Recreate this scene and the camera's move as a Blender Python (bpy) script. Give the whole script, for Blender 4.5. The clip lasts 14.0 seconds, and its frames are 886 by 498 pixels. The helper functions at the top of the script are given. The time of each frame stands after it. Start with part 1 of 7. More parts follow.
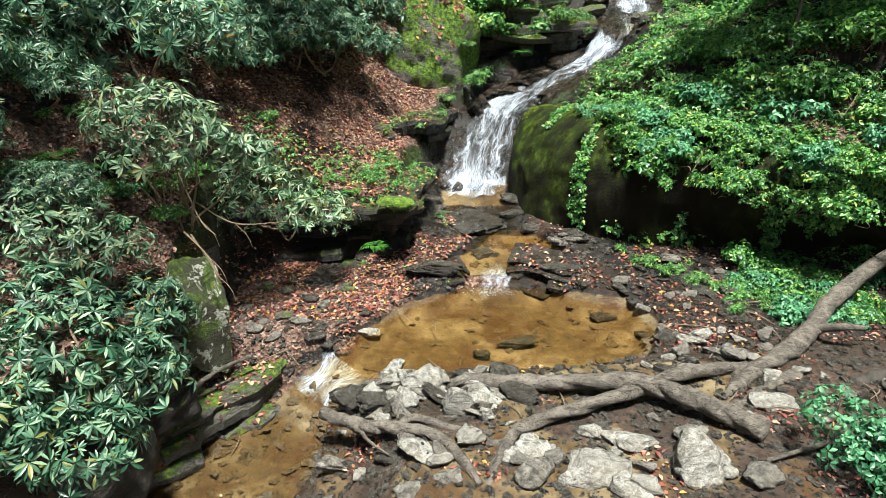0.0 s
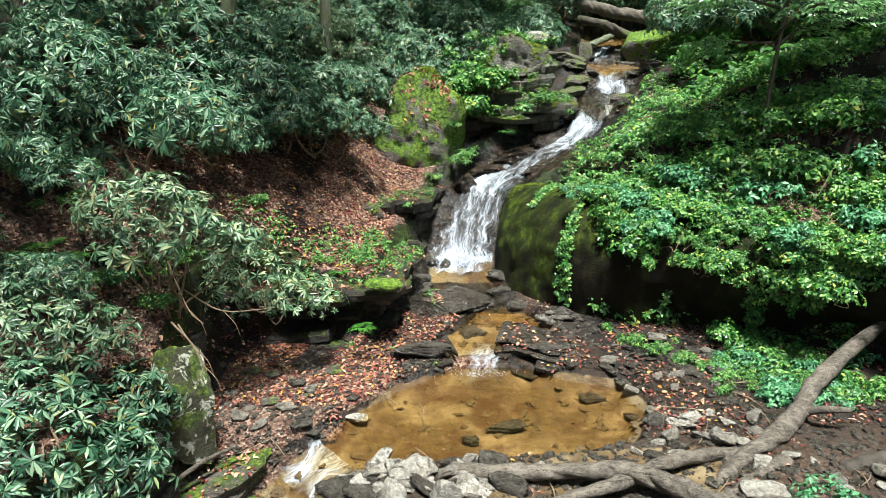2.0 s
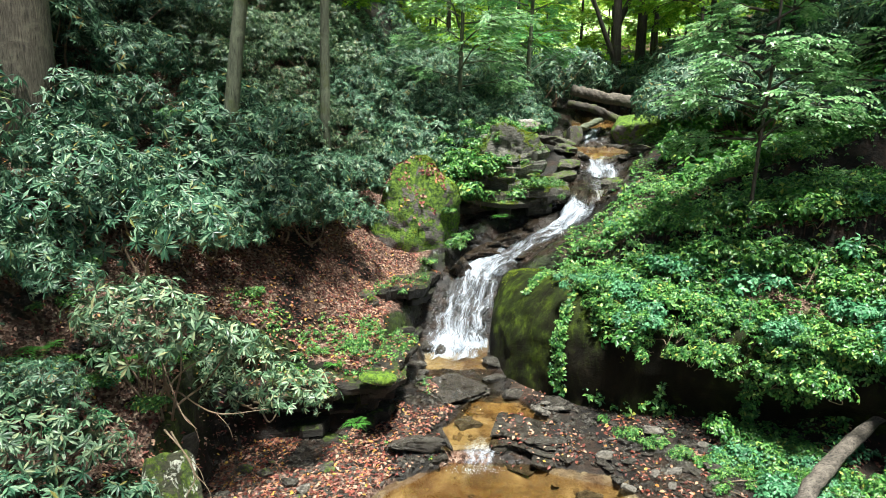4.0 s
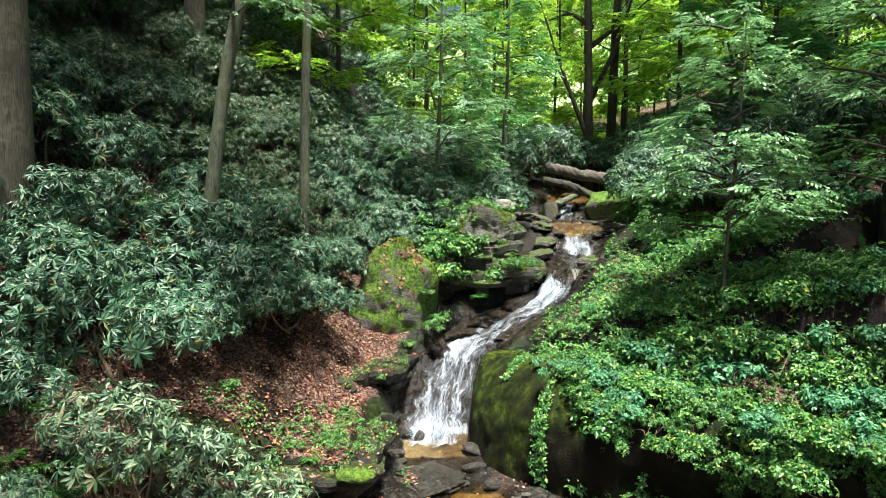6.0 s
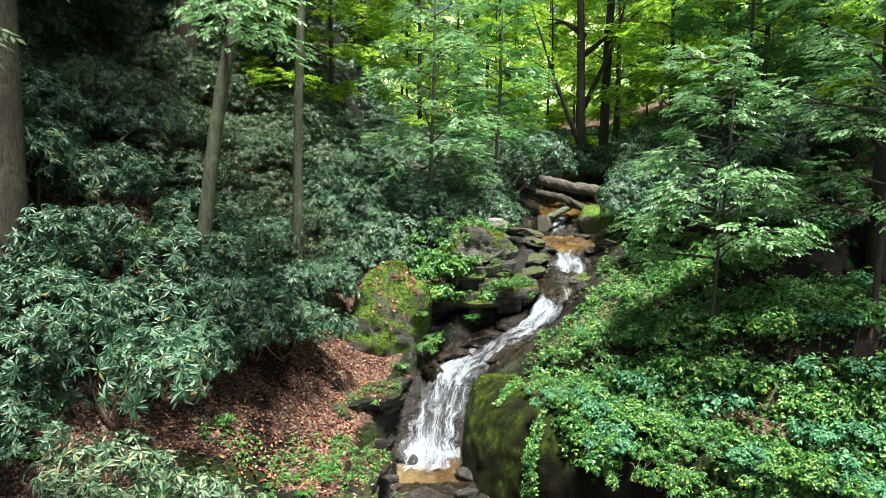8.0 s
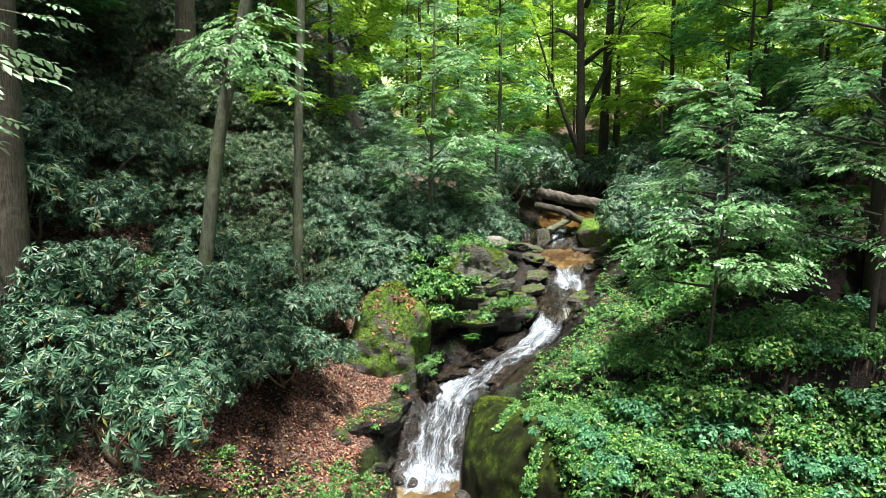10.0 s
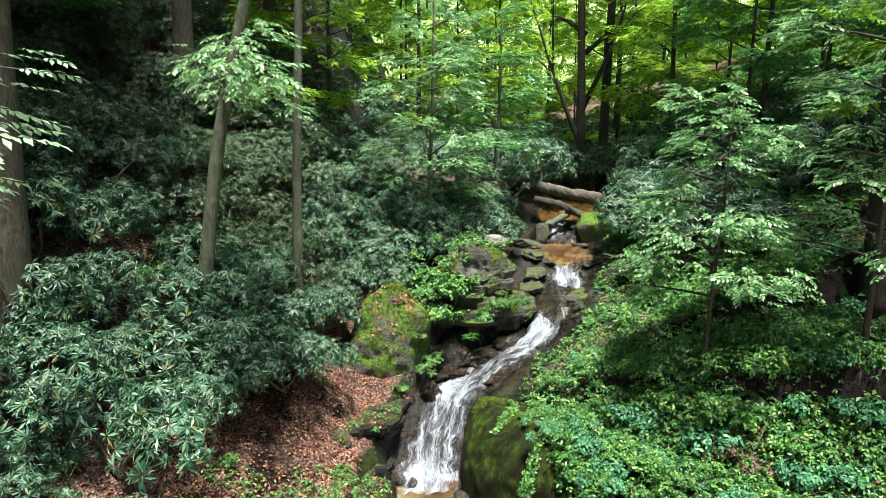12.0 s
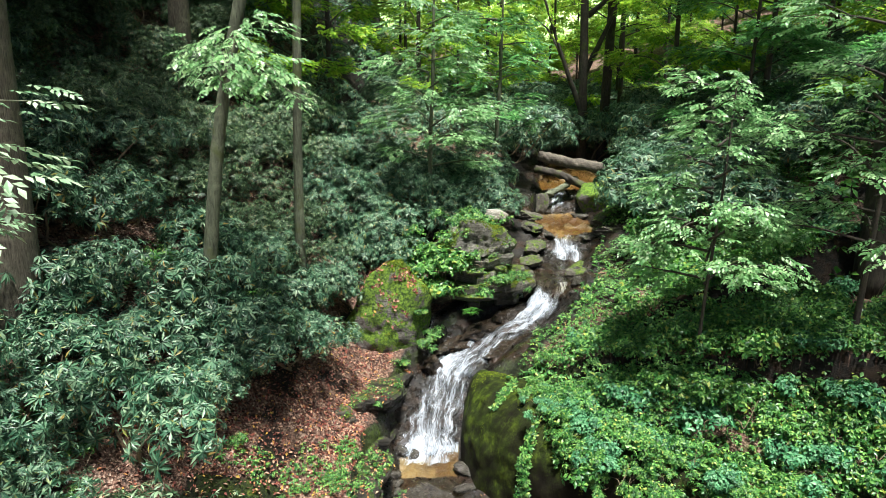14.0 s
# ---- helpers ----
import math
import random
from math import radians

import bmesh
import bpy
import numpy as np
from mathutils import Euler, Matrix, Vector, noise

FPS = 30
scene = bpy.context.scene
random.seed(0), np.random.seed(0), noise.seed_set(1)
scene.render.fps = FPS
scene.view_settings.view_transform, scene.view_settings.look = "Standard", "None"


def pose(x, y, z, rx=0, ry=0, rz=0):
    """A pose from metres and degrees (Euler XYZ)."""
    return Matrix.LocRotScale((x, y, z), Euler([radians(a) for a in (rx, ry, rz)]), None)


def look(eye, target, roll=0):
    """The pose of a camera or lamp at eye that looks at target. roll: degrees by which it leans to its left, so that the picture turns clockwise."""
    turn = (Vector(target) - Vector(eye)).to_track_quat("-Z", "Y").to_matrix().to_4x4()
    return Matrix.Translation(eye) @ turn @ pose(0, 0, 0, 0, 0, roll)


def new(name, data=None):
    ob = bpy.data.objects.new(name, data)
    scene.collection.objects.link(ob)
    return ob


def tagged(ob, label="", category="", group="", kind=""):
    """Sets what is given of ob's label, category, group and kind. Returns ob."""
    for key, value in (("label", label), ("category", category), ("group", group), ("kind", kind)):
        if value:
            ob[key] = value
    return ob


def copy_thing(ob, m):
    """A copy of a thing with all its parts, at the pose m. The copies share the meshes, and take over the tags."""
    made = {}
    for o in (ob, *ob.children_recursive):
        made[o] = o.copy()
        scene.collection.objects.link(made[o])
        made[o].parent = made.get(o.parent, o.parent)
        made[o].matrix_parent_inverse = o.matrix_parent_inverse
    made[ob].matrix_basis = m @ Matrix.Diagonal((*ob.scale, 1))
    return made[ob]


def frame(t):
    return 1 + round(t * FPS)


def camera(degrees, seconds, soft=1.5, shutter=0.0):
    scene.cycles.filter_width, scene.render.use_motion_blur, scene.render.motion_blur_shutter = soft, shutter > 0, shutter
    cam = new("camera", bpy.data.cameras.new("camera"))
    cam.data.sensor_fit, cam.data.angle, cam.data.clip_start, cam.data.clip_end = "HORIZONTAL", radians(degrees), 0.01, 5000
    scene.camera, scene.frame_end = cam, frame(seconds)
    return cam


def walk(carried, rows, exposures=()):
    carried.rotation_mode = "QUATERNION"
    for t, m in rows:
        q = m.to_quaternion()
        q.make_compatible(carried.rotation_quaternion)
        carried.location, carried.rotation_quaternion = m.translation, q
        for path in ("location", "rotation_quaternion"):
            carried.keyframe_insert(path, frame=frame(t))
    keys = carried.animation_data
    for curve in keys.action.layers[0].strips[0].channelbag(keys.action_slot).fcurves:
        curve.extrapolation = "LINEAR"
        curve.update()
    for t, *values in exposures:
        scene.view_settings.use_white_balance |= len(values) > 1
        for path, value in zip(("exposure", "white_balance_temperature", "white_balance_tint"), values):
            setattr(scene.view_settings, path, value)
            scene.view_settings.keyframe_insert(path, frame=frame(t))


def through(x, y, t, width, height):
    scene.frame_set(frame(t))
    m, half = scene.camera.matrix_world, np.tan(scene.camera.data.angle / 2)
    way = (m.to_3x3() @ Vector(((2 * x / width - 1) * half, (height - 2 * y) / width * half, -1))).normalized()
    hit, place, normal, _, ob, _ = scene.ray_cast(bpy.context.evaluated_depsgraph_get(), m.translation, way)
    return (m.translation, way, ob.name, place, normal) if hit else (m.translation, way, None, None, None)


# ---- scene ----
from mathutils.bvhtree import BVHTree

cam = camera(70.8, 14.0, soft=0.5)
METRES, EYE, TILT, LEAN, TURN = 4.0, 4.5, -23.0, 0.0, 0.0
ROWS = [
    (0.0, 0.0, 0.0, 0.0, 0.0, 0.0, -0.0),
    (0.5, -0.0001, -0.0036, 0.0112, -0.27, 1.48, 0.14),
    (1.0, 0.0014, -0.0069, 0.0224, -0.66, 2.92, 0.31),
    (1.5, 0.0042, -0.0139, 0.0401, -0.94, 4.38, 0.45),
    (2.0, 0.0054, -0.0252, 0.0682, -1.0, 5.83, 0.48),
    (2.5, 0.0059, -0.0376, 0.0961, -1.05, 7.26, 0.51),
    (3.0, 0.0075, -0.0499, 0.1243, -1.06, 8.7, 0.52),
    (3.5, 0.0109, -0.0639, 0.1546, -1.11, 10.14, 0.55),
    (4.0, 0.0141, -0.0778, 0.1834, -1.28, 11.6, 0.63),
    (6.5, 0.0202, -0.1436, 0.3442, -3.35, 17.37, 1.57),
    (7.0, 0.0214, -0.1636, 0.3896, -3.47, 17.32, 1.62),
    (7.5, 0.0226, -0.1831, 0.4326, -3.53, 16.83, 1.67),
    (8.0, 0.0236, -0.2024, 0.4753, -3.58, 16.18, 1.7),
    (10.5, 0.0281, -0.2813, 0.6706, -3.58, 15.39, 1.71),
    (11.0, 0.0307, -0.2957, 0.7059, -3.57, 14.86, 1.72),
    (11.5, 0.0332, -0.3087, 0.7417, -3.57, 13.64, 1.72),
    (12.0, 0.0339, -0.3218, 0.7767, -3.56, 13.38, 1.74),
    (12.5, 0.0349, -0.3362, 0.8122, -3.54, 12.7, 1.74),
    (13.0, 0.0342, -0.3524, 0.8487, -3.54, 12.02, 1.74),
    (13.5, 0.032, -0.3708, 0.8835, -3.56, 11.03, 1.75),
    (14.0, 0.0293, -0.3896, 0.9187, -3.57, 8.99, 1.75),
]
walk(cam, [(t, pose(0, 0, EYE, TILT, LEAN, TURN) @ pose(METRES * x, METRES * y, METRES * z, 90 + pitch, roll, yaw)) for t, x, y, z, yaw, pitch, roll in ROWS],
     [(0.0, 1.3, 6300, 6), (3.5, 1.44, 6300, 6), (7.0, 1.37, 6400, 8), (14.0, 1.3, 6400, 9)])

# ---- world and light ----
world = bpy.data.worlds.new("sky")
scene.world = world
world.use_nodes = True
_wn = world.node_tree
_sky = _wn.nodes.new("ShaderNodeTexSky")
_sky.sky_type = "NISHITA"
_sky.sun_disc = False
_sky.sun_elevation = radians(74)
_sky.sun_rotation = radians(165)
_sky.air_density, _sky.dust_density, _sky.ozone_density = 1.2, 2.0, 1.0
_wn.links.new(_sky.outputs[0], _wn.nodes["Background"].inputs[0])
_wn.nodes["Background"].inputs[1].default_value = 0.025
sun_data = bpy.data.lights.new("sun", "SUN")
sun_data.energy, sun_data.angle, sun_data.color = 5.0, radians(9), (1.0, 0.97, 0.91)
sun = new("sun", sun_data)
sun.matrix_world = look((2.5, -9.5, 34), (0, 0, 0))

# ---- numeric helpers ----
rng = np.random.default_rng(7)


def smooth(x, a, b):
    t = np.clip((x - a) / (b - a), 0.0, 1.0)
    return t * t * (3 - 2 * t)


def hash3(i, j, k, seed):
    n = (i * 374761393 + j * 668265263 + k * 2147483647 + seed * 1274126177) & 0xFFFFFFFF
    n = ((n ^ (n >> 13)) * 1274126177) & 0xFFFFFFFF
    return ((n ^ (n >> 16)) & 0xFFFF) / 65535.0


def vnoise(p, seed=0):
    """Smooth value noise in -1..1 for points (n, 3)."""
    p = np.asarray(p, float)
    b = np.floor(p).astype(np.int64)
    f = p - b
    f = f * f * (3 - 2 * f)
    out = 0.0
    for dx in (0, 1):
        for dy in (0, 1):
            for dz in (0, 1):
                w = (f[:, 0] if dx else 1 - f[:, 0]) * (f[:, 1] if dy else 1 - f[:, 1]) * (f[:, 2] if dz else 1 - f[:, 2])
                out = out + w * hash3(b[:, 0] + dx, b[:, 1] + dy, b[:, 2] + dz, seed)
    return out * 2 - 1


def fbm(p, octaves=4, seed=0):
    p = np.asarray(p, float)
    total, amp = 0.0, 1.0
    for o in range(octaves):
        total = total + amp * vnoise(p, seed + o)
        p, amp = p * 2.03 + 7.1, amp * 0.5
    return total / 1.7


def unit(v):
    return v / np.maximum(np.linalg.norm(v, axis=-1, keepdims=True), 1e-9)


def frames(axis, spin=None):
    """Turn matrices (n, 3, 3) whose third column is axis, turned by spin round it."""
    a = unit(axis)
    ref = np.where(np.abs(a[:, 2:3]) > 0.95, np.array([[1.0, 0, 0]]), np.array([[0, 0, 1.0]]))
    u = unit(np.cross(ref, a))
    v = np.cross(a, u)
    if spin is not None:
        c, s = np.cos(spin)[:, None], np.sin(spin)[:, None]
        u, v = c * u + s * v, c * v - s * u
    return np.stack([u, v, a], axis=2)


def scatter(tv, tf, turns, locs, scale):
    """Copies of a template at many places, as one set of vertices and faces."""
    n, k = len(locs), len(tv)
    scale = np.broadcast_to(np.asarray(scale, float), (n,))
    v = np.einsum("nij,kj->nki", turns, tv) * scale[:, None, None] + locs[:, None, :]
    f = tf[None] + (np.arange(n) * k)[:, None, None]
    return v.reshape(-1, 3), f.reshape(-1, tf.shape[1])


def join(pieces):
    vs, fs, base = [], [], 0
    for v, f in pieces:
        vs.append(v)
        fs.append(f + base)
        base += len(v)
    return np.concatenate(vs), np.concatenate(fs)


def as_mesh(name, v, f, material, shade_smooth=True, attributes=None, uv=None):
    me = bpy.data.meshes.new(name)
    v, f = np.asarray(v, np.float32), np.asarray(f, np.int32)
    k = f.shape[1]
    me.vertices.add(len(v))
    me.vertices.foreach_set("co", v.ravel())
    me.loops.add(f.size)
    me.loops.foreach_set("vertex_index", f.ravel())
    me.polygons.add(len(f))
    me.polygons.foreach_set("loop_start", np.arange(0, f.size, k, dtype=np.int32))
    me.polygons.foreach_set("use_smooth", np.full(len(f), shade_smooth))
    for key, values in (attributes or {}).items():
        at = me.attributes.new(key, "FLOAT", "POINT")
        at.data.foreach_set("value", np.asarray(values, np.float32))
    if uv is not None:
        layer = me.uv_layers.new(name="flow")
        layer.data.foreach_set("uv", np.asarray(uv, np.float32)[f.ravel()].ravel())
    me.update(calc_edges=True)
    me.validate()
    if material:
        me.materials.append(material)
    return me


def part(name, v, f, material, parent=None, label="", shade_smooth=True, kind="", attributes=None, uv=None):
    ob = new(name, as_mesh(name, v, f, material, shade_smooth, attributes, uv))
    if parent is not None:
        ob.parent = parent
    return tagged(ob, label, kind=kind)


def thing(name, loc, label, category, group="", kind=""):
    ob = new(name)
    ob.location = loc
    ob.empty_display_size = 0.2
    return tagged(ob, label, category, group, kind)


def spline(points, n):
    """n points along a smooth line through the given ones."""
    p = np.asarray(points, float)
    if len(p) == 2:
        return p[0] + (p[1] - p[0]) * np.linspace(0, 1, n)[:, None]
    q = np.vstack([2 * p[0] - p[1], p, 2 * p[-1] - p[-2]])
    out = []
    for t in np.linspace(0, len(p) - 1 - 1e-6, n):
        i, s = int(t), t - int(t)
        a, b, c, d = q[i:i + 4]
        out.append(0.5 * (2 * b + (c - a) * s + (2 * a - 5 * b + 4 * c - d) * s * s + (3 * b - a - 3 * c + d) * s ** 3))
    return np.array(out)


def tube(points, radii, sides=10, rough=0.0, seed=0, n=None, stretch=3.0):
    """A closed, tapered tube along a line, roughened; triangles."""
    p = spline(points, n or max(4, 4 * len(points)))
    m = len(p)
    r = np.interp(np.linspace(0, 1, m), np.linspace(0, 1, len(radii)), radii)
    tan = unit(np.gradient(p, axis=0))
    u = np.array([1.0, 0, 0]) if abs(tan[0][0]) < 0.8 else np.array([0, 1.0, 0])
    rings, ang = [], np.linspace(0, 2 * np.pi, sides, endpoint=False)
    for i in range(m):
        u = u - tan[i] * (u @ tan[i])
        u = u / np.linalg.norm(u)
        w = np.cross(tan[i], u)
        rings.append(np.cos(ang)[:, None] * u + np.sin(ang)[:, None] * w)
    d = np.array(rings)
    k = np.ones((m, sides))
    if rough:
        key = d * 1.3 + np.arange(m)[:, None, None] * np.array([0, 0, 1.0]) / stretch + seed * 11.3
        k = 1 + rough * fbm(key.reshape(-1, 3), 3, seed).reshape(m, sides)
    v = (p[:, None, :] + d * (r[:, None] * k)[:, :, None]).reshape(-1, 3)
    i, j = np.meshgrid(np.arange(m - 1), np.arange(sides), indexing="ij")
    a, b = i * sides + j, i * sides + (j + 1) % sides
    f = np.concatenate([np.stack([a, b, b + sides], 2).reshape(-1, 3), np.stack([a, b + sides, a + sides], 2).reshape(-1, 3)])
    v = np.vstack([v, p[0] - tan[0] * r[0] * 0.25, p[-1] + tan[-1] * r[-1] * 0.25])
    s = np.arange(sides)
    caps = [np.stack([np.full(sides, m * sides), (s + 1) % sides, s], 1),
            np.stack([np.full(sides, m * sides + 1), (m - 1) * sides + s, (m - 1) * sides + (s + 1) % sides], 1)]
    return v, np.concatenate([f] + caps)


# ---- materials ----
def shader(name):
    m = bpy.data.materials.new(name)
    m.use_nodes = True
    nt = m.node_tree
    nt.nodes.clear()
    out = nt.nodes.new("ShaderNodeOutputMaterial")

    def node(kind, **inputs):
        n = nt.nodes.new("ShaderNode" + kind)
        for key, value in inputs.items():
            if key.startswith("_"):
                continue
            name_ = key.replace("__", " ")
            socket = n.inputs[int(name_[1:])] if name_[0] == "i" and name_[1:].isdigit() else n.inputs[name_]
            if isinstance(value, bpy.types.NodeSocket):
                nt.links.new(value, socket)
            else:
                socket.default_value = value
        return n

    return m, nt, out, node


def ramp(nt, node, fac, stops):
    n = node("ValToRGB")
    nt.links.new(fac, n.inputs[0])
    cr = n.color_ramp
    while len(cr.elements) < len(stops):
        cr.elements.new(0.5)
    for e, (at, col) in zip(cr.elements, stops):
        e.position = at
        e.color = (*col, 1) if len(col) == 3 else col
    return n.outputs[0]


def blend(nt, node, fac, a, b):
    n = nt.nodes.new("ShaderNodeMix")
    n.data_type = "RGBA"
    for socket, value in ((n.inputs[0], fac), (n.inputs[6], a), (n.inputs[7], b)):
        if isinstance(value, bpy.types.NodeSocket):
            nt.links.new(value, socket)
        else:
            socket.default_value = value if isinstance(value, (int, float)) else (*value, 1)
    return n.outputs[2]


def noise_of(node, scale, detail=5, rough=0.6, vector=None, distortion=0.0):
    extra = {"Vector": vector} if vector is not None else {}
    return node("TexNoise", Scale=scale, Detail=detail, Roughness=rough, Distortion=distortion, **extra).outputs["Fac"]


def math_of(nt, node, op, a, b=0.0, clamp=False):
    n = nt.nodes.new("ShaderNodeMath")
    n.operation, n.use_clamp = op, clamp
    for socket, value in ((n.inputs[0], a), (n.inputs[1], b)):
        if isinstance(value, bpy.types.NodeSocket):
            nt.links.new(value, socket)
        else:
            socket.default_value = value
    return n.outputs[0]


def leaf_material(name, stops, gloss=0.4, through=0.25, vein=0.3, spec=0.5):
    """A leaf: colour varied leaf by leaf, a little light let through."""
    m, nt, out, node = shader(name)
    geo = node("NewGeometry")
    col = ramp(nt, node, geo.outputs["Random Per Island"], stops)
    co = node("TexCoord").outputs["Object"]
    n1 = noise_of(node, 2.2, 3, 0.6, co)
    dim = ramp(nt, node, n1, [(0.3, (0.6, 0.66, 0.6)), (0.7, (1.15, 1.1, 1.0))])
    mul = nt.nodes.new("ShaderNodeMix")
    mul.data_type, mul.blend_type = "RGBA", "MULTIPLY"
    mul.inputs[0].default_value = 1.0
    nt.links.new(col, mul.inputs[6])
    nt.links.new(dim, mul.inputs[7])
    c = mul.outputs[2]
    bump = node("Bump", Strength=vein, Distance=0.004, Height=noise_of(node, 60, 2, 0.5, co))
    p = node("BsdfPrincipled", Base__Color=c, Roughness=gloss, Normal=bump.outputs[0])
    p.inputs["Specular IOR Level"].default_value = spec
    tr = node("BsdfTranslucent", Color=c)
    mix = node("MixShader", Fac=through)
    nt.links.new(p.outputs[0], mix.inputs[1])
    nt.links.new(tr.outputs[0], mix.inputs[2])
    nt.links.new(mix.outputs[0], out.inputs[0])
    return m


def stone_material(name, dark, light, lichen=None, moss=0.0, rough=0.75, wet=0.0, band=9.0, green=None, spot=0.5):
    """Layered schist: banded grain, specks, optional lichen blotches, and moss on what faces up."""
    m, nt, out, node = shader(name)
    co = node("TexCoord").outputs["Object"]
    mp = node("Mapping", Vector=co)
    mp.inputs["Scale"].default_value = (1.0, 1.0, 3.5)
    mp.inputs["Rotation"].default_value = (0.2, 0.1, 0.3)
    strata = noise_of(node, band, 6, 0.65, mp.outputs[0], 0.6)
    big = noise_of(node, 1.7, 4, 0.6, co)
    fine = noise_of(node, 42, 5, 0.7, co)
    c = ramp(nt, node, strata, [(0.36, dark), (0.5, tuple(0.5 * a + 0.5 * b for a, b in zip(dark, light))), (0.64, light)])
    c = blend(nt, node, ramp(nt, node, big, [(0.45, (0, 0, 0)), (0.62, (0.6, 0.6, 0.6))]), c, (0.5 * dark[0] + 0.22 * light[0], 0.45 * dark[1] + 0.18 * light[1], 0.4 * dark[2] + 0.12 * light[2]))
    c = blend(nt, node, ramp(nt, node, fine, [(0.5, (0, 0, 0)), (0.66, (0.7, 0.7, 0.7))]), c, tuple(0.4 * a for a in dark))
    c = blend(nt, node, ramp(nt, node, noise_of(node, 15, 6, 0.7, co, 0.8), [(0.54, (0, 0, 0)), (0.66, (0.6, 0.6, 0.6))]), c, tuple(min(0.7, 1.25 * b) for b in light))
    rnd = node("ObjectInfo").outputs["Random"]
    c = blend(nt, node, math_of(nt, node, "MULTIPLY", rnd, 0.45), c, tuple(0.7 * a + 0.35 * b for a, b in zip(dark, light)))
    if lichen:
        blot = noise_of(node, 5.5, 4, 0.62, co, 0.4)
        c = blend(nt, node, ramp(nt, node, blot, [(spot, (0, 0, 0)), (spot + 0.04, (1, 1, 1))]), c, lichen)
    r = rough
    if moss:
        nz = node("SeparateXYZ", Vector=node("NewGeometry").outputs["Normal"]).outputs["Z"]
        mn = math_of(nt, node, "ADD", math_of(nt, node, "MULTIPLY", noise_of(node, 2.1, 6, 0.7, co, 0.5), 0.85), math_of(nt, node, "MULTIPLY", noise_of(node, 13, 6, 0.75, co), 0.15))
        spread = math_of(nt, node, "ADD", math_of(nt, node, "MULTIPLY", math_of(nt, node, "SUBTRACT", mn, 0.5), 2.2), 0.5)
        f = math_of(nt, node, "ADD", math_of(nt, node, "MULTIPLY", nz, 0.25), spread)
        f = ramp(nt, node, f, [(0.86 - 0.5 * moss, (0, 0, 0)), (0.96 - 0.5 * moss, (1, 1, 1))])
        mc = ramp(nt, node, noise_of(node, 14, 5, 0.7, co), green or [(0.3, (0.012, 0.024, 0.003)), (0.48, (0.045, 0.08, 0.008)), (0.66, (0.17, 0.25, 0.016))])
        c = blend(nt, node, f, c, mc)
    h = math_of(nt, node, "ADD", math_of(nt, node, "MULTIPLY", strata, 1.0), math_of(nt, node, "MULTIPLY", math_of(nt, node, "ADD", fine, math_of(nt, node, "MULTIPLY", noise_of(node, 15, 6, 0.7, co), 1.2)), 0.6))
    bump = node("Bump", Strength=1.0, Distance=0.06, Height=h)
    p = node("BsdfPrincipled", Base__Color=c, Roughness=r, Normal=bump.outputs[0])
    if wet:
        wn = ramp(nt, node, noise_of(node, 3.0, 4, 0.6, co), [(0.35, (0.12,) * 3), (0.65, (rough,) * 3)])
        nt.links.new(wn, p.inputs["Roughness"])
    nt.links.new(p.outputs[0], out.inputs[0])
    return m


def bark_material(name, dark, light, scale=(9, 9, 1.6), moss=0.0, strength=0.8, bare=None):
    m, nt, out, node = shader(name)
    co = node("TexCoord").outputs["Object"]
    mp = node("Mapping", Vector=co)
    mp.inputs["Scale"].default_value = scale
    grain = noise_of(node, 3.0, 6, 0.65, mp.outputs[0], 0.5)
    blot = noise_of(node, 2.2, 4, 0.6, co)
    c = ramp(nt, node, grain, [(0.3, dark), (0.68, light)])
    c = blend(nt, node, ramp(nt, node, blot, [(0.4, (0, 0, 0)), (0.75, (0.6, 0.6, 0.6))]), c, tuple(0.5 * a + 0.25 * b for a, b in zip(dark, light)))
    worn = ramp(nt, node, noise_of(node, 3.4, 6, 0.7, co, 0.6), [(0.5, (0, 0, 0)), (0.66, (0.55, 0.55, 0.55))])
    c = blend(nt, node, worn, c, tuple(min(0.6, 1.25 * b) for b in light))
    crack = ramp(nt, node, noise_of(node, 5.0, 6, 0.7, mp.outputs[0], 1.2), [(0.33, (0.85,) * 3), (0.42, (0, 0, 0))])
    c = blend(nt, node, crack, c, tuple(0.35 * a for a in dark))
    if bare:
        c = blend(nt, node, ramp(nt, node, noise_of(node, 2.3, 6, 0.72, co, 0.8), [(0.5, (0, 0, 0)), (0.68, (0.6,) * 3)]), c, bare)
        c = blend(nt, node, ramp(nt, node, noise_of(node, 4.0, 7, 0.75, mp.outputs[0], 1.5), [(0.4, (0.9,) * 3), (0.46, (0, 0, 0))]), c, tuple(0.5 * a for a in dark))
    if moss:
        mf = ramp(nt, node, noise_of(node, 1.6, 5, 0.6, co), [(0.62 - 0.3 * moss, (0, 0, 0)), (0.72 - 0.3 * moss, (0.8, 0.8, 0.8))])
        c = blend(nt, node, mf, c, (0.07, 0.09, 0.02))
    bump = node("Bump", Strength=strength, Distance=0.025, Height=grain)
    p = node("BsdfPrincipled", Base__Color=c, Roughness=0.85, Normal=bump.outputs[0])
    nt.links.new(p.outputs[0], out.inputs[0])
    return m


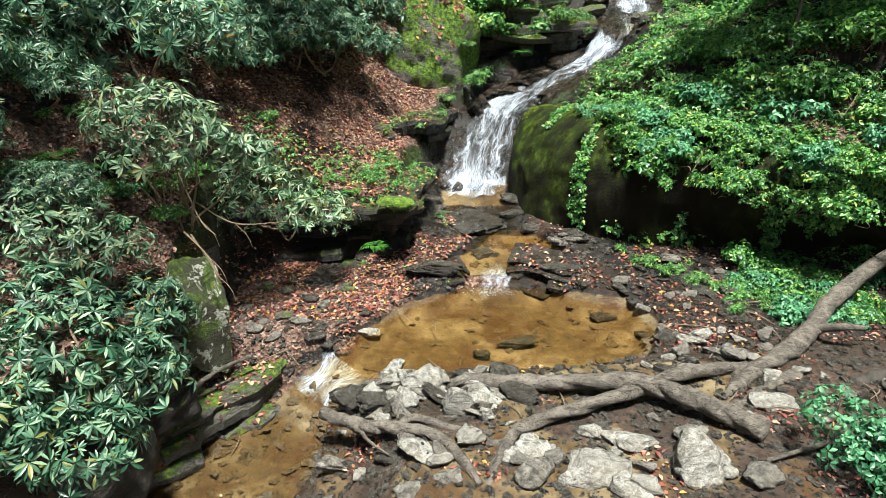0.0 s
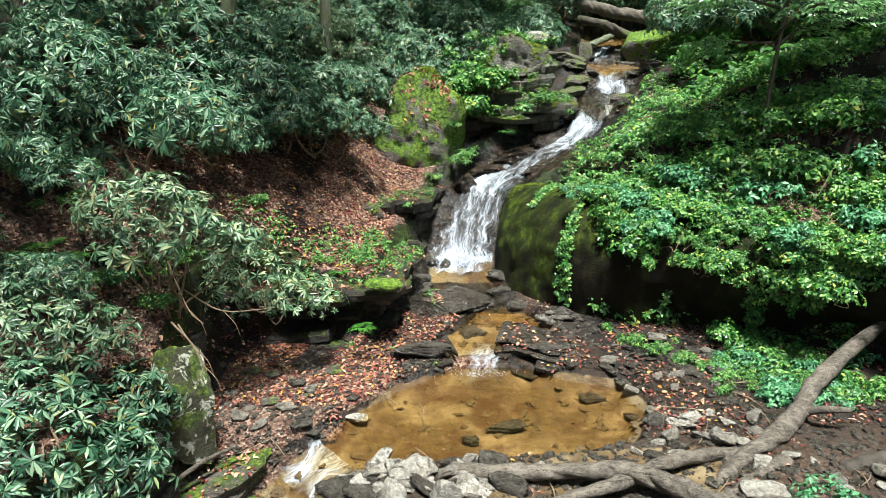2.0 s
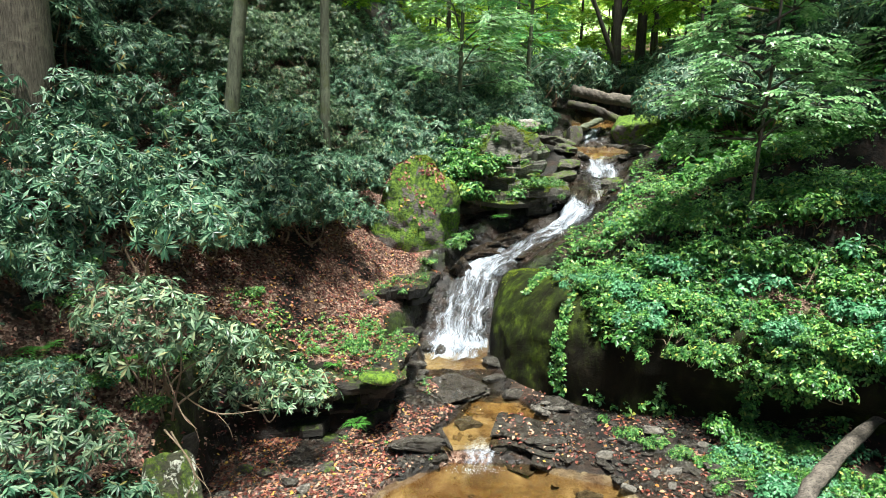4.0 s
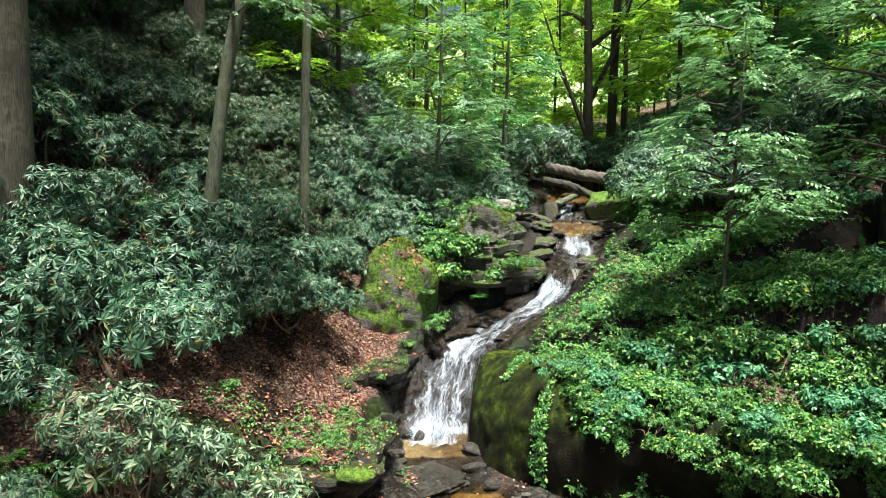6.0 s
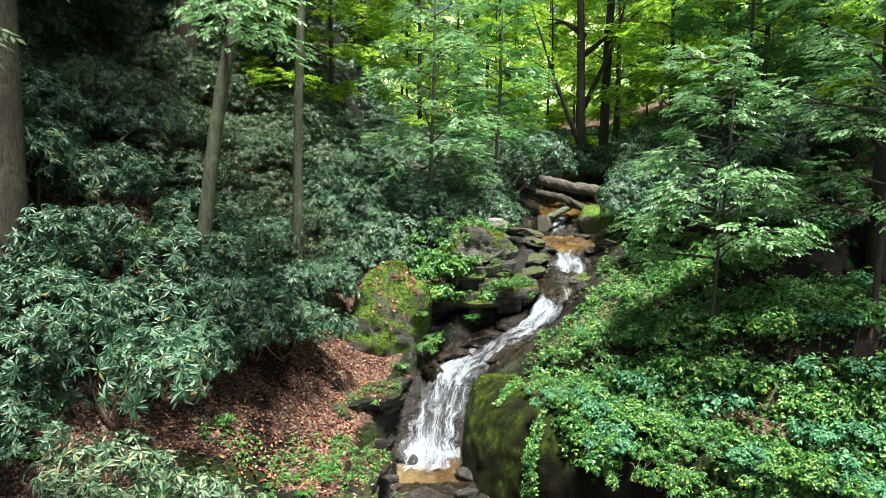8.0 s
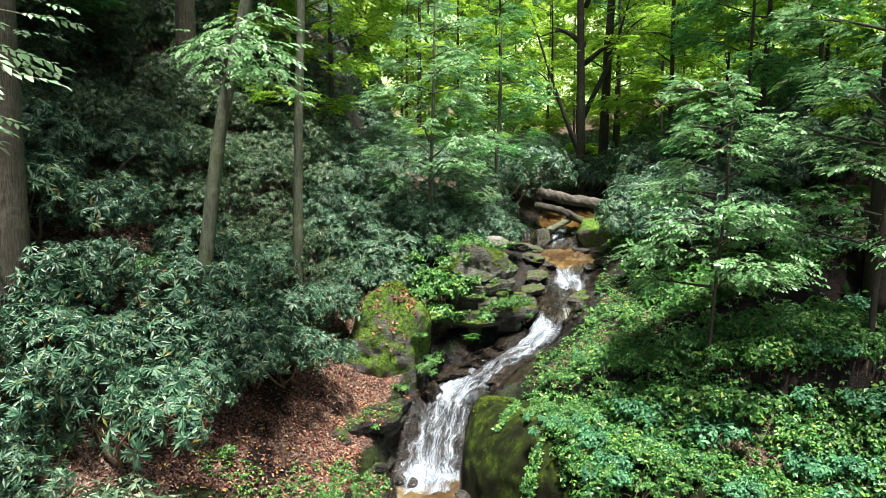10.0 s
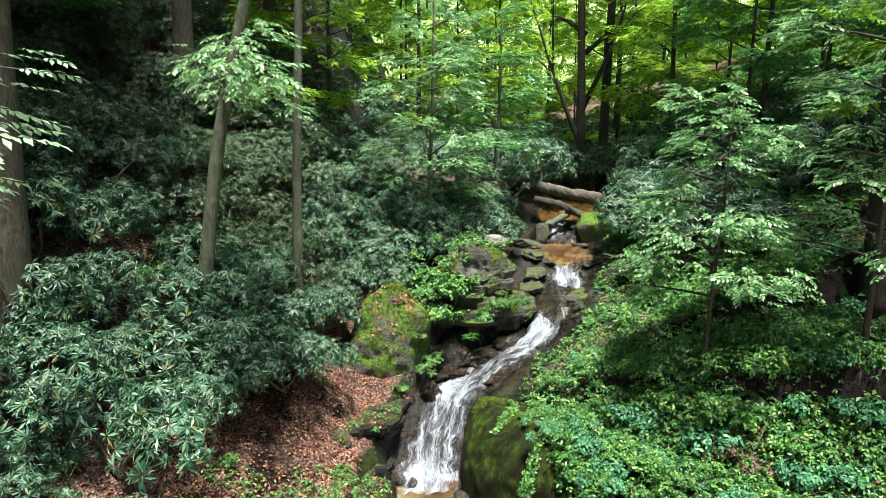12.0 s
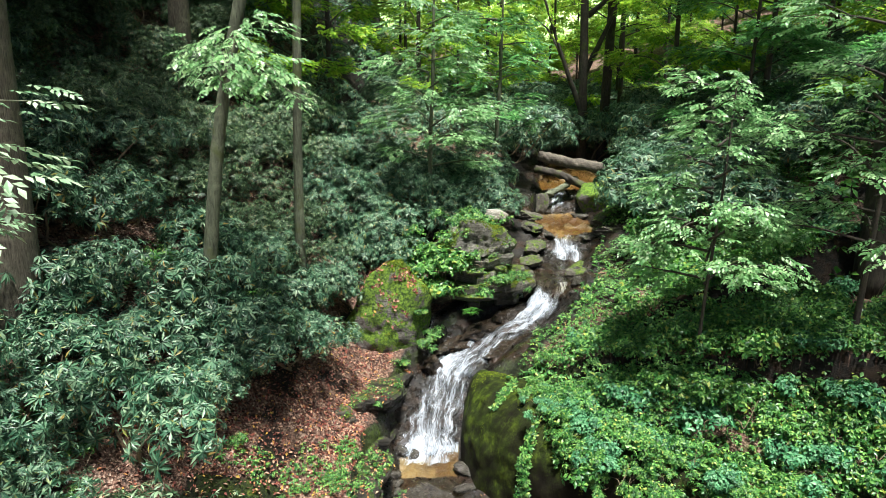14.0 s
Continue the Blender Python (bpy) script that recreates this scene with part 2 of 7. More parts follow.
def ground_material():
    """Soil, leaf litter, sand, bare wet rock and moss, mixed by where the stream and the ledges lie."""
    m, nt, out, node = shader("forest_ground")
    co = node("TexCoord").outputs["Object"]

    def attr(key):
        n = nt.nodes.new("ShaderNodeAttribute")
        n.attribute_name = key
        return n.outputs["Fac"]

    n_big, n_mid, n_fine = noise_of(node, 1.1, 5, 0.6, co), noise_of(node, 7, 6, 0.65, co), noise_of(node, 45, 5, 0.7, co)
    soil = ramp(nt, node, n_mid, [(0.3, (0.012, 0.008, 0.005)), (0.7, (0.055, 0.035, 0.022))])
    vor = node("TexVoronoi", Scale=26.0, Vector=co)
    litter = ramp(nt, node, node("SeparateColor", Color=vor.outputs["Color"]).outputs[0],
                  [(0.0, (0.03, 0.016, 0.012)), (0.35, (0.14, 0.07, 0.048)), (0.7, (0.28, 0.17, 0.125)), (1.0, (0.46, 0.34, 0.26))])
    c = blend(nt, node, math_of(nt, node, "MULTIPLY", attr("litter"), ramp(nt, node, n_mid, [(0.3, (0.3,) * 3), (0.55, (1,) * 3)])), soil, litter)
    mp = node("Mapping", Vector=co)
    mp.inputs["Scale"].default_value = (1.0, 1.0, 2.0)
    strata = noise_of(node, 3.4, 8, 0.65, mp.outputs[0], 0.7)
    rock = ramp(nt, node, strata, [(0.38, (0.003, 0.0025, 0.002)), (0.52, (0.009, 0.007, 0.005)), (0.64, (0.022, 0.016, 0.01)), (0.78, (0.055, 0.042, 0.028))])
    def crisp(key, by, spread=0.9, lo=0.42, hi=0.58):
        s = math_of(nt, node, "ADD", attr(key), math_of(nt, node, "MULTIPLY", math_of(nt, node, "SUBTRACT", by, 0.5), spread))
        return ramp(nt, node, s, [(lo, (0, 0, 0)), (hi, (1, 1, 1))])

    rock = blend(nt, node, ramp(nt, node, n_fine, [(0.5, (0, 0, 0)), (0.62, (0.7,) * 3)]), rock, (0.004, 0.003, 0.002))
    rock = blend(nt, node, ramp(nt, node, noise_of(node, 2.0, 5, 0.7, co), [(0.5, (0, 0, 0)), (0.6, (0.6,) * 3)]), rock, (0.035, 0.018, 0.009))
    c = blend(nt, node, crisp("rock", noise_of(node, 5.0, 6, 0.7, co)), c, rock)
    sand = ramp(nt, node, n_mid, [(0.25, (0.035, 0.022, 0.009)), (0.5, (0.10, 0.064, 0.025)), (0.8, (0.19, 0.135, 0.065))])
    peb = node("TexVoronoi", Scale=11.0, Vector=co)
    sand = blend(nt, node, ramp(nt, node, noise_of(node, 0.8, 4, 0.6, co), [(0.46, (0, 0, 0)), (0.58, (0.85,) * 3)]), sand, (0.24, 0.185, 0.10))
    sand = blend(nt, node, ramp(nt, node, noise_of(node, 1.1, 4, 0.6, mp.outputs[0]), [(0.5, (0, 0, 0)), (0.6, (0.8,) * 3)]), sand, (0.065, 0.03, 0.009))
    sand = blend(nt, node, ramp(nt, node, peb.outputs["Distance"], [(0.1, (0.4,) * 3), (0.26, (0,) * 3)]), sand,
                 ramp(nt, node, n_big, [(0.3, (0.05, 0.032, 0.014)), (0.7, (0.15, 0.10, 0.045))]))
    c = blend(nt, node, crisp("sand", noise_of(node, 9.0, 5, 0.65, co), 0.7), c, sand)
    mf = math_of(nt, node, "ADD", attr("moss"), math_of(nt, node, "SUBTRACT", noise_of(node, 2.4, 6, 0.68, co), 1.0))
    mf = ramp(nt, node, mf, [(0.12, (0, 0, 0)), (0.3, (1, 1, 1))])
    green = ramp(nt, node, math_of(nt, node, "ADD", math_of(nt, node, "MULTIPLY", noise_of(node, 16, 6, 0.7, co), 0.55), math_of(nt, node, "MULTIPLY", noise_of(node, 1.3, 3, 0.6, co), 0.45)), [(0.38, (0.004, 0.006, 0.001)), (0.48, (0.011, 0.017, 0.003)), (0.56, (0.03, 0.048, 0.006)), (0.7, (0.12, 0.17, 0.016))])
    c = blend(nt, node, mf, c, green)
    rough = ramp(nt, node, math_of(nt, node, "MULTIPLY", attr("wet"), ramp(nt, node, n_mid, [(0.35, (0.5,) * 3), (0.6, (1,) * 3)])),
                 [(0.0, (0.9,) * 3), (1.0, (0.22,) * 3)])
    h = math_of(nt, node, "ADD", math_of(nt, node, "ADD", strata, math_of(nt, node, "MULTIPLY", n_fine, 0.3)),
                math_of(nt, node, "MULTIPLY", math_of(nt, node, "MULTIPLY", vor.outputs["Distance"], attr("litter")), 1.0))
    bump = node("Bump", Strength=1.0, Distance=0.06, Height=h)
    p = node("BsdfPrincipled", Base__Color=c, Roughness=rough, Normal=bump.outputs[0])
    p.inputs["Specular IOR Level"].default_value = 0.4
    nt.links.new(p.outputs[0], out.inputs[0])
    return m


def water_material(name, tint=(0.95, 0.89, 0.76), ripple=0.25, scale=4.0):
    m, nt, out, node = shader(name)
    co = node("TexCoord").outputs["Object"]
    mp = node("Mapping", Vector=co)
    mp.inputs["Scale"].default_value = (1.0, 1.7, 1.0)
    bump = node("Bump", Strength=ripple, Distance=0.05, Height=noise_of(node, scale, 4, 0.55, mp.outputs[0], 0.8))
    clear = node("BsdfTransparent", Color=(*tint, 1))
    gl = node("BsdfGlossy", Color=(1, 1, 1, 1), Roughness=0.04, Normal=bump.outputs[0])
    fr = node("Fresnel", IOR=1.33, Normal=bump.outputs[0])
    mix = node("MixShader", Fac=fr.outputs[0])
    nt.links.new(clear.outputs[0], mix.inputs[1])
    nt.links.new(gl.outputs[0], mix.inputs[2])
    nt.links.new(mix.outputs[0], out.inputs[0])
    return m


def whitewater_material(name, cover=0.5, streak=(26.0, 2.2)):
    """Falling water: white strands along the flow with clear gaps between them."""
    m, nt, out, node = shader(name)
    uv = nt.nodes.new("ShaderNodeUVMap")
    uv.uv_map = "flow"
    mp = node("Mapping", Vector=uv.outputs[0])
    mp.inputs["Scale"].default_value = (streak[0], streak[1], 1)
    n1 = noise_of(node, 1.0, 8, 0.78, mp.outputs[0], 1.3)
    mp2 = node("Mapping", Vector=uv.outputs[0])
    mp2.inputs["Scale"].default_value = (6.0, 1.3, 1)
    n2 = noise_of(node, 1.0, 3, 0.5, mp2.outputs[0], 0.4)
    at = nt.nodes.new("ShaderNodeAttribute")
    at.attribute_name = "foam"
    s = math_of(nt, node, "ADD", math_of(nt, node, "ADD", math_of(nt, node, "MULTIPLY", n1, 0.62), math_of(nt, node, "MULTIPLY", n2, 0.38)),
                math_of(nt, node, "MULTIPLY", math_of(nt, node, "SUBTRACT", at.outputs["Fac"], 0.5), 0.45))
    f = ramp(nt, node, s, [(0.63 - 0.28 * cover, (0, 0, 0)), (0.82 - 0.28 * cover, (0.9, 0.9, 0.9))])
    bump = node("Bump", Strength=0.6, Distance=0.03, Height=n1)
    p = node("BsdfPrincipled", Base__Color=(0.62, 0.68, 0.76, 1), Roughness=0.35, Normal=bump.outputs[0])
    tr = node("BsdfTranslucent", Color=(0.6, 0.68, 0.78, 1))
    w = node("MixShader", Fac=0.25)
    nt.links.new(p.outputs[0], w.inputs[1])
    nt.links.new(tr.outputs[0], w.inputs[2])
    clear = node("BsdfTransparent", Color=(0.92, 0.93, 0.93, 1))
    gl = node("BsdfGlossy", Color=(1, 1, 1, 1), Roughness=0.1, Normal=bump.outputs[0])
    thin = node("MixShader", Fac=math_of(nt, node, "MULTIPLY", node("Fresnel", IOR=1.33, Normal=bump.outputs[0]).outputs[0], 0.12))
    nt.links.new(clear.outputs[0], thin.inputs[1])
    nt.links.new(gl.outputs[0], thin.inputs[2])
    mix = node("MixShader", Fac=f)
    nt.links.new(thin.outputs[0], mix.inputs[1])
    nt.links.new(w.outputs[0], mix.inputs[2])
    nt.links.new(mix.outputs[0], out.inputs[0])
    return m


GROUND = ground_material()
WATER = water_material("brown_stream_water", (0.95, 0.86, 0.68))
WATER_FAST = water_material("rippled_stream_water", (0.9, 0.86, 0.76), 0.6, 9.0)
WHITE = whitewater_material("falling_water", 0.5, (22.0, 4.5))
WHITE_THIN = whitewater_material("thin_falling_water", 0.4, (30.0, 5.0))
FOAM = whitewater_material("foam", 0.5, (16.0, 12.0))
STONE_GREY = stone_material("grey_schist", (0.03, 0.025, 0.019), (0.36, 0.335, 0.285), None, 0.0)
STONE_PALE = stone_material("pale_schist", (0.1, 0.09, 0.07), (0.62, 0.595, 0.525), None, 0.0)
STONE_WET = stone_material("wet_dark_schist", (0.02, 0.018, 0.015), (0.13, 0.12, 0.1), None, 0.0, 0.45, 1.0)
STONE_MOSS = stone_material("mossy_schist", (0.02, 0.018, 0.014), (0.2, 0.185, 0.15), None, 0.42)
STONE_MOSSY = stone_material("very_mossy_schist", (0.035, 0.03, 0.028), (0.26, 0.235, 0.215), None, 1.0, green=[(0.3, (0.008, 0.022, 0.002)), (0.44, (0.05, 0.11, 0.008)), (0.6, (0.18, 0.31, 0.02))])
STONE_LICHEN = stone_material("lichened_boulder", (0.03, 0.032, 0.015), (0.10, 0.10, 0.055), (0.6, 0.62, 0.52), 0.66, spot=0.53)
STONE_BED = stone_material("brown_wet_bedrock", (0.006, 0.0045, 0.003), (0.06, 0.042, 0.026), None, 0.0, 0.4, 1.0, 6.0)
STONE_LEDGE = stone_material("ledge_schist", (0.008, 0.007, 0.006), (0.055, 0.047, 0.036), None, 0.14, 0.7, 0.0, 7.0)
STONE_SHELF = stone_material("wet_shelf_schist", (0.01, 0.009, 0.007), (0.1, 0.09, 0.074), None, 0.0, 0.2, 1.0, 7.0)
STONE_ROCK = stone_material("weathered_mossy_schist", (0.03, 0.028, 0.022), (0.3, 0.29, 0.25), None, 0.5)
# undercut's shade put into the rock's near-black colour, under patchy moss
STONE_LEDGE_SHADE = stone_material("shade_toned_ledge_schist", (0.005, 0.004, 0.003), (0.05, 0.044, 0.032), None, 0.36, 0.6, 0.0, 8.0, [(0.34, (0.008, 0.014, 0.002)), (0.5, (0.03, 0.05, 0.005)), (0.66, (0.11, 0.17, 0.014))])


def cliff_material():
    """Smooth seeping rock: brown-black stone under a thin skin of olive moss, streaked downwards."""
    m, nt, out, node = shader("seeping_mossy_cliff")
    co = node("TexCoord").outputs["Object"]
    mp = node("Mapping", Vector=co)
    mp.inputs["Scale"].default_value = (1.0, 1.0, 0.28)
    streak, big, fine = noise_of(node, 2.6, 5, 0.6, mp.outputs[0], 0.5), noise_of(node, 0.8, 4, 0.6, co), noise_of(node, 24, 5, 0.7, co)
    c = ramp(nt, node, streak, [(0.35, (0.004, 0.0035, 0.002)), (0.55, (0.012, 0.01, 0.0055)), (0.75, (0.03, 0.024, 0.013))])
    nz = node("SeparateXYZ", Vector=node("NewGeometry").outputs["Normal"]).outputs["Z"]
    k = math_of(nt, node, "ADD", math_of(nt, node, "ADD", math_of(nt, node, "MULTIPLY", streak, 0.5), math_of(nt, node, "MULTIPLY", big, 0.6)), math_of(nt, node, "MULTIPLY", nz, 0.14))
    k = math_of(nt, node, "ADD", k, math_of(nt, node, "MULTIPLY", math_of(nt, node, "SUBTRACT", fine, 0.5), 0.35))
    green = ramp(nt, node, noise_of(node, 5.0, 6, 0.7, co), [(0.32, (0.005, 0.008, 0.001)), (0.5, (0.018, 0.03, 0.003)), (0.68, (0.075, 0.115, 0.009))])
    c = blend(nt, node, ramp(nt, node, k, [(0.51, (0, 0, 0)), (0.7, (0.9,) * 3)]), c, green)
    bump = node("Bump", Strength=0.7, Distance=0.05, Height=math_of(nt, node, "ADD", streak, math_of(nt, node, "MULTIPLY", fine, 0.5)))
    p = node("BsdfPrincipled", Base__Color=c, Roughness=0.75, Normal=bump.outputs[0])
    p.inputs["Specular IOR Level"].default_value = 0.15
    nt.links.new(p.outputs[0], out.inputs[0])
    return m


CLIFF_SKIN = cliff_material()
BARK_LOG = bark_material("weathered_log", (0.009, 0.007, 0.005), (0.17, 0.145, 0.115), (4, 9, 9), 0.0, 1.0, (0.24, 0.21, 0.17))
BARK_GREY = bark_material("smooth_grey_bark", (0.03, 0.036, 0.022), (0.16, 0.18, 0.115), (7, 7, 1.0), 0.3, 0.7)
BARK_RIDGED = bark_material("ridged_brown_bark", (0.012, 0.01, 0.007), (0.2, 0.178, 0.13), (20, 20, 1.6), 0.0, 1.0)
BARK_DARK = bark_material("dark_bark", (0.014, 0.012, 0.009), (0.07, 0.058, 0.045), (9, 9, 1.3), 0.2)
BARK_TWIG = bark_material("twig_bark", (0.09, 0.06, 0.035), (0.28, 0.21, 0.14), (12, 12, 12))
STONE_SUB = stone_material("brown_streambed_stone", (0.07, 0.047, 0.02), (0.2, 0.14, 0.065))
LEAF_RHODO = leaf_material("rhododendron_leaf", [(0.0, (0.008, 0.035, 0.018)), (0.4, (0.045, 0.135, 0.08)), (0.72, (0.125, 0.245, 0.15)), (0.93, (0.28, 0.4, 0.27)), (0.97, (0.2, 0.24, 0.07)), (1.0, (0.25, 0.17, 0.05))], 0.4, 0.18, 0.3, 0.5)
LEAF_SLOPE = leaf_material("upper_rhododendron_leaf", [(0.0, (0.008, 0.03, 0.012)), (0.45, (0.04, 0.1, 0.045)), (0.75, (0.11, 0.2, 0.1)), (0.93, (0.26, 0.34, 0.2)), (1.0, (0.24, 0.2, 0.07))], 0.4, 0.18, 0.3, 0.5)
LEAF_PALE = leaf_material("pale_rhododendron_leaf", [(0.0, (0.012, 0.045, 0.02)), (0.4, (0.095, 0.195, 0.105)), (0.85, (0.29, 0.4, 0.26)), (1.0, (0.36, 0.34, 0.16))], 0.4, 0.15, 0.3, 0.5)
LEAF_HERB = leaf_material("herb_leaf", [(0.0, (0.01, 0.08, 0.018)), (0.4, (0.055, 0.2, 0.04)), (0.8, (0.18, 0.41, 0.1)), (0.95, (0.3, 0.5, 0.12)), (1.0, (0.4, 0.42, 0.08))], 0.38, 0.3, 0.3, 0.6)
LEAF_BLUISH = leaf_material("blue_green_leaf", [(0.0, (0.015, 0.1, 0.045)), (0.5, (0.07, 0.26, 0.12)), (1.0, (0.2, 0.46, 0.24))], 0.42, 0.25)
LEAF_BEECH = leaf_material("beech_leaf", [(0.0, (0.04, 0.17, 0.045)), (0.5, (0.1, 0.33, 0.09)), (1.0, (0.24, 0.5, 0.18))], 0.3, 0.4, 0.3, 0.7)
LEAF_SAPLING = leaf_material("pale_beech_leaf", [(0.0, (0.09, 0.25, 0.085)), (0.5, (0.22, 0.45, 0.19)), (1.0, (0.44, 0.62, 0.36))], 0.28, 0.4, 0.3, 0.8)
# far leaves: the glow of backlit woods put into a brighter yellow-green
LEAF_FAR = leaf_material("sun_toned_forest_leaf", [(0.0, (0.13, 0.33, 0.03)), (0.5, (0.3, 0.56, 0.05)), (1.0, (0.6, 0.74, 0.1))], 0.5, 0.6)
LEAF_SPRAY = leaf_material("pale_green_leaf", [(0.0, (0.16, 0.32, 0.18)), (0.5, (0.28, 0.44, 0.28)), (1.0, (0.44, 0.58, 0.42))], 0.35, 0.25)
LEAF_FERN = leaf_material("fern_leaf", [(0.0, (0.03, 0.13, 0.02)), (0.6, (0.07, 0.23, 0.035)), (1.0, (0.14, 0.32, 0.05))], 0.5, 0.35)
LEAF_MOSS = leaf_material("moss_tuft", [(0.0, (0.05, 0.085, 0.008)), (0.6, (0.13, 0.18, 0.02)), (1.0, (0.24, 0.27, 0.04))], 0.8, 0.3, 0.3, 0.1)
LEAF_DEAD = leaf_material("fallen_leaf", [(0.0, (0.045, 0.012, 0.01)), (0.35, (0.2, 0.045, 0.032)), (0.58, (0.33, 0.12, 0.085)), (0.85, (0.5, 0.34, 0.26)), (0.94, (0.46, 0.2, 0.05)), (1.0, (0.55, 0.4, 0.07))], 0.55, 0.1)

# ---- the ground: a stream in steps between a left terrace with its hill and a right cliff ----
# stations of the stream: x, y, water level, half width
STREAM = np.array([
    (-4.2, 0.0, -1.1, 0.9), (-3.6, 2.5, -0.9, 0.9), (-2.95, 4.2, -0.7, 0.85), (-2.3, 5.4, -0.58, 0.75), (-1.8, 6.35, -0.5, 0.45),
    (-1.5, 6.72, -0.2, 0.3), (-1.2, 7.0, 0.0, 0.4), (0.6, 7.9, 0.0, 0.8), (1.0, 9.0, 0.02, 0.7), (1.0, 9.35, 0.2, 0.7),
    (1.25, 10.6, 0.22, 0.5), (0.6, 11.3, 0.32, 0.75), (0.6, 12.3, 0.42, 0.6), (0.62, 12.75, 0.48, 0.74), (0.78, 13.1, 0.95, 0.7),
    (1.03, 13.6, 1.55, 0.66), (1.25, 14.1, 1.95, 0.66), (1.72, 14.5, 2.2, 0.85), (2.4, 14.85, 2.5, 0.9), (3.3, 15.15, 2.8, 0.78),
    (3.68, 15.25, 3.02, 0.58), (3.98, 15.45, 3.66, 0.5), (4.3, 16.4, 3.76, 0.5), (4.9, 17.3, 3.82, 0.5), (5.05, 17.8, 4.3, 0.45),
    (5.2, 18.3, 4.45, 0.7), (5.3, 20.0, 4.47, 0.9), (5.4, 20.9, 4.55, 0.5), (5.6, 21.3, 5.0, 0.4), (6.2, 22.5, 5.25, 1.0),
    (7.5, 26.0, 5.5, 1.2), (9.0, 34.0, 6.2, 1.2), (10.0, 60.0, 8.0, 2.0)])
POOL = np.array([(-1.5, 6.6), (-1.14, 7.58), (-0.55, 8.33), (0.42, 9.0), (1.57, 8.95), (2.96, 8.4), (3.05, 7.58), (2.61, 6.87), (1.55, 6.6), (0.47, 6.55), (-0.6, 6.55)])
UPPER_POOL = np.array([(-0.1, 9.3), (0.6, 10.3), (0.9, 10.95), (1.75, 10.9), (2.2, 9.9), (1.5, 9.3)])
# foot of the left ledge and of the right cliff: x, y, height of the top
LEDGE = np.array([(-4.6, 0.0, 1.0), (-3.6, 3.0, 1.0), (-3.05, 5.2, 1.15), (-2.95, 6.4, 1.3), (-3.35, 8.0, 1.5), (-3.2, 9.2, 1.35), (-2.1, 9.85, 1.25),
                  (-1.0, 9.85, 1.25), (-0.8, 10.4, 1.3), (-0.8, 11.2, 1.4), (-0.5, 12.3, 1.5), (-0.15, 13.3, 1.75), (0.2, 14.2, 2.3), (0.8, 14.8, 2.6),
                  (2.0, 15.4, 3.0), (3.3, 16.0, 3.5), (4.0, 17.6, 4.2), (4.3, 20.0, 4.7), (5.0, 22.0, 5.4), (6.2, 26.0, 5.8), (8.0, 60.0, 9.0)])
CLIFF = np.array([(12.0, 3.0, 1.4), (9.4, 6.2, 1.6), (7.2, 8.4, 1.9), (6.0, 9.2, 2.05), (5.0, 9.7, 2.2), (4.0, 10.5, 2.3), (3.1, 11.5, 2.2), (2.3, 12.7, 2.0),
                  (2.05, 13.6, 1.95), (2.05, 14.1, 2.05), (2.9, 14.35, 2.4), (4.0, 14.55, 2.7), (4.95, 15.05, 3.4), (5.1, 16.0, 4.0), (5.6, 17.2, 4.4), (6.2, 18.5, 4.8),
                  (6.6, 20.0, 5.0), (7.2, 22.0, 5.5), (9.0, 26.0, 5.9), (11.0, 34.0, 6.8), (13.0, 60.0, 9.0)])


def along(line, x, y, spread=0.3):
    """Soft nearest values of a line: signed distance (positive on its right) and its other columns."""
    pts = np.concatenate([line[i] + (line[i + 1] - line[i]) * np.linspace(0, 1, 10, endpoint=False)[:, None] for i in range(len(line) - 1)] + [line[-1:]])
    tan = unit(np.gradient(pts[:, :2], axis=0))
    dist, cols = np.empty(len(x)), np.empty((len(x), pts.shape[1] - 2))
    for a in range(0, len(x), 20000):
        b = slice(a, a + 20000)
        dx, dy = x[b, None] - pts[None, :, 0], y[b, None] - pts[None, :, 1]
        d2 = dx * dx + dy * dy
        k = d2.argmin(1)
        near = np.sqrt(d2[np.arange(len(k)), k])
        w = np.exp(-np.minimum((d2 - near[:, None] ** 2) / (2 * spread ** 2), 60))
        w /= w.sum(1, keepdims=True)
        cross = (dx * tan[None, :, 1] - dy * tan[None, :, 0])
        side = np.sign(cross[np.arange(len(k)), k])
        dist[b] = near * np.where(side == 0, 1, side)
        cols[b] = w @ pts[:, 2:]
    return dist, cols


def inside(poly, x, y):
    """Signed distance to a closed outline, positive inside."""
    best, odd = np.full(len(x), 1e9), np.zeros(len(x), bool)
    for i in range(len(poly)):
        (ax, ay), (bx, by) = poly[i], poly[(i + 1) % len(poly)]
        t = np.clip(((x - ax) * (bx - ax) + (y - ay) * (by - ay)) / ((bx - ax) ** 2 + (by - ay) ** 2), 0, 1)
        best = np.minimum(best, np.hypot(x - ax - t * (bx - ax), y - ay - t * (by - ay)))
        if ay != by:
            odd ^= ((ay > y) != (by > y)) & (x < (bx - ax) * (y - ay) / (by - ay) + ax)
    return np.where(odd, best, -best)


def smax(a, b, k=0.25):
    h = np.clip(0.5 + 0.5 * (a - b) / k, 0, 1)
    return b * (1 - h) + a * h + k * h * (1 - h)


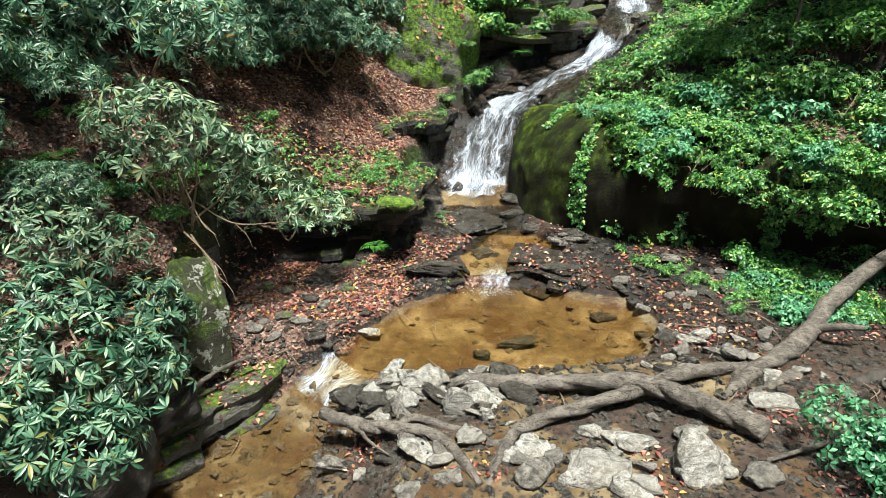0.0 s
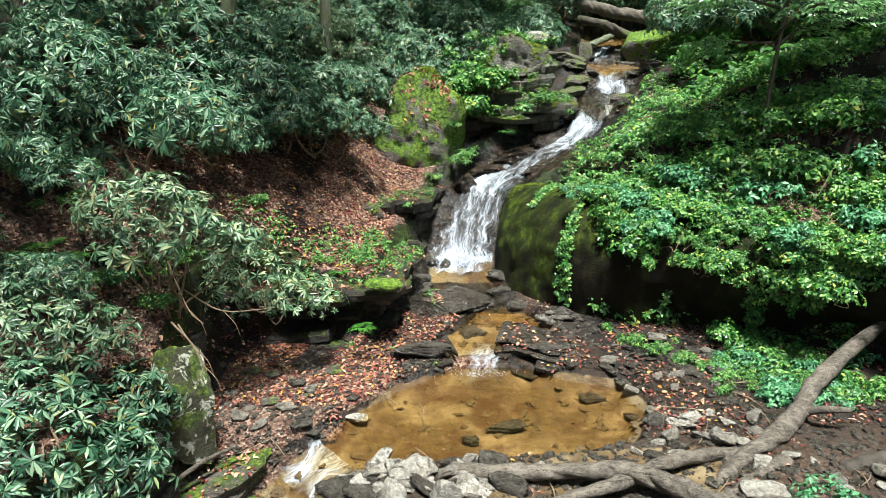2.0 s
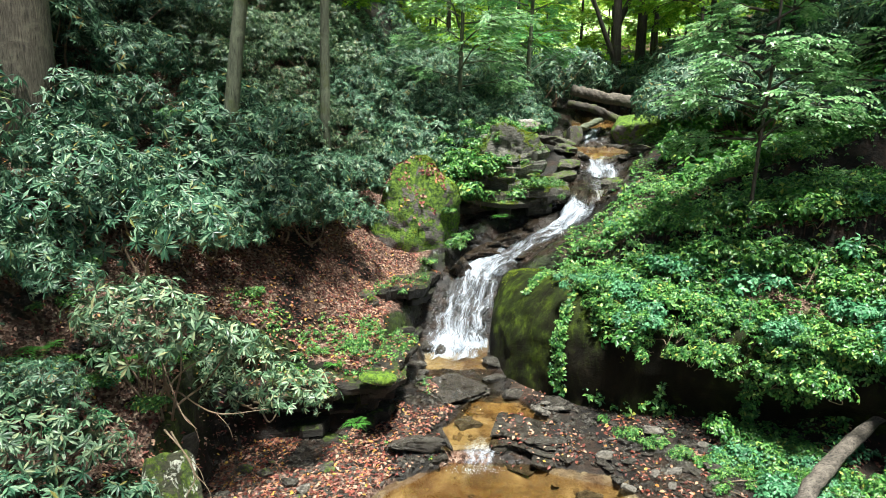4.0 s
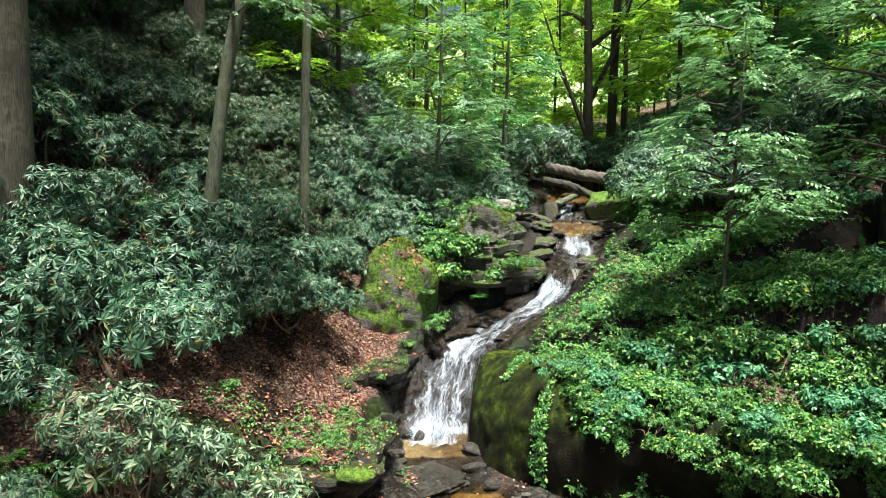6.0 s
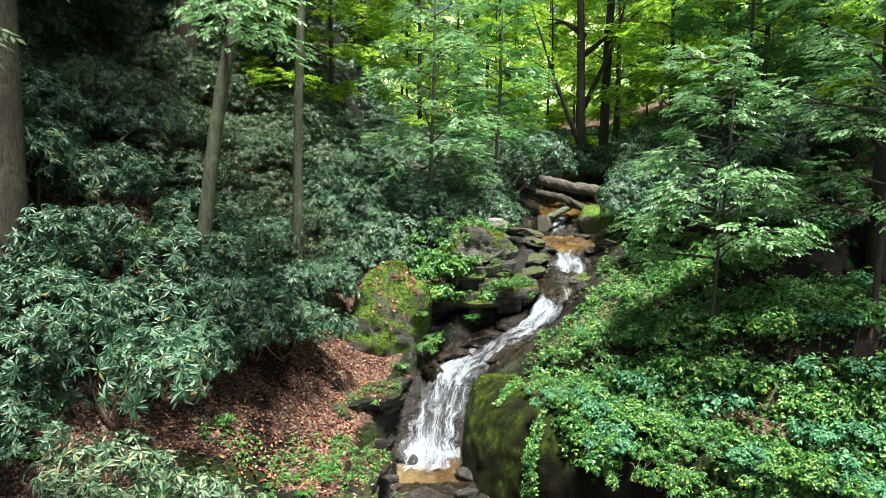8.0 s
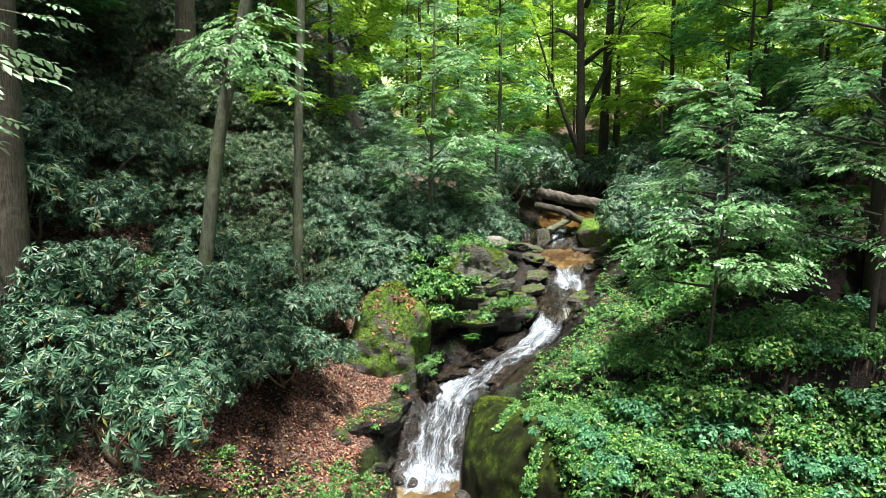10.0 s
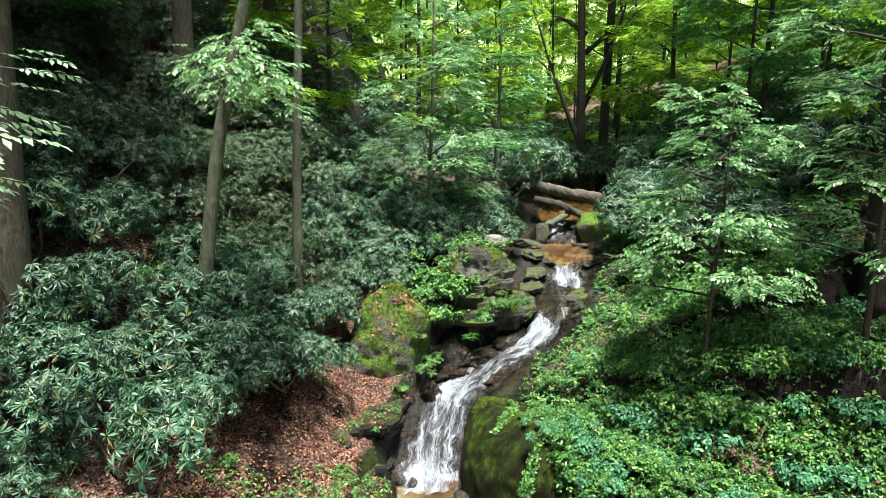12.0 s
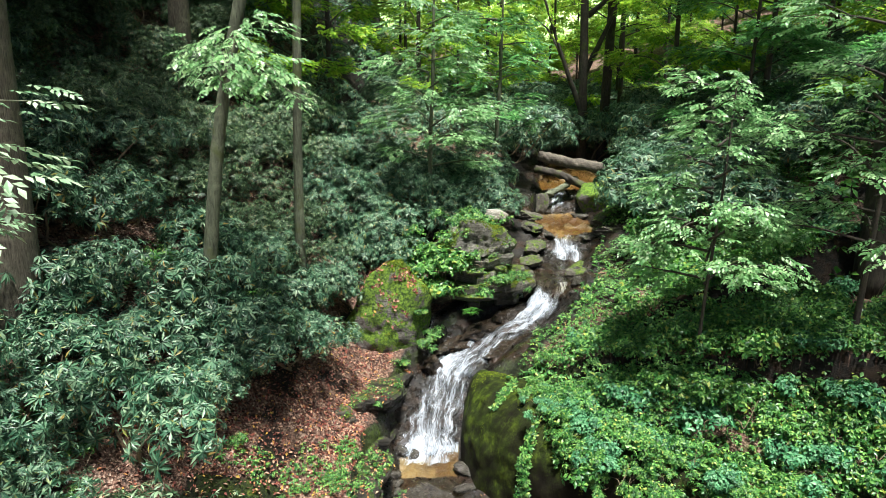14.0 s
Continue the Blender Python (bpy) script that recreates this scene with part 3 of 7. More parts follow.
def ground_layers(x, y):
    x, y = np.asarray(x, float).ravel(), np.asarray(y, float).ravel()
    p2 = np.stack([x, y, np.zeros_like(x)], 1)
    wob = fbm(p2 * 0.9, 3, 5) * 0.16 + fbm(p2 * 3.1, 3, 9) * 0.06
    e, sc = along(STREAM, x, y, 0.25)
    zs, hw = sc[:, 0], sc[:, 1]
    off = np.abs(e) - hw + wob * 0.5
    # flat floor of the ravine
    floor_l = np.minimum(zs + 0.75 * np.maximum(off, 0), np.maximum(0.14, zs + 0.12))
    floor_r = np.minimum(zs + 0.4 * np.maximum(off, 0), np.maximum(0.1, zs + 0.12))
    low = np.where(e > 0, floor_r, floor_l) + 0.04 * np.maximum(off, 0) + 0.03 * fbm(p2 * 2.2, 4, 21) * smooth(off, 0, 0.4)
    # left terrace and hill
    dl, lc = along(LEDGE, x, y, 0.3)
    rl = -dl + wob
    terrace = lc[:, 0] + 0.22 * np.maximum(rl - 0.2, 0)
    hl = 0.95 * (-2.0 - x) + 0.5 * (y - 12.5) + 0.2 * np.maximum(y - 15, 0) * smooth(-x, 1, 6) - 0.28 * np.maximum(y - 19, 0) * smooth(x, -4, 0)
    hl = np.where(hl > 0, 26 * (1 - np.exp(-np.maximum(hl, 0) / 26)), hl) + 2.7 + 0.25 * fbm(p2 * 0.6, 3, 31)
    left = np.where(rl > -0.25, smax(terrace, hl, 0.5), -5)
    left_face = smooth(rl, -0.12, 0.22)
    # right cliff and hill
    dr, rc = along(CLIFF, x, y, 0.3)
    rr = dr + wob
    hr = 3.5 + 0.28 * (x - 5) + 0.14 * (y - 10) + 0.4 * np.maximum(x - 8.5, 0) + 0.2 * fbm(p2 * 0.7, 3, 41)
    hr = np.where(hr > 6, 6 + 14 * (1 - np.exp(-np.maximum(hr - 6, 0) / 14)), hr)
    right = np.minimum(rc[:, 0] + (0.75 - 0.38 * smooth(y, 10.8, 12.0)) * np.maximum(rr - 0.35, 0), np.maximum(hr, rc[:, 0] + 0.05 * np.maximum(rr, 0)))
    right_face = smooth(rr, -0.15, 0.5)
    z = low + left_face * np.maximum(left - low, 0)
    z = z + right_face * np.maximum(right - z, 0)
    # strata: ledges in the steep faces
    steep = np.maximum(4 * left_face * (1 - left_face), 4 * right_face * (1 - right_face))
    q = 0.19
    k = z / q + 0.8 * fbm(p2 * 0.7, 2, 51)
    z = z + steep * (np.floor(k) + smooth(k - np.floor(k), 0.25, 0.75) - k) * q * 0.45
    z = z + (0.10 * fbm(p2 * 1.9, 4, 61) * np.maximum(left_face, right_face) + 0.05 * steep * fbm(p2 * 5, 3, 71)) * smooth(off, 0.0, 0.5)
    # channel and pools
    bed = zs - 0.05 + (0.15 * fbm(p2 * np.array([3.0, 3.0, 1]), 4, 81) + 0.09 * np.abs(fbm(p2 * 8.0, 3, 83))) * smooth(zs, 0.3, 0.6)
    z = np.where(off < 0.25, bed + (z - bed) * smooth(off, -0.1, 0.22), z)
    ip, iu = inside(POOL, x, y) + 0.5 * wob, inside(UPPER_POOL, x, y) + 0.5 * wob
    z = np.where(ip > -0.15, z + (-0.17 + 0.05 * fbm(p2 * 2.5, 4, 91) - z) * smooth(ip, -0.15, 0.35), z)
    z = np.where(iu > -0.12, z + (0.07 + 0.04 * fbm(p2 * 2.5, 4, 92) - z) * smooth(iu, -0.12, 0.25), z)
    # far valley
    far = smooth(np.hypot(x - 2, y - 10), 40, 120)
    z = z + far * (6.0 - z) * 0.3
    return z, dict(off=off, zs=zs, left=left_face, right=right_face, steep=steep, ip=ip, iu=iu, rl=rl, rr=rr, e=e)


SHEET = {}


def ground_z(x, y):
    """Height of the ground, read off the finished sheet."""
    x, y = np.asarray(x, float).ravel(), np.asarray(y, float).ravel()
    xs, ys, z = SHEET["x"], SHEET["y"], SHEET["z"]
    i, j = np.clip(np.searchsorted(ys, y) - 1, 0, len(ys) - 2), np.clip(np.searchsorted(xs, x) - 1, 0, len(xs) - 2)
    fy, fx = np.clip((y - ys[i]) / (ys[i + 1] - ys[i]), 0, 1), np.clip((x - xs[j]) / (xs[j + 1] - xs[j]), 0, 1)
    return (z[i, j] * (1 - fx) + z[i, j + 1] * fx) * (1 - fy) + (z[i + 1, j] * (1 - fx) + z[i + 1, j + 1] * fx) * fy


def ground_sheet():
    def axis(a, b, step, lo, hi):
        mid = np.arange(a, b + step / 2, step)
        out, d = [], step
        while a - sum(out) > lo:
            d *= 1.22
            out.append(d)
        down = a - np.cumsum(out)[::-1]
        out, d = [], step
        while b + sum(out) < hi:
            d *= 1.22
            out.append(d)
        return np.concatenate([down, mid, b + np.cumsum(out)])

    xs, ys = axis(-6.2, 8.2, 0.06, -400, 400), axis(3.2, 21.6, 0.06, -300, 700)
    gx, gy = np.meshgrid(xs, ys)
    z, lay = ground_layers(gx, gy)
    SHEET.update(x=xs, y=ys, z=z.reshape(gx.shape))
    x, y = gx.ravel(), gy.ravel()
    p = np.stack([x, y, z], 1)
    # break up the faces sideways
    push = (lay["steep"] * 0.09)[:, None] * np.stack([fbm(p * 2.6, 3, 101), fbm(p * 2.6, 3, 102), 0 * z], 1)
    p = p + push
    ny, nx = gx.shape
    i, j = np.meshgrid(np.arange(ny - 1), np.arange(nx - 1), indexing="ij")
    a = (i * nx + j).ravel()
    f = np.stack([a, a + 1, a + nx + 1, a + nx], 1)
    off, zs = lay["off"], lay["zs"]
    n1 = fbm(p * 1.3, 4, 111)
    pool = np.maximum(smooth(lay["ip"], -0.05, 0.1), smooth(lay["iu"], -0.05, 0.1))
    channel = 1 - smooth(off, -0.1, 0.15)
    zg = p[:, 2].reshape(gx.shape)
    slope = np.hypot(np.gradient(zg, xs, axis=1), np.gradient(zg, ys, axis=0)).ravel()
    face = smooth(slope, 0.9, 1.7)
    rocky = np.maximum.reduce([face, channel * smooth(zs, 0.25, 0.4), (1 - smooth(off, 0.5, 1.2)) * (zs > 0.25) * (lay["left"] < 0.6) + (1 - smooth(off, 0.3, 0.7)) * (zs > 1.0) + (1 - smooth(off, 1.2, 2.0)) * (zs > 3.4),
                               smooth(n1 + 0.35 * (y > 8.7), 0.05, 0.35) * (y < 10.9) * 0.85 * (1 - lay["left"]) * (1 - lay["right"]) * smooth(y, 2, 4)])
    rocky = np.maximum(rocky, 0.55 * (lay["e"] > 0) * (lay["right"] < 0.3) * smooth(y, 6.2, 7.0) * (y < 10.6))
    sand = np.maximum.reduce([pool, channel * (zs < 0.1) * (y < 7.2), channel * smooth(y, 17.9, 18.1) * (1 - smooth(y, 20.4, 20.8)), channel * smooth(y, 21.8, 22.2), 0.8 * channel * smooth(y, 11.9, 12.1) * (1 - smooth(y, 12.6, 12.75))])
    sand = np.maximum(sand, 0.9 * (y < 6.6) * smooth(y, 3.2, 4.2) * (lay["e"] > 0) * (lay["right"] < 0.3) * smooth(n1, -0.35, 0.15) * smooth(4.2 - x, 0.0, 1.2))
    litter = np.clip(0.25 + 0.75 * np.maximum(lay["left"], 0.5 * lay["right"]) + 0.5 * n1, 0, 1) * (1 - rocky) * (1 - sand)
    litter = litter * (1 - 0.75 * (lay["e"] > 0) * (lay["right"] < 0.3) * smooth(y, 5.6, 6.8))
    flat_l = (lay["e"] < 0) * (y < 9.3)
    litter = np.maximum(litter, flat_l * (1 - rocky) * (1 - sand) * 0.8)
    moss = np.clip(0.5 * face + 0.66 * lay["right"] * (lay["right"] > 0.02) * (1 - smooth(lay["rr"], 0.5, 1.6)) + 0.42 * (1 - smooth(np.abs(off - 0.7), 0.1, 0.6)) * (zs < 0.3) * (lay["e"] < 0)
                   + 0.42 * lay["left"] * (1 - smooth(lay["rl"], 0.3, 1.2)), 0, 0.85) * (1 - sand) * (1 - channel)
    wet = np.maximum(np.maximum(np.maximum(1 - smooth(off, 0.0, 0.7), (1 - smooth(off, 0.4, 1.2)) * (zs > 0.25)), pool), 0.9 * smooth(vnoise(p * 0.8, 5), -0.3, 0.3) * (z < 0.3))
    ob = part("ground", p, f, GROUND, None, "forest floor of leaf litter, sand and wet layered rock", True, "structure",
              dict(litter=litter, rock=rocky, sand=sand, moss=moss, wet=wet))
    return tagged(ob, category="ground")


ground_sheet()


# ---- water ----
def water_sheet(name, poly, z, label, material, grow=0.12, step=0.08):
    lo, hi = poly.min(0) - 0.3, poly.max(0) + 0.3
    xs, ys = np.arange(lo[0], hi[0], step), np.arange(lo[1], hi[1], step)
    gx, gy = np.meshgrid(xs, ys)
    x, y = gx.ravel(), gy.ravel()
    keep = inside(poly, x, y) > -grow
    zz = np.full(len(x), z) + 0.004 * fbm(np.stack([x * 5, y * 5, 0 * x], 1), 2, 3)
    ny, nx = gx.shape
    i, j = np.meshgrid(np.arange(ny - 1), np.arange(nx - 1), indexing="ij")
    a = (i * nx + j).ravel()
    f = np.stack([a, a + 1, a + nx + 1, a + nx], 1)
    f = f[keep[f].all(1)]
    used, inv = np.unique(f, return_inverse=True)
    v = np.stack([x, y, zz], 1)[used]
    ob = part(name, v, inv.reshape(-1, 4), material, None, label, True, "structure")
    return tagged(ob, category="water")


def flow_line(s0, s1, n):
    """Points, half widths and sideways directions of the stream between two of its stations."""
    t = np.linspace(s0, s1, n)
    k = np.arange(len(STREAM))
    pos = np.stack([np.interp(t, k, STREAM[:, c]) for c in range(4)], 1)
    tan = unit(np.gradient(pos[:, :2], axis=0))
    for _ in range(6):
        tan[1:-1] = unit(tan[:-2] + tan[1:-1] * 2 + tan[2:])
    return pos, np.stack([tan[:, 1], -tan[:, 0]], 1)


def flow_sheet(name, s0, s1, label, material, lift=0.03, wide=1.0, lateral=28, n=None, foam=None, bulge=0.03, shift=0.0, taper=True, seed=0, level=False):
    n = n or int((s1 - s0) * 26)
    pos, side = flow_line(s0, s1, n)
    u = np.linspace(-1, 1, lateral)
    half = pos[:, 3] * wide
    half = half * (1 + 0.18 * vnoise(np.stack([np.arange(n) * 0.07, np.full(n, 3.3 + seed), np.zeros(n)], 1), 8))
    mid = shift * pos[:, 3] + 0.08 * vnoise(np.stack([np.arange(n) * 0.05, np.full(n, 9.3 + seed), np.zeros(n)], 1), 8)
    xy = pos[:, None, :2] + (u[None] * half[:, None] + mid[:, None])[:, :, None] * side[:, None, :]
    x, y = xy[..., 0].ravel(), xy[..., 1].ravel()
    run = np.concatenate([[0], np.cumsum(np.linalg.norm(np.diff(pos[:, :3], axis=0), axis=1))])
    uu = np.broadcast_to(u[None], (n, lateral)).ravel() * 0.5
    vv = np.broadcast_to(run[:, None], (n, lateral)).ravel()
    z = (np.broadcast_to(pos[:, None, 2], (n, lateral)).ravel() if level else ground_z(x, y)) + lift
    z = z + bulge * fbm(np.stack([uu * 9, vv * 1.6, np.full(len(uu), seed * 3.1)], 1), 3, seed)
    i, j = np.meshgrid(np.arange(n - 1), np.arange(lateral - 1), indexing="ij")
    a = (i * lateral + j).ravel()
    f = np.stack([a, a + 1, a + lateral + 1, a + lateral], 1)
    amount = np.interp(vv / run[-1], np.linspace(0, 1, len(foam)), foam) if foam else np.full(len(x), 0.5)
    edge = 1 - np.abs(uu * 2) ** 4 * 0.8
    ob = part(name, np.stack([x, y, z], 1), f, material, None, label, True, "structure", dict(foam=amount * edge), np.stack([uu * half.mean() * 2, vv], 1))
    return tagged(ob, category="water")


water_sheet("water_pool", POOL, 0.0, "shallow brown stream pool over sand", WATER)
water_sheet("water_upper_pool", UPPER_POOL, 0.2, "shallow brown pool under the small rock steps", WATER)
flow_sheet("water_lower_stream", 0.0, 4.6, "shallow brown water running over sand below the pool", WATER_FAST, 0.0, 1.35, level=True, bulge=0.01)
flow_sheet("water_small_fall", 4.5, 5.85, "small white chute between the pool and the lower stream", WHITE, 0.035, 1.25, foam=[0.5, 0.7, 0.72, 0.6], bulge=0.03)
flow_sheet("water_riffle", 7.6, 9.3, "white riffle over the rock ledge", FOAM, 0.03, 0.45, foam=[0.3, 0.55, 0.66, 0.45], shift=-0.15)
flow_sheet("water_slide", 9.8, 12.4, "thin water sliding over dark rock", WATER_FAST, 0.02, 1.0)
flow_sheet("waterfall_lower", 12.2, 16.6, "white waterfall fanning down a rock face", WHITE, 0.04, 1.0, 40, 170, [0.7, 0.76, 0.6, 0.58, 0.6, 0.62], 0.06)
flow_sheet("waterfall_middle", 15.8, 20.4, "white water sliding over sloping rock", WHITE, 0.04, 0.95, 36, 150, [0.64, 0.62, 0.58, 0.56, 0.6, 0.68, 0.72], 0.05, 0.05, True, 2)
flow_sheet("waterfall_side", 16.4, 19.6, "thin white water spreading over the brown slab", WHITE_THIN, 0.03, 0.75, 24, 90, [0.5, 0.42, 0.4, 0.45, 0.55], 0.04, -1.25, True, 6)
flow_sheet("waterfall_upper", 19.2, 21.2, "white waterfall over a rock step", WHITE, 0.05, 0.95, 32, 90, [0.7, 0.72, 0.7, 0.62, 0.4], 0.05, 0.0, True, 3)
flow_sheet("water_step_pool", 20.8, 23.2, "clear water between two rock steps", WATER_FAST, 0.0, 1.3, level=True, bulge=0.01)
flow_sheet("waterfall_top", 22.8, 24.4, "small white fall over a rock step", WHITE, 0.05, 1.0, 28, 60, [0.62, 0.72, 0.66, 0.5], 0.04, 0.0, True, 4)
flow_sheet("water_top_pool", 24.0, 27.2, "brown pool above the falls", WATER, 0.0, 1.3, level=True, bulge=0.01)
flow_sheet("water_head", 26.9, 28.4, "thin white trickle over rocks", WHITE_THIN, 0.05, 0.6, 16, 40, [0.5, 0.8, 0.7], 0.04, 0.0, True, 5)
flow_sheet("water_far_stream", 28.4, 31.0, "brown stream behind the fallen log", WATER, 0.0, 1.3, level=True, bulge=0.01)


# thin separate strands, a little trickle, and the splash at the foot of the falls
def strand(name, points, width, label):
    p = spline(points, 24)
    u = np.linspace(-1, 1, 5)
    v = (p[:, None, :] + u[None, :, None] * np.array([width, 0, 0]) + 0.012 * vnoise(np.repeat(p, 5, 0) * 9, 4).reshape(24, 5, 1)).reshape(-1, 3)
    i, j = np.meshgrid(np.arange(23), np.arange(4), indexing="ij")
    a = (i * 5 + j).ravel()
    uv = np.stack([np.tile(u * width, 24), np.repeat(np.linspace(0, 1, 24), 5)], 1)
    ob = part(name, v, np.stack([a, a + 1, a + 6, a + 5], 1), WHITE, None, label, True, "structure", dict(foam=np.full(len(v), 0.75)), uv)
    return tagged(ob, category="water")


strand("water_strand", [(4.42, 15.55, 3.66), (4.41, 15.3, 3.5), (4.39, 15.2, 3.2), (4.36, 15.16, 2.9)], 0.06, "thin strand of water beside the upper fall")
strand("water_strand", [(4.3, 15.52, 3.66), (4.29, 15.28, 3.5), (4.27, 15.2, 3.2), (4.25, 15.16, 2.9)], 0.035, "thin strand of water beside the upper fall")
strand("water_trickle", [(0.2, 14.45, 1.85), (0.27, 14.3, 1.6), (0.36, 14.15, 1.32), (0.42, 14.0, 1.1)], 0.014, "thin trickle beside the waterfall")
r_sp = np.random.default_rng(15)
drop_v, drop_f = np.array([(1, 0, 0), (-1, 0, 0), (0, 1, 0), (0, -1, 0), (0, 0, 1), (0, 0, -1.0)]), np.array([(0, 2, 4), (2, 1, 4), (1, 3, 4), (3, 0, 4), (2, 0, 5), (1, 2, 5), (3, 1, 5), (0, 3, 5)])
n = 1800
c = np.stack([0.62 + 0.6 * r_sp.uniform(-1, 1, n), 12.74 + 0.12 * r_sp.normal(size=n), 0.5 + 0.09 * np.abs(r_sp.normal(size=n))], 1)
v, f = scatter(drop_v, drop_f, frames(r_sp.normal(size=(n, 3))), c, 0.004 + 0.012 * r_sp.uniform(0, 1, n) ** 3)
for cx, cy, cz, sx, sy in ((0.75, 8.76, 0.02, 0.2, 0.05),):
    n = 160
    c = np.stack([cx + sx * r_sp.normal(size=n), cy + sy * r_sp.normal(size=n), cz + 0.03 * np.abs(r_sp.normal(size=n))], 1)
    v2, f2 = scatter(drop_v, drop_f, frames(r_sp.normal(size=(n, 3))), c, 0.003 + 0.008 * r_sp.uniform(0, 1, n) ** 2)
    v, f = join([(v, f), (v2, f2)])
splash = part("splash", v, f, WHITE, None, "white spray at the foot of the falls", True, "stuff", dict(foam=np.ones(len(v))), np.zeros((len(v), 2)))
tagged(splash, category="spray")

# ---- kits: stones, leaves, shrubs, trees ----
def icosphere(level):
    bm = bmesh.new()
    bmesh.ops.create_icosphere(bm, subdivisions=level, radius=1.0)
    v = np.array([tuple(q.co) for q in bm.verts])
    f = np.array([[q.index for q in face.verts] for face in bm.faces])
    bm.free()
    return v, f


ICO = {k: icosphere(k) for k in (1, 2, 3, 4, 5)}


def stone_shape(dims, seed, level=3, box=0.5, rough=0.15, layers=0.0, facets=0.6):
    """A weathered, blocky stone: cut by random planes, roughened, with bedding layers."""
    v, f = ICO[level]
    r = np.random.default_rng(seed)
    d = unit(v)
    p = d / (np.sum(np.abs(d) ** 6, axis=1, keepdims=True) ** (1 / 6)) * box + d * (1 - box)
    for _ in range(9):
        nrm = unit(r.normal(size=(1, 3)))[0]
        cut = r.uniform(0.48, 0.85)
        h = p @ nrm
        p = p - np.maximum(h - cut, 0)[:, None] * nrm * facets * 1.6
    q = p * np.array(dims)
    key = q / max(np.mean(dims), 0.05)
    p = p * (1 + rough * fbm(key * 1.4 + seed, 4, seed)[:, None] + 0.35 * rough * fbm(key * 5 + seed, 3, seed + 3)[:, None])
    if layers:
        z = (p[:, 2] * dims[2] + 0.25 * p[:, 0] * dims[0] * math.sin(seed)) / layers + 1.3 * fbm(key * 0.7, 3, seed + 9)
        saw = (z - np.floor(z)) - 0.5
        p[:, :2] *= (1 + 0.075 * np.sign(saw) * np.minimum(np.abs(saw) * 4, 1) * (0.5 + hash3(np.floor(z).astype(np.int64), 3, 5, seed)))[:, None]
    return p * np.array(dims), f


def stone(name, x, y, dims, material, label, category="stone", turn=0.0, tilt=(0.0, 0.0), seed=0, level=3, z=None, sink=0.3, group="", **shape):
    v, f = stone_shape(dims, seed, level, **shape)
    me = as_mesh(name, v, f, material, True)
    ob = new(name, me)
    gz = float(ground_z([x], [y])[0]) if z is None else z
    ob.matrix_basis = pose(x, y, gz + dims[2] * (1 - 2 * sink) if z is None else gz, tilt[0], tilt[1], turn)
    return tagged(ob, label, category, group)


def leaf_shape(length=1.0, width=0.28, fold=0.10, bend=0.12, simple=False):
    """One leaf along +x with its upper side to +z, folded at the midrib."""
    if simple:
        st = [(0.0, 0.0), (0.5, 1.0), (1.0, 0.0)]
    else:
        st = [(0.0, 0.05), (0.3, 0.85), (0.62, 1.0), (1.0, 0.0)]
    v, f = [], []
    for t, w in st:
        z = -bend * t * t
        if w < 0.01:
            v.append((t, 0, z))
        else:
            v += [(t, -w * width / 2, z + fold * w * width), (t, 0, z), (t, w * width / 2, z + fold * w * width)]
    if simple:
        f = [(0, 1, 2), (0, 2, 3), (1, 4, 2), (2, 4, 3)]
    else:
        for k in (0, 3):
            f += [(k, k + 3, k + 4), (k, k + 4, k + 1), (k + 1, k + 4, k + 5), (k + 1, k + 5, k + 2)]
        f += [(6, 9, 7), (7, 9, 8)]
    return np.array(v, float) * length, np.array(f)


def whorl_shape(leaves=8, simple=True, seed=0, droop=0.25, width=0.27):
    """A rosette of long leaves round a shoot tip, axis +z, leaf length 1."""
    r = np.random.default_rng(seed)
    lv, lf = leaf_shape(1.0, width, 0.12, 0.16, simple)
    pieces = []
    for k in range(leaves):
        a = 2 * np.pi * (k + r.uniform(-0.25, 0.25)) / leaves * (1.0 if k < 7 else 1.3)
        pitch = droop + r.uniform(-0.45, 0.35)
        s = r.uniform(0.75, 1.05)
        cx, sx = math.cos(pitch), math.sin(pitch)
        ry = np.array([[cx, 0, sx], [0, 1, 0], [-sx, 0, cx]])
        ro = r.uniform(-0.4, 0.4)
        rx = np.array([[1, 0, 0], [0, math.cos(ro), -math.sin(ro)], [0, math.sin(ro), math.cos(ro)]])
        rz = np.array([[math.cos(a), -math.sin(a), 0], [math.sin(a), math.cos(a), 0], [0, 0, 1]])
        pieces.append(((lv * s + np.array([0.06, 0, 0])) @ (rz @ ry @ rx).T, lf))
    return join(pieces)


WHORLS = [whorl_shape(10, True, s, d, 0.23) for s, d in ((1, 0.15), (2, 0.35), (3, 0.55), (4, 0.0))]
WHORLS_FINE = [whorl_shape(9, False, s, d, 0.24) for s, d in ((1, 0.15), (2, 0.35), (3, 0.55), (4, 0.0))]


def herb_shape(seed, leaves=5, width=0.55):
    return whorl_shape(leaves, True, seed, 0.25, width)


HERBS = [herb_shape(s) for s in (11, 12, 13)]


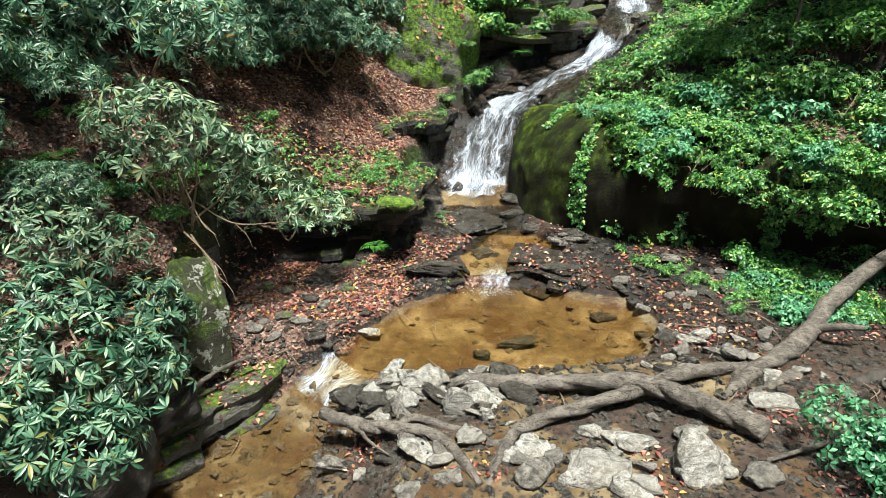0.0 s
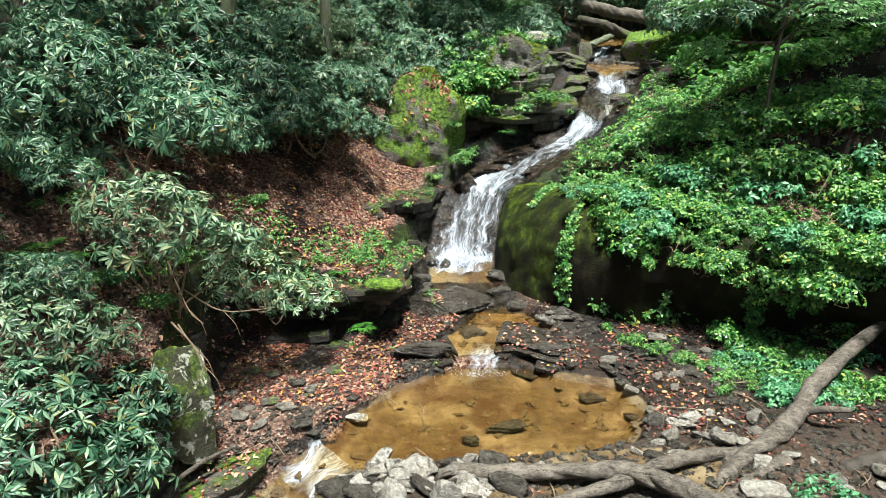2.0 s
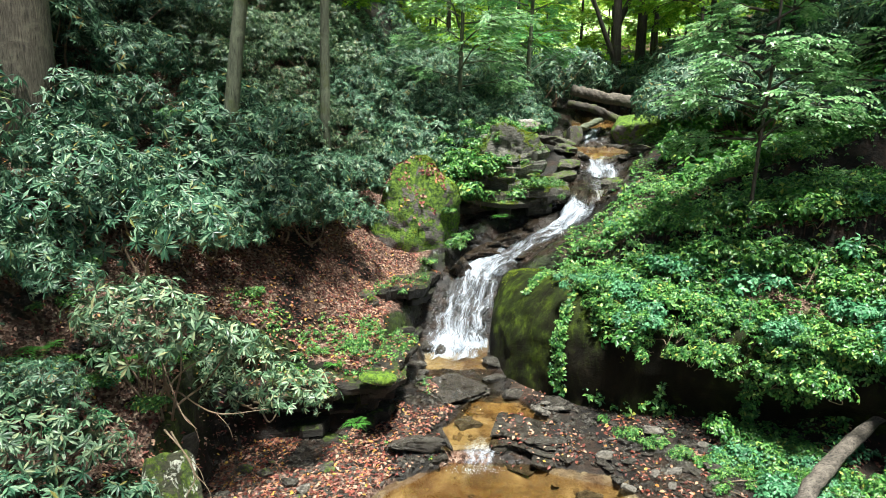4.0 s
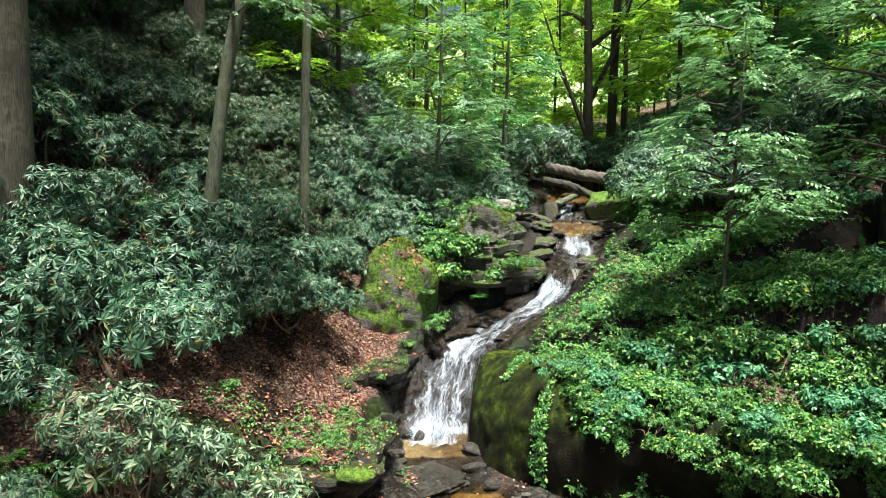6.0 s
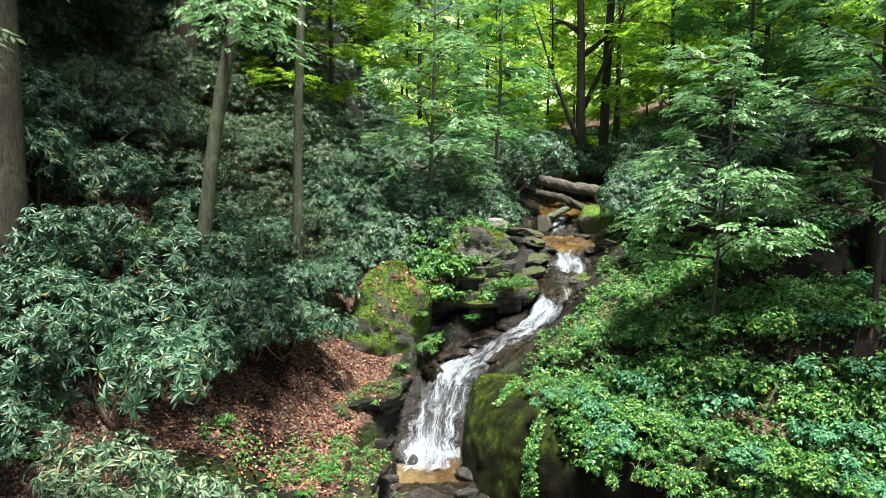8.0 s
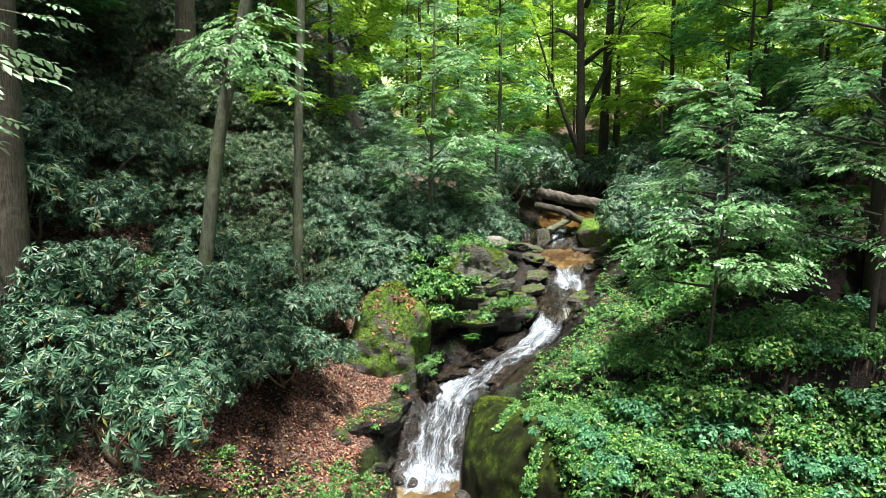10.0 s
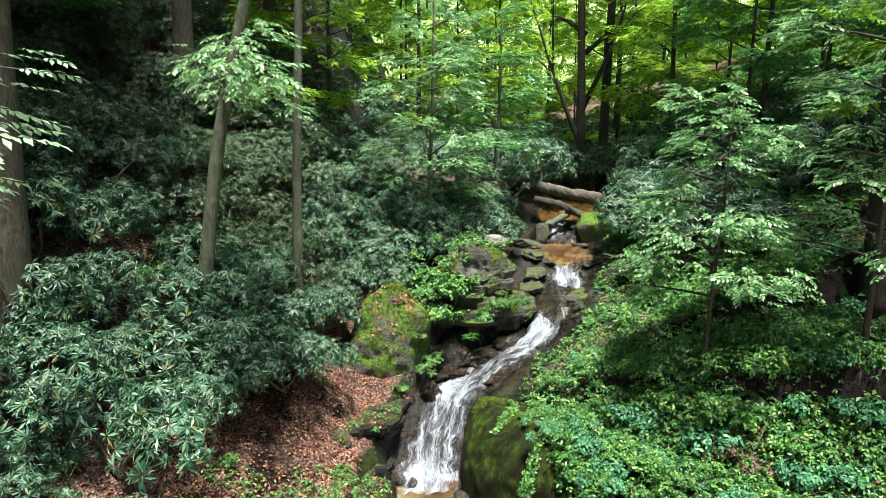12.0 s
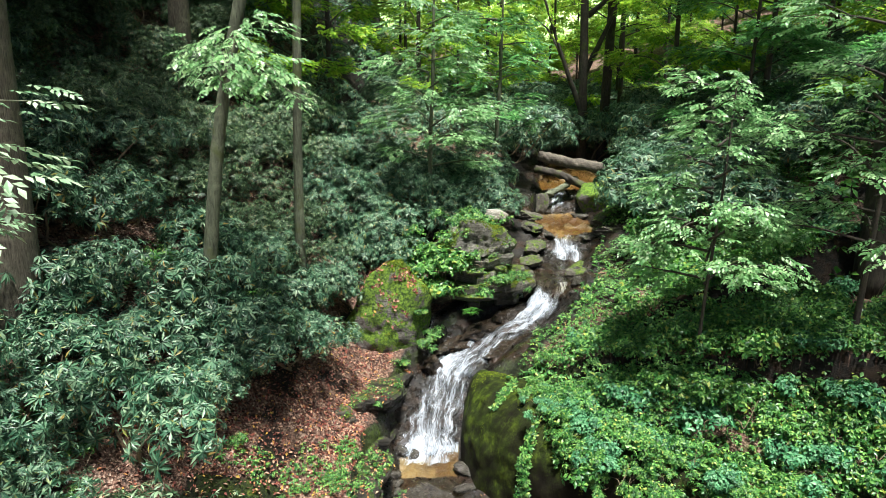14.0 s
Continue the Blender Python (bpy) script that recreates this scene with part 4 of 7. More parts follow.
def spray_shape(seed, n=9, width=0.5):
    """A flat twig with leaves to both sides, along +x, unit length."""
    r = np.random.default_rng(seed)
    lv, lf = leaf_shape(1.0, width, 0.1, 0.15, True)
    pieces = []
    for k in range(n):
        t = (k + 0.5) / n
        a = (1 if k % 2 else -1) * r.uniform(0.6, 1.0) * (1 - 0.7 * (k == n - 1))
        s = r.uniform(0.26, 0.36) * (1 - 0.25 * abs(t - 0.45))
        ro, pi = r.uniform(-0.35, 0.35), r.uniform(0.0, 0.4)
        rz = np.array([[math.cos(a), -math.sin(a), 0], [math.sin(a), math.cos(a), 0], [0, 0, 1]])
        ry = np.array([[math.cos(pi), 0, math.sin(pi)], [0, 1, 0], [-math.sin(pi), 0, math.cos(pi)]])
        rx = np.array([[1, 0, 0], [0, math.cos(ro), -math.sin(ro)], [0, math.sin(ro), math.cos(ro)]])
        pieces.append(((lv * s) @ (rz @ ry @ rx).T + np.array([t * 0.85, 0, -0.12 * t * t]), lf))
    return join(pieces)


SPRAYS = [spray_shape(s) for s in (21, 22, 23, 24)]


def frond_shape(seed, pairs=13, simple=False):
    """A fern frond along +x, unit length, arching."""
    r = np.random.default_rng(seed)
    lv, lf = leaf_shape(1.0, 0.24, 0.05, 0.1, True)
    pieces = []
    for k in range(pairs):
        t = 0.12 + 0.86 * k / pairs
        s = 0.26 * math.sin(math.pi * min(1, (t + 0.12)) ** 0.8) + 0.03
        z = 0.55 * t - 0.75 * t * t
        for sg in (1, -1):
            a = sg * r.uniform(1.1, 1.3)
            rz = np.array([[math.cos(a), -math.sin(a), 0], [math.sin(a), math.cos(a), 0], [0, 0, 1]])
            pieces.append(((lv * s) @ rz.T + np.array([t, 0, z]), lf))
    # the rachis ties the leaflets together
    v, f = join(pieces)
    step = 2 * len(lv)
    base = np.arange(0, len(v), len(lv))
    f[np.isin(f, base[1::2])] -= len(lv)
    tie = np.array([(a, b, len(v) + k) for k, (a, b) in enumerate(zip(base[:-2:2], base[2::2]))])
    v = np.vstack([v, v[tie[:, 0]] + np.array([0, 0, -0.012])])
    return v, np.vstack([f, tie])


FRONDS = [frond_shape(s) for s in (31, 32)]


def many(templates, axis, locs, scale, seed):
    """Scatter mixed templates along given axes."""
    r = np.random.default_rng(seed)
    n = len(locs)
    scale = np.broadcast_to(np.asarray(scale, float), (n,))
    turns, pick = frames(axis, r.uniform(0, 6.283, n)), r.integers(0, len(templates), n)
    return join([scatter(*templates[k], turns[pick == k], locs[pick == k], scale[pick == k]) for k in range(len(templates)) if (pick == k).any()])


def lobe_points(lobes, density, r, up=-0.15, shell_=(0.72, 1.08)):
    """Points and outward axes on the shells of overlapping lobes; those deep inside another lobe are left out."""
    locs, axes = [], []
    for k, (c, rad) in enumerate(lobes):
        rad = np.broadcast_to(np.asarray(rad, float), (3,))
        n = int(density * 4 * np.pi * np.mean(rad) ** 2)
        d = unit(r.normal(size=(n, 3)))
        d = d[d[:, 2] > up]
        shell = r.uniform(*shell_, (len(d), 1))
        p = np.array(c) + d * rad * shell
        ok = np.ones(len(p), bool)
        for j, (c2, rad2) in enumerate(lobes):
            if j != k:
                ok &= np.linalg.norm((p - np.array(c2)) / np.broadcast_to(np.asarray(rad2, float), (3,)), axis=1) > 0.75
        locs.append(p[ok])
        axes.append(d[ok])
    return np.concatenate(locs), np.concatenate(axes)


def shrub(name, loc, lobes, label, leaf=0.13, density=45, material=None, templates=None, stems=5, seed=0, stem_r=0.016, group="", upward=0.7, stem_part="stem", shell=(0.62, 1.18)):
    """A shrub: crooked stems to its lobes, and leaves in rosettes over the lobes' outsides."""
    r = np.random.default_rng(seed)
    ob = thing(name, loc, label, "shrub", group)
    tips = [np.array(c) + np.array([0, 0, 0.3]) * np.mean(rad) for c, rad in lobes]
    for k in range(stems):
        tip = tips[k % len(tips)] + r.normal(size=3) * 0.12
        root = np.array([r.uniform(-0.2, 0.2), r.uniform(-0.2, 0.2), -0.08])
        mid = (root + tip) / 2 + r.normal(size=3) * 0.16
        v, f = tube([root, root * 0.6 + mid * 0.4 + r.normal(size=3) * 0.06, mid, tip], [stem_r * 1.3, stem_r, stem_r * 0.5], 6, 0.12, seed + k, 14)
        part(stem_part, v, f, BARK_TWIG, ob)
    locs, axes = lobe_points(lobes, density, r, -0.45, shell)
    axes = unit(axes + np.array([0, 0, upward]) + r.normal(size=axes.shape) * 0.35)
    v, f = many(templates or WHORLS, axes, locs, leaf * r.uniform(0.6, 1.2, len(locs)), seed + 50)
    part("foliage", v, f, material or LEAF_RHODO, ob, kind="stuff", shade_smooth=False)
    return ob


def fern(name, loc, size, seed, fronds=7, label="green fern with arching fronds on the bank", group="ferns"):
    r = np.random.default_rng(seed)
    ob = thing(name, loc, label, "fern", group)
    for k in range(fronds):
        a = 2 * np.pi * k / fronds + r.uniform(-0.3, 0.3)
        s = size * r.uniform(0.7, 1.1)
        tv, tf = FRONDS[k % 2]
        rz = np.array([[math.cos(a), -math.sin(a), 0], [math.sin(a), math.cos(a), 0], [0, 0, 1]])
        part("frond", (tv * s) @ rz.T, tf, LEAF_FERN, ob, shade_smooth=False)
    return ob


def limb_sprays(points, r, leaf=0.3, per_m=14, spread=0.35, droop=0.15):
    """Leaf sprays to both sides of a limb: locations, directions and sizes."""
    p = spline(points, 24)
    length = np.sum(np.linalg.norm(np.diff(p, axis=0), axis=1))
    n = max(4, int(per_m * length))
    t = r.uniform(0.25, 1.0, n) ** 0.8
    loc = np.stack([np.interp(t, np.linspace(0, 1, 24), p[:, c]) for c in range(3)], 1)
    tan = unit(p[-1] - p[0])
    side = unit(np.cross(tan, [0, 0, 1.0]))
    sg = r.choice([-1, 1], n)[:, None]
    d = unit(tan[None] * r.uniform(0.4, 1.0, (n, 1)) + side[None] * sg * r.uniform(0.3, 1.0, (n, 1)) + np.array([0, 0, -droop]) + r.normal(size=(n, 3)) * 0.12)
    wide = spread * length * (0.25 + 0.5 * np.sin(np.pi * np.clip(t, 0, 1)))[:, None]
    out = r.uniform(0, 1, (n, 1))
    loc = loc + side[None] * sg * wide * out + np.array([0, 0, 1.0]) * (r.normal(size=(n, 1)) * 0.10 - 0.25 * wide * out * out)
    return loc, d


def spray_mesh(loc, d, size, r, templates=None):
    """Sprays that lie flat along d."""
    templates = templates or SPRAYS
    x = unit(d)
    up = np.array([0, 0, 1.0]) + r.normal(size=d.shape) * 0.25
    y = unit(np.cross(up, x))
    z = np.cross(x, y)
    turns = np.stack([x, y, z], 2)
    pick = r.integers(0, len(templates), len(loc))
    size = np.broadcast_to(np.asarray(size, float), (len(loc),)) * r.uniform(0.7, 1.2, len(loc))
    return join([scatter(*templates[k], turns[pick == k], loc[pick == k], size[pick == k]) for k in range(len(templates)) if (pick == k).any()])


def tree(name, loc, trunk, radii, limbs, label, bark, leaf_mat, size=0.34, per_m=14, seed=0, sides=14, group="", limb_r=0.03, rough=0.06, category="tree", spread=0.35, droop=0.15, fork=1.0):
    """A tree: tapered trunk, limbs (each a line of points) and leafy sprays along every limb. Local coordinates."""
    r = np.random.default_rng(seed)
    ob = thing(name, loc, label, category, group)
    v, f = tube(trunk, radii, sides, rough, seed, max(12, 7 * len(trunk)), 4.0)
    part("trunk", v, f, bark, ob)
    locs, dirs = [], []
    for k, pts in enumerate(limbs):
        pts = [np.array(q, float) for q in pts]
        pieces = [tube(pts, [limb_r, limb_r * 0.6, limb_r * 0.2], 6, 0.1, seed + k, 10)]
        lines = [(pts, 1.0)]
        along_, length = pts[-1] - pts[0], np.linalg.norm(pts[-1] - pts[0])
        cross = unit(np.cross(along_, [0, 0, 1.0]))
        for sg in (1, -1):
            start_ = spline(pts, 12)[r.integers(4, 8)]
            tip = start_ + along_ * r.uniform(0.25, 0.4) + cross * sg * length * fork * r.uniform(0.25, 0.42) + np.array([0, 0, length * r.uniform(-0.12, 0.12)])
            side_ = [start_, (start_ + tip) / 2 + np.array([0, 0, 0.05 * length]), tip]
            lines.append((side_, 0.9))
            pieces.append(tube(side_, [limb_r * 0.45, limb_r * 0.3, limb_r * 0.12], 5, 0.1, seed + k, 6))
        part("limb", *join(pieces), bark, ob)
        for line, share in lines:
            a, b = limb_sprays(line, r, size, per_m * 0.62 * share, spread, droop)
            locs.append(a)
            dirs.append(b)
    if locs:
        v, f = spray_mesh(np.concatenate(locs), np.concatenate(dirs), size, r)
        part("crown", v, f, leaf_mat, ob, kind="stuff", shade_smooth=False)
    return ob


def layered_limbs(trunk_top, z0, z1, count, reach, r, lean=(0, 0), rise=0.1, x0=0.0, y0=0.0, narrow=0.5):
    """Limbs all round a trunk, longest low down, nearly level."""
    out = []
    for k in range(count):
        t = (k + r.uniform(0, 1)) / count
        z = z0 + (z1 - z0) * t
        a = k * 2.4 + r.uniform(-0.5, 0.5)
        length = reach * (1 - narrow * t) * r.uniform(0.7, 1.1)
        c = np.array([x0, y0, z])
        d = np.array([math.cos(a) + lean[0], math.sin(a) + lean[1], 0])
        up = rise + r.uniform(-0.05, 0.3)
        out.append([c, c + d * length * 0.5 + np.array([0, 0, up * length * 0.8]), c + d * length + np.array([0, 0, up * length * 0.75])])
    return out

def caster(*kinds):
    """A ray caster over the finished meshes of the given names."""
    bpy.context.view_layer.update()
    vs, fs, base = [], [], 0
    for ob in scene.objects:
        if ob.type == "MESH" and ob.name.split(".")[0] in kinds:
            m = ob.matrix_world
            vs += [m @ q.co for q in ob.data.vertices]
            fs += [[i + base for i in f.vertices] for f in ob.data.polygons]
            base = len(vs)
    return BVHTree.FromPolygons(vs, fs)


# ---- boulders and ledges ----
stone("lichened_boulder", -2.97, 6.75, (0.40, 0.55, 0.98), STONE_LICHEN, "tall upright boulder with pale lichen patches and moss", "boulder", 8, (0, 6), 3, 5, 0.72, rough=0.12)
stone("mossy_boulder", -0.3, 15.0, (1.1, 0.85, 1.4), STONE_MOSSY, "slanting boulder with bright green moss and fallen leaves", "boulder", 12, (-14, 20), 31, 5, 3.1, rough=0.26, facets=0.34, box=0.9)


def strata(name, path, z0, z1, count, inset, depth, material, label, seed, ragged=0.14, category="rock"):
    """A layered rock face: flat beds of uneven depth, one over the other, their fronts on the right-hand side of the path."""
    r = np.random.default_rng(seed)
    base = np.array([*np.mean(np.asarray(path), axis=0)[:2], z0])
    ob = thing(name, tuple(base), label, category)
    length = float(np.sum(np.linalg.norm(np.diff(np.asarray(path, float), axis=0), axis=1)))
    n = max(8, int(length / 0.07))
    line = spline([(*q, 0.0) for q in path], n)[:, :2]
    tan = unit(np.gradient(line, axis=0))
    nrm = np.stack([tan[:, 1], -tan[:, 0]], 1)
    run = np.linspace(0, length, n)
    cuts = np.sort(np.concatenate([[0, 1], (np.arange(1, count) + r.uniform(-0.35, 0.35, count - 1)) / count]))
    for k in range(count):
        zb, zt = z0 + (z1 - z0) * cuts[k], z0 + (z1 - z0) * cuts[k + 1]
        h = zt - zb
        a, b = int(n * r.uniform(0, 0.12)), n - int(n * r.uniform(0, 0.12))
        if k == count - 1:
            a, b = 0, n
        t = run[a:b]
        key = np.stack([t, np.full(len(t), seed * 1.7 + k * 5.3), np.zeros(len(t))], 1)
        block = np.floor(t / r.uniform(0.3, 0.55) + 0.6 * vnoise(key * 1.3, seed + 2)).astype(np.int64)
        gone = 0.3 * (hash3(block, k, 17, seed) < 0.16)
        front = -gone - inset((cuts[k] + cuts[k + 1]) / 2) + ragged * fbm(key * 1.1, 3, seed) + 0.9 * ragged * (hash3(block, k, 3, seed) - 0.5) + 0.03 * fbm(key * 7, 2, seed + 1)
        dip = min(0.16, 0.2 * (z1 - z0)) * fbm(key * np.array([0.8, 0.12, 1]), 3, seed + 5) + 0.05 * (hash3(block, k, 9, seed) - 0.5)
        rows = []
        for back, up in ((depth, 0.96), (depth * 0.5, 1.02), (0.05, 1.0), (0.0, 0.72), (0.02 + 0.05 * r.uniform(), 0.15), (0.1, -0.02), (depth, 0.0)):
            wob = 0.03 * fbm(key * 4 + back * 9 + up * 5, 2, seed + 7)
            xy = line[a:b] + nrm[a:b] * (front - back + wob)[:, None]
            rows.append(np.column_stack([xy, zb + h * up + dip + 0.5 * wob]))
        v = np.stack(rows, 1)
        m, q = v.shape[:2]
        i, j = np.meshgrid(np.arange(m - 1), np.arange(q), indexing="ij")
        p0, p1 = (i * q + j).ravel(), (i * q + (j + 1) % q).ravel()
        f = np.concatenate([np.stack([p0, p1, p1 + q], 1), np.stack([p0, p1 + q, p0 + q], 1)])
        caps = [(0, j + 1, j) for j in range(1, q - 1)] + [((m - 1) * q, (m - 1) * q + j, (m - 1) * q + j + 1) for j in range(1, q - 1)]
        part("stratum", v.reshape(-1, 3) - base, np.concatenate([f, np.array(caps)]), material, ob, shade_smooth=False)
    return ob


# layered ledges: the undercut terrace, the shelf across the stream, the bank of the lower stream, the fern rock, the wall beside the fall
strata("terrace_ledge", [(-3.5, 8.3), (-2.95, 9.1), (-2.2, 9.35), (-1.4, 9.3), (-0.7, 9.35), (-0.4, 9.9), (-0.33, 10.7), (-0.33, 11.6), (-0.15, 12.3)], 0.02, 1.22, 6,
       lambda u: 0.42 * math.exp(-((u - 0.45) / 0.22) ** 2) - 0.05 * (u < 0.2), 1.0, STONE_LEDGE_SHADE, "dark undercut ledge of layered rock with moss along its beds", 901, 0.24)
strata("stream_shelf", [(0.95, 9.0), (1.45, 8.85), (2.0, 8.55), (2.6, 8.75), (3.2, 8.85), (3.9, 8.9)], -0.12, 0.28, 4, lambda u: 0.36 * u, 0.8, STONE_SHELF, "wet layered rock shelf stepping down to the pool", 902, 0.22)
strata("stream_shelf", [(-0.7, 9.0), (-0.2, 8.88), (0.45, 9.02)], -0.08, 0.24, 3, lambda u: 0.1 * u, 0.7, STONE_SHELF, "wet layered rock shelf beside the riffle", 903, 0.12)
strata("bank_ledge", [(-3.5, 5.1), (-2.95, 5.5), (-2.45, 5.95), (-2.1, 6.5), (-1.72, 7.1), (-1.4, 7.45)], -0.62, -0.08, 3, lambda u: 0.25 * u, 0.6, STONE_MOSS, "long dark mossy rock bank of the lower stream", 904, 0.2)
strata("fern_rock", [(0.75, 15.5), (1.5, 15.4), (2.4, 15.3), (3.15, 15.35), (3.7, 15.75), (3.9, 16.3)], 2.95, 3.75, 4, lambda u: 0.5 * (1 - u) ** 1.5, 1.1, STONE_MOSS, "overhanging layered rock with moss and ferns beside the stream", 905, 0.26)
strata("fern_rock", [(0.9, 15.9), (1.6, 15.65), (2.4, 15.6), (3.0, 15.8), (3.35, 16.3)], 3.65, 4.6, 4, lambda u: 0.45 * u * u, 1.0, STONE_ROCK, "weathered layered rock with moss and pale lichen", 906, 0.34)
strata("fall_ledge", [(-1.6, 12.75), (-0.9, 12.5), (-0.3, 12.55), (0.12, 12.95), (0.3, 13.6), (0.45, 14.2)], 0.6, 1.9, 5, lambda u: 0.6 * math.exp(-((u - 0.4) / 0.32) ** 2), 1.0, STONE_LEDGE_SHADE, "overhanging ledge of layered rock beside the waterfall, toned black for its undercut shade", 907, 0.22)
strata("overhang_ledge", [(4.45, 15.8), (5.0, 15.45), (5.8, 15.2), (6.6, 14.9), (7.3, 14.7)], 2.7, 3.8, 4, lambda u: 0.95 * max(0.0, 0.8 - u), 1.3, STONE_MOSS, "mossy slab overhanging a black hollow beside the upper fall", 910, 0.2)
strata("wet_slab", [(-0.35, 10.5), (0.35, 10.25), (0.95, 10.7), (1.35, 11.1)], 0.1, 0.34, 3, lambda u: 0.2 * u, 1.1, STONE_SHELF, "broad dark wet slab with water sliding over it", 908, 0.18)
stone("rock_block", 2.4, 16.35, (0.95, 0.55, 0.62), STONE_ROCK, "pale weathered rock block on top of the layered rock", "rock", 15, (-10, 3), 25, 5, 4.55, rough=0.4)
stone("capstone", 2.85, 16.75, (0.42, 0.32, 0.17), STONE_PALE, "flat pale capstone with moss", "rock", 5, (0, 4), 26, 4, 5.22, layers=0.1)
stone("mossy_boulder", 6.85, 20.4, (1.15, 0.8, 0.78), STONE_MOSSY, "rounded moss-covered boulder below the fallen log", "boulder", -12, (0, 10), 27, 4, 4.95)
stone("upright_stone", 4.85, 20.7, (0.3, 0.28, 0.5), STONE_MOSS, "upright brown stone beside the top trickle", "stone", 10, (0, 12), 28, 4, 4.95)
for k, (x, y, z, a) in enumerate([(3.75, 16.75, 3.85, 0.42), (3.95, 17.5, 4.15, 0.38), (4.15, 18.3, 4.55, 0.4), (4.05, 19.3, 4.7, 0.5), (6.3, 17.6, 4.5, 0.45), (6.4, 18.7, 4.7, 0.4)]):
    stone("mossy_rock", x, y, (a * 1.25, a * 0.85, a * 0.42), STONE_MOSS, "mossy rock edging the upper stream", "rock", 50 * k, (6, -5), 790 + k, 4, z, group="upper rocks", rough=0.3, layers=0.12)
stone("flat_stone", 6.0, 19.9, (0.36, 0.24, 0.14), STONE_WET, "flat brown stone in the top pool", "stone", 10, (0, 0), 29, 3, 4.55)
for k, (x, y, z, a) in enumerate([(-3.5, 7.7, 0.8, 0.5), (-3.1, 5.6, 0.3, 0.45), (-3.2, 4.7, 0.2, 0.5)]):
    stone("bank_rock", x, y, (a, a * 0.75, a * 0.7), STONE_LEDGE, "dark mossy rock in the undercut bank", "rock", 35 * k, (5, -8), 780 + k, 4, z, group="bank rocks", rough=0.3)
stone("ledge_rock", -1.35, 12.5, (0.5, 0.35, 0.22), STONE_MOSS, "mossy ledge rock among fallen leaves", "rock", -15, (0, 5), 56, 4, 1.75, layers=0.1)
stone("moss_cushion", -0.75, 9.3, (0.3, 0.2, 0.11), STONE_MOSSY, "bright moss cushion on the ledge's edge", "moss", 5, (0, 0), 57, 4, 1.36)
stone("wet_stone", 0.02, 12.72, (0.16, 0.14, 0.2), STONE_WET, "dark wet stone at the foot of the waterfall", "stone", 20, (0, 0), 58, 3, 0.58)

# dark wall of rock under the right bank, and wet bedrock beside the sliding water
# foot and lip of the bulging cliff: x, y, z of the foot, x, y, z of the lip, overhang
FACE = np.array([(3.75, 14.75, 2.45, 4.15, 14.5, 2.8, 0.0), (2.75, 14.5, 2.1, 3.1, 14.25, 2.42, 0.0), (1.75, 14.3, 1.7, 2.2, 14.3, 2.05, 0.0), (1.5, 13.4, 0.6, 1.95, 13.8, 2.02, 0.0), (1.32, 12.4, 0.2, 2.1, 13.3, 2.12, 0.0), (1.6, 11.5, 0.15, 2.5, 12.7, 2.25, 0.05),
                 (2.1, 10.9, 0.15, 2.95, 12.0, 2.35, 0.1), (2.7, 10.25, 0.12, 3.45, 11.3, 2.4, 0.15), (3.3, 9.85, 0.1, 4.0, 10.6, 2.35, 0.25), (4.2, 9.75, 0.1, 4.6, 9.9, 2.25, 0.45),
                 (5.3, 9.35, 0.1, 5.45, 9.2, 2.15, 0.55), (6.5, 8.95, 0.15, 6.5, 8.4, 2.0, 0.55), (8.0, 7.9, 0.2, 8.1, 7.2, 1.9, 0.5), (10.0, 6.0, 0.3, 10.2, 5.4, 1.8, 0.4)])


def face_points(s, w):
    """Points of the cliff's skin: s along it in stations, w from the foot (0) over the lip (1) into the slope behind (1.4)."""
    q = np.stack([np.interp(s, np.arange(len(FACE)), FACE[:, c]) for c in range(7)], 1)
    away = unit(np.stack([q[:, 0] - q[:, 3], q[:, 1] - q[:, 4]], 1) * np.clip(1 - q[:, 6:7] * 4, 0, 1) + np.array([[-0.5, -0.86]]) * (0.2 + q[:, 6:7]))
    a = np.clip(w, 0, 1) * np.pi / 2
    g = (1 - np.cos(a)) ** 1.25
    p = np.stack([q[:, 0] + (q[:, 3] - q[:, 0]) * g, q[:, 1] + (q[:, 4] - q[:, 1]) * g, q[:, 2] + (q[:, 5] - q[:, 2]) * np.sin(a)], 1)
    out = q[:, 6] * np.exp(-((np.sin(a) - 0.68) / 0.3) ** 2) - 1.1 * np.maximum(w - 1, 0)
    p[:, :2] += away * out[:, None]
    p[:, 2] -= 0.5 * np.maximum(w - 1.2, 0)
    lump = 0.13 * fbm(p * 1.1, 3, 161) + 0.05 * fbm(p * np.array([2.5, 2.5, 5.0]), 3, 163)
    p[:, :2] += away * lump[:, None]
    p[:, 2] += 0.4 * lump
    return p


def cliff_face():
    ns, nw = 240, 60
    s, w = np.meshgrid(np.linspace(0, len(FACE) - 1, ns), np.linspace(0, 1.5, nw), indexing="ij")
    v = face_points(s.ravel(), w.ravel())
    i, j = np.meshgrid(np.arange(ns - 1), np.arange(nw - 1), indexing="ij")
    a = (i * nw + j).ravel()
    f = np.stack([a, a + nw, a + nw + 1, a + 1], 1)
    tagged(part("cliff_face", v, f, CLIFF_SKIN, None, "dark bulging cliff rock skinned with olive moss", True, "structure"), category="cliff")


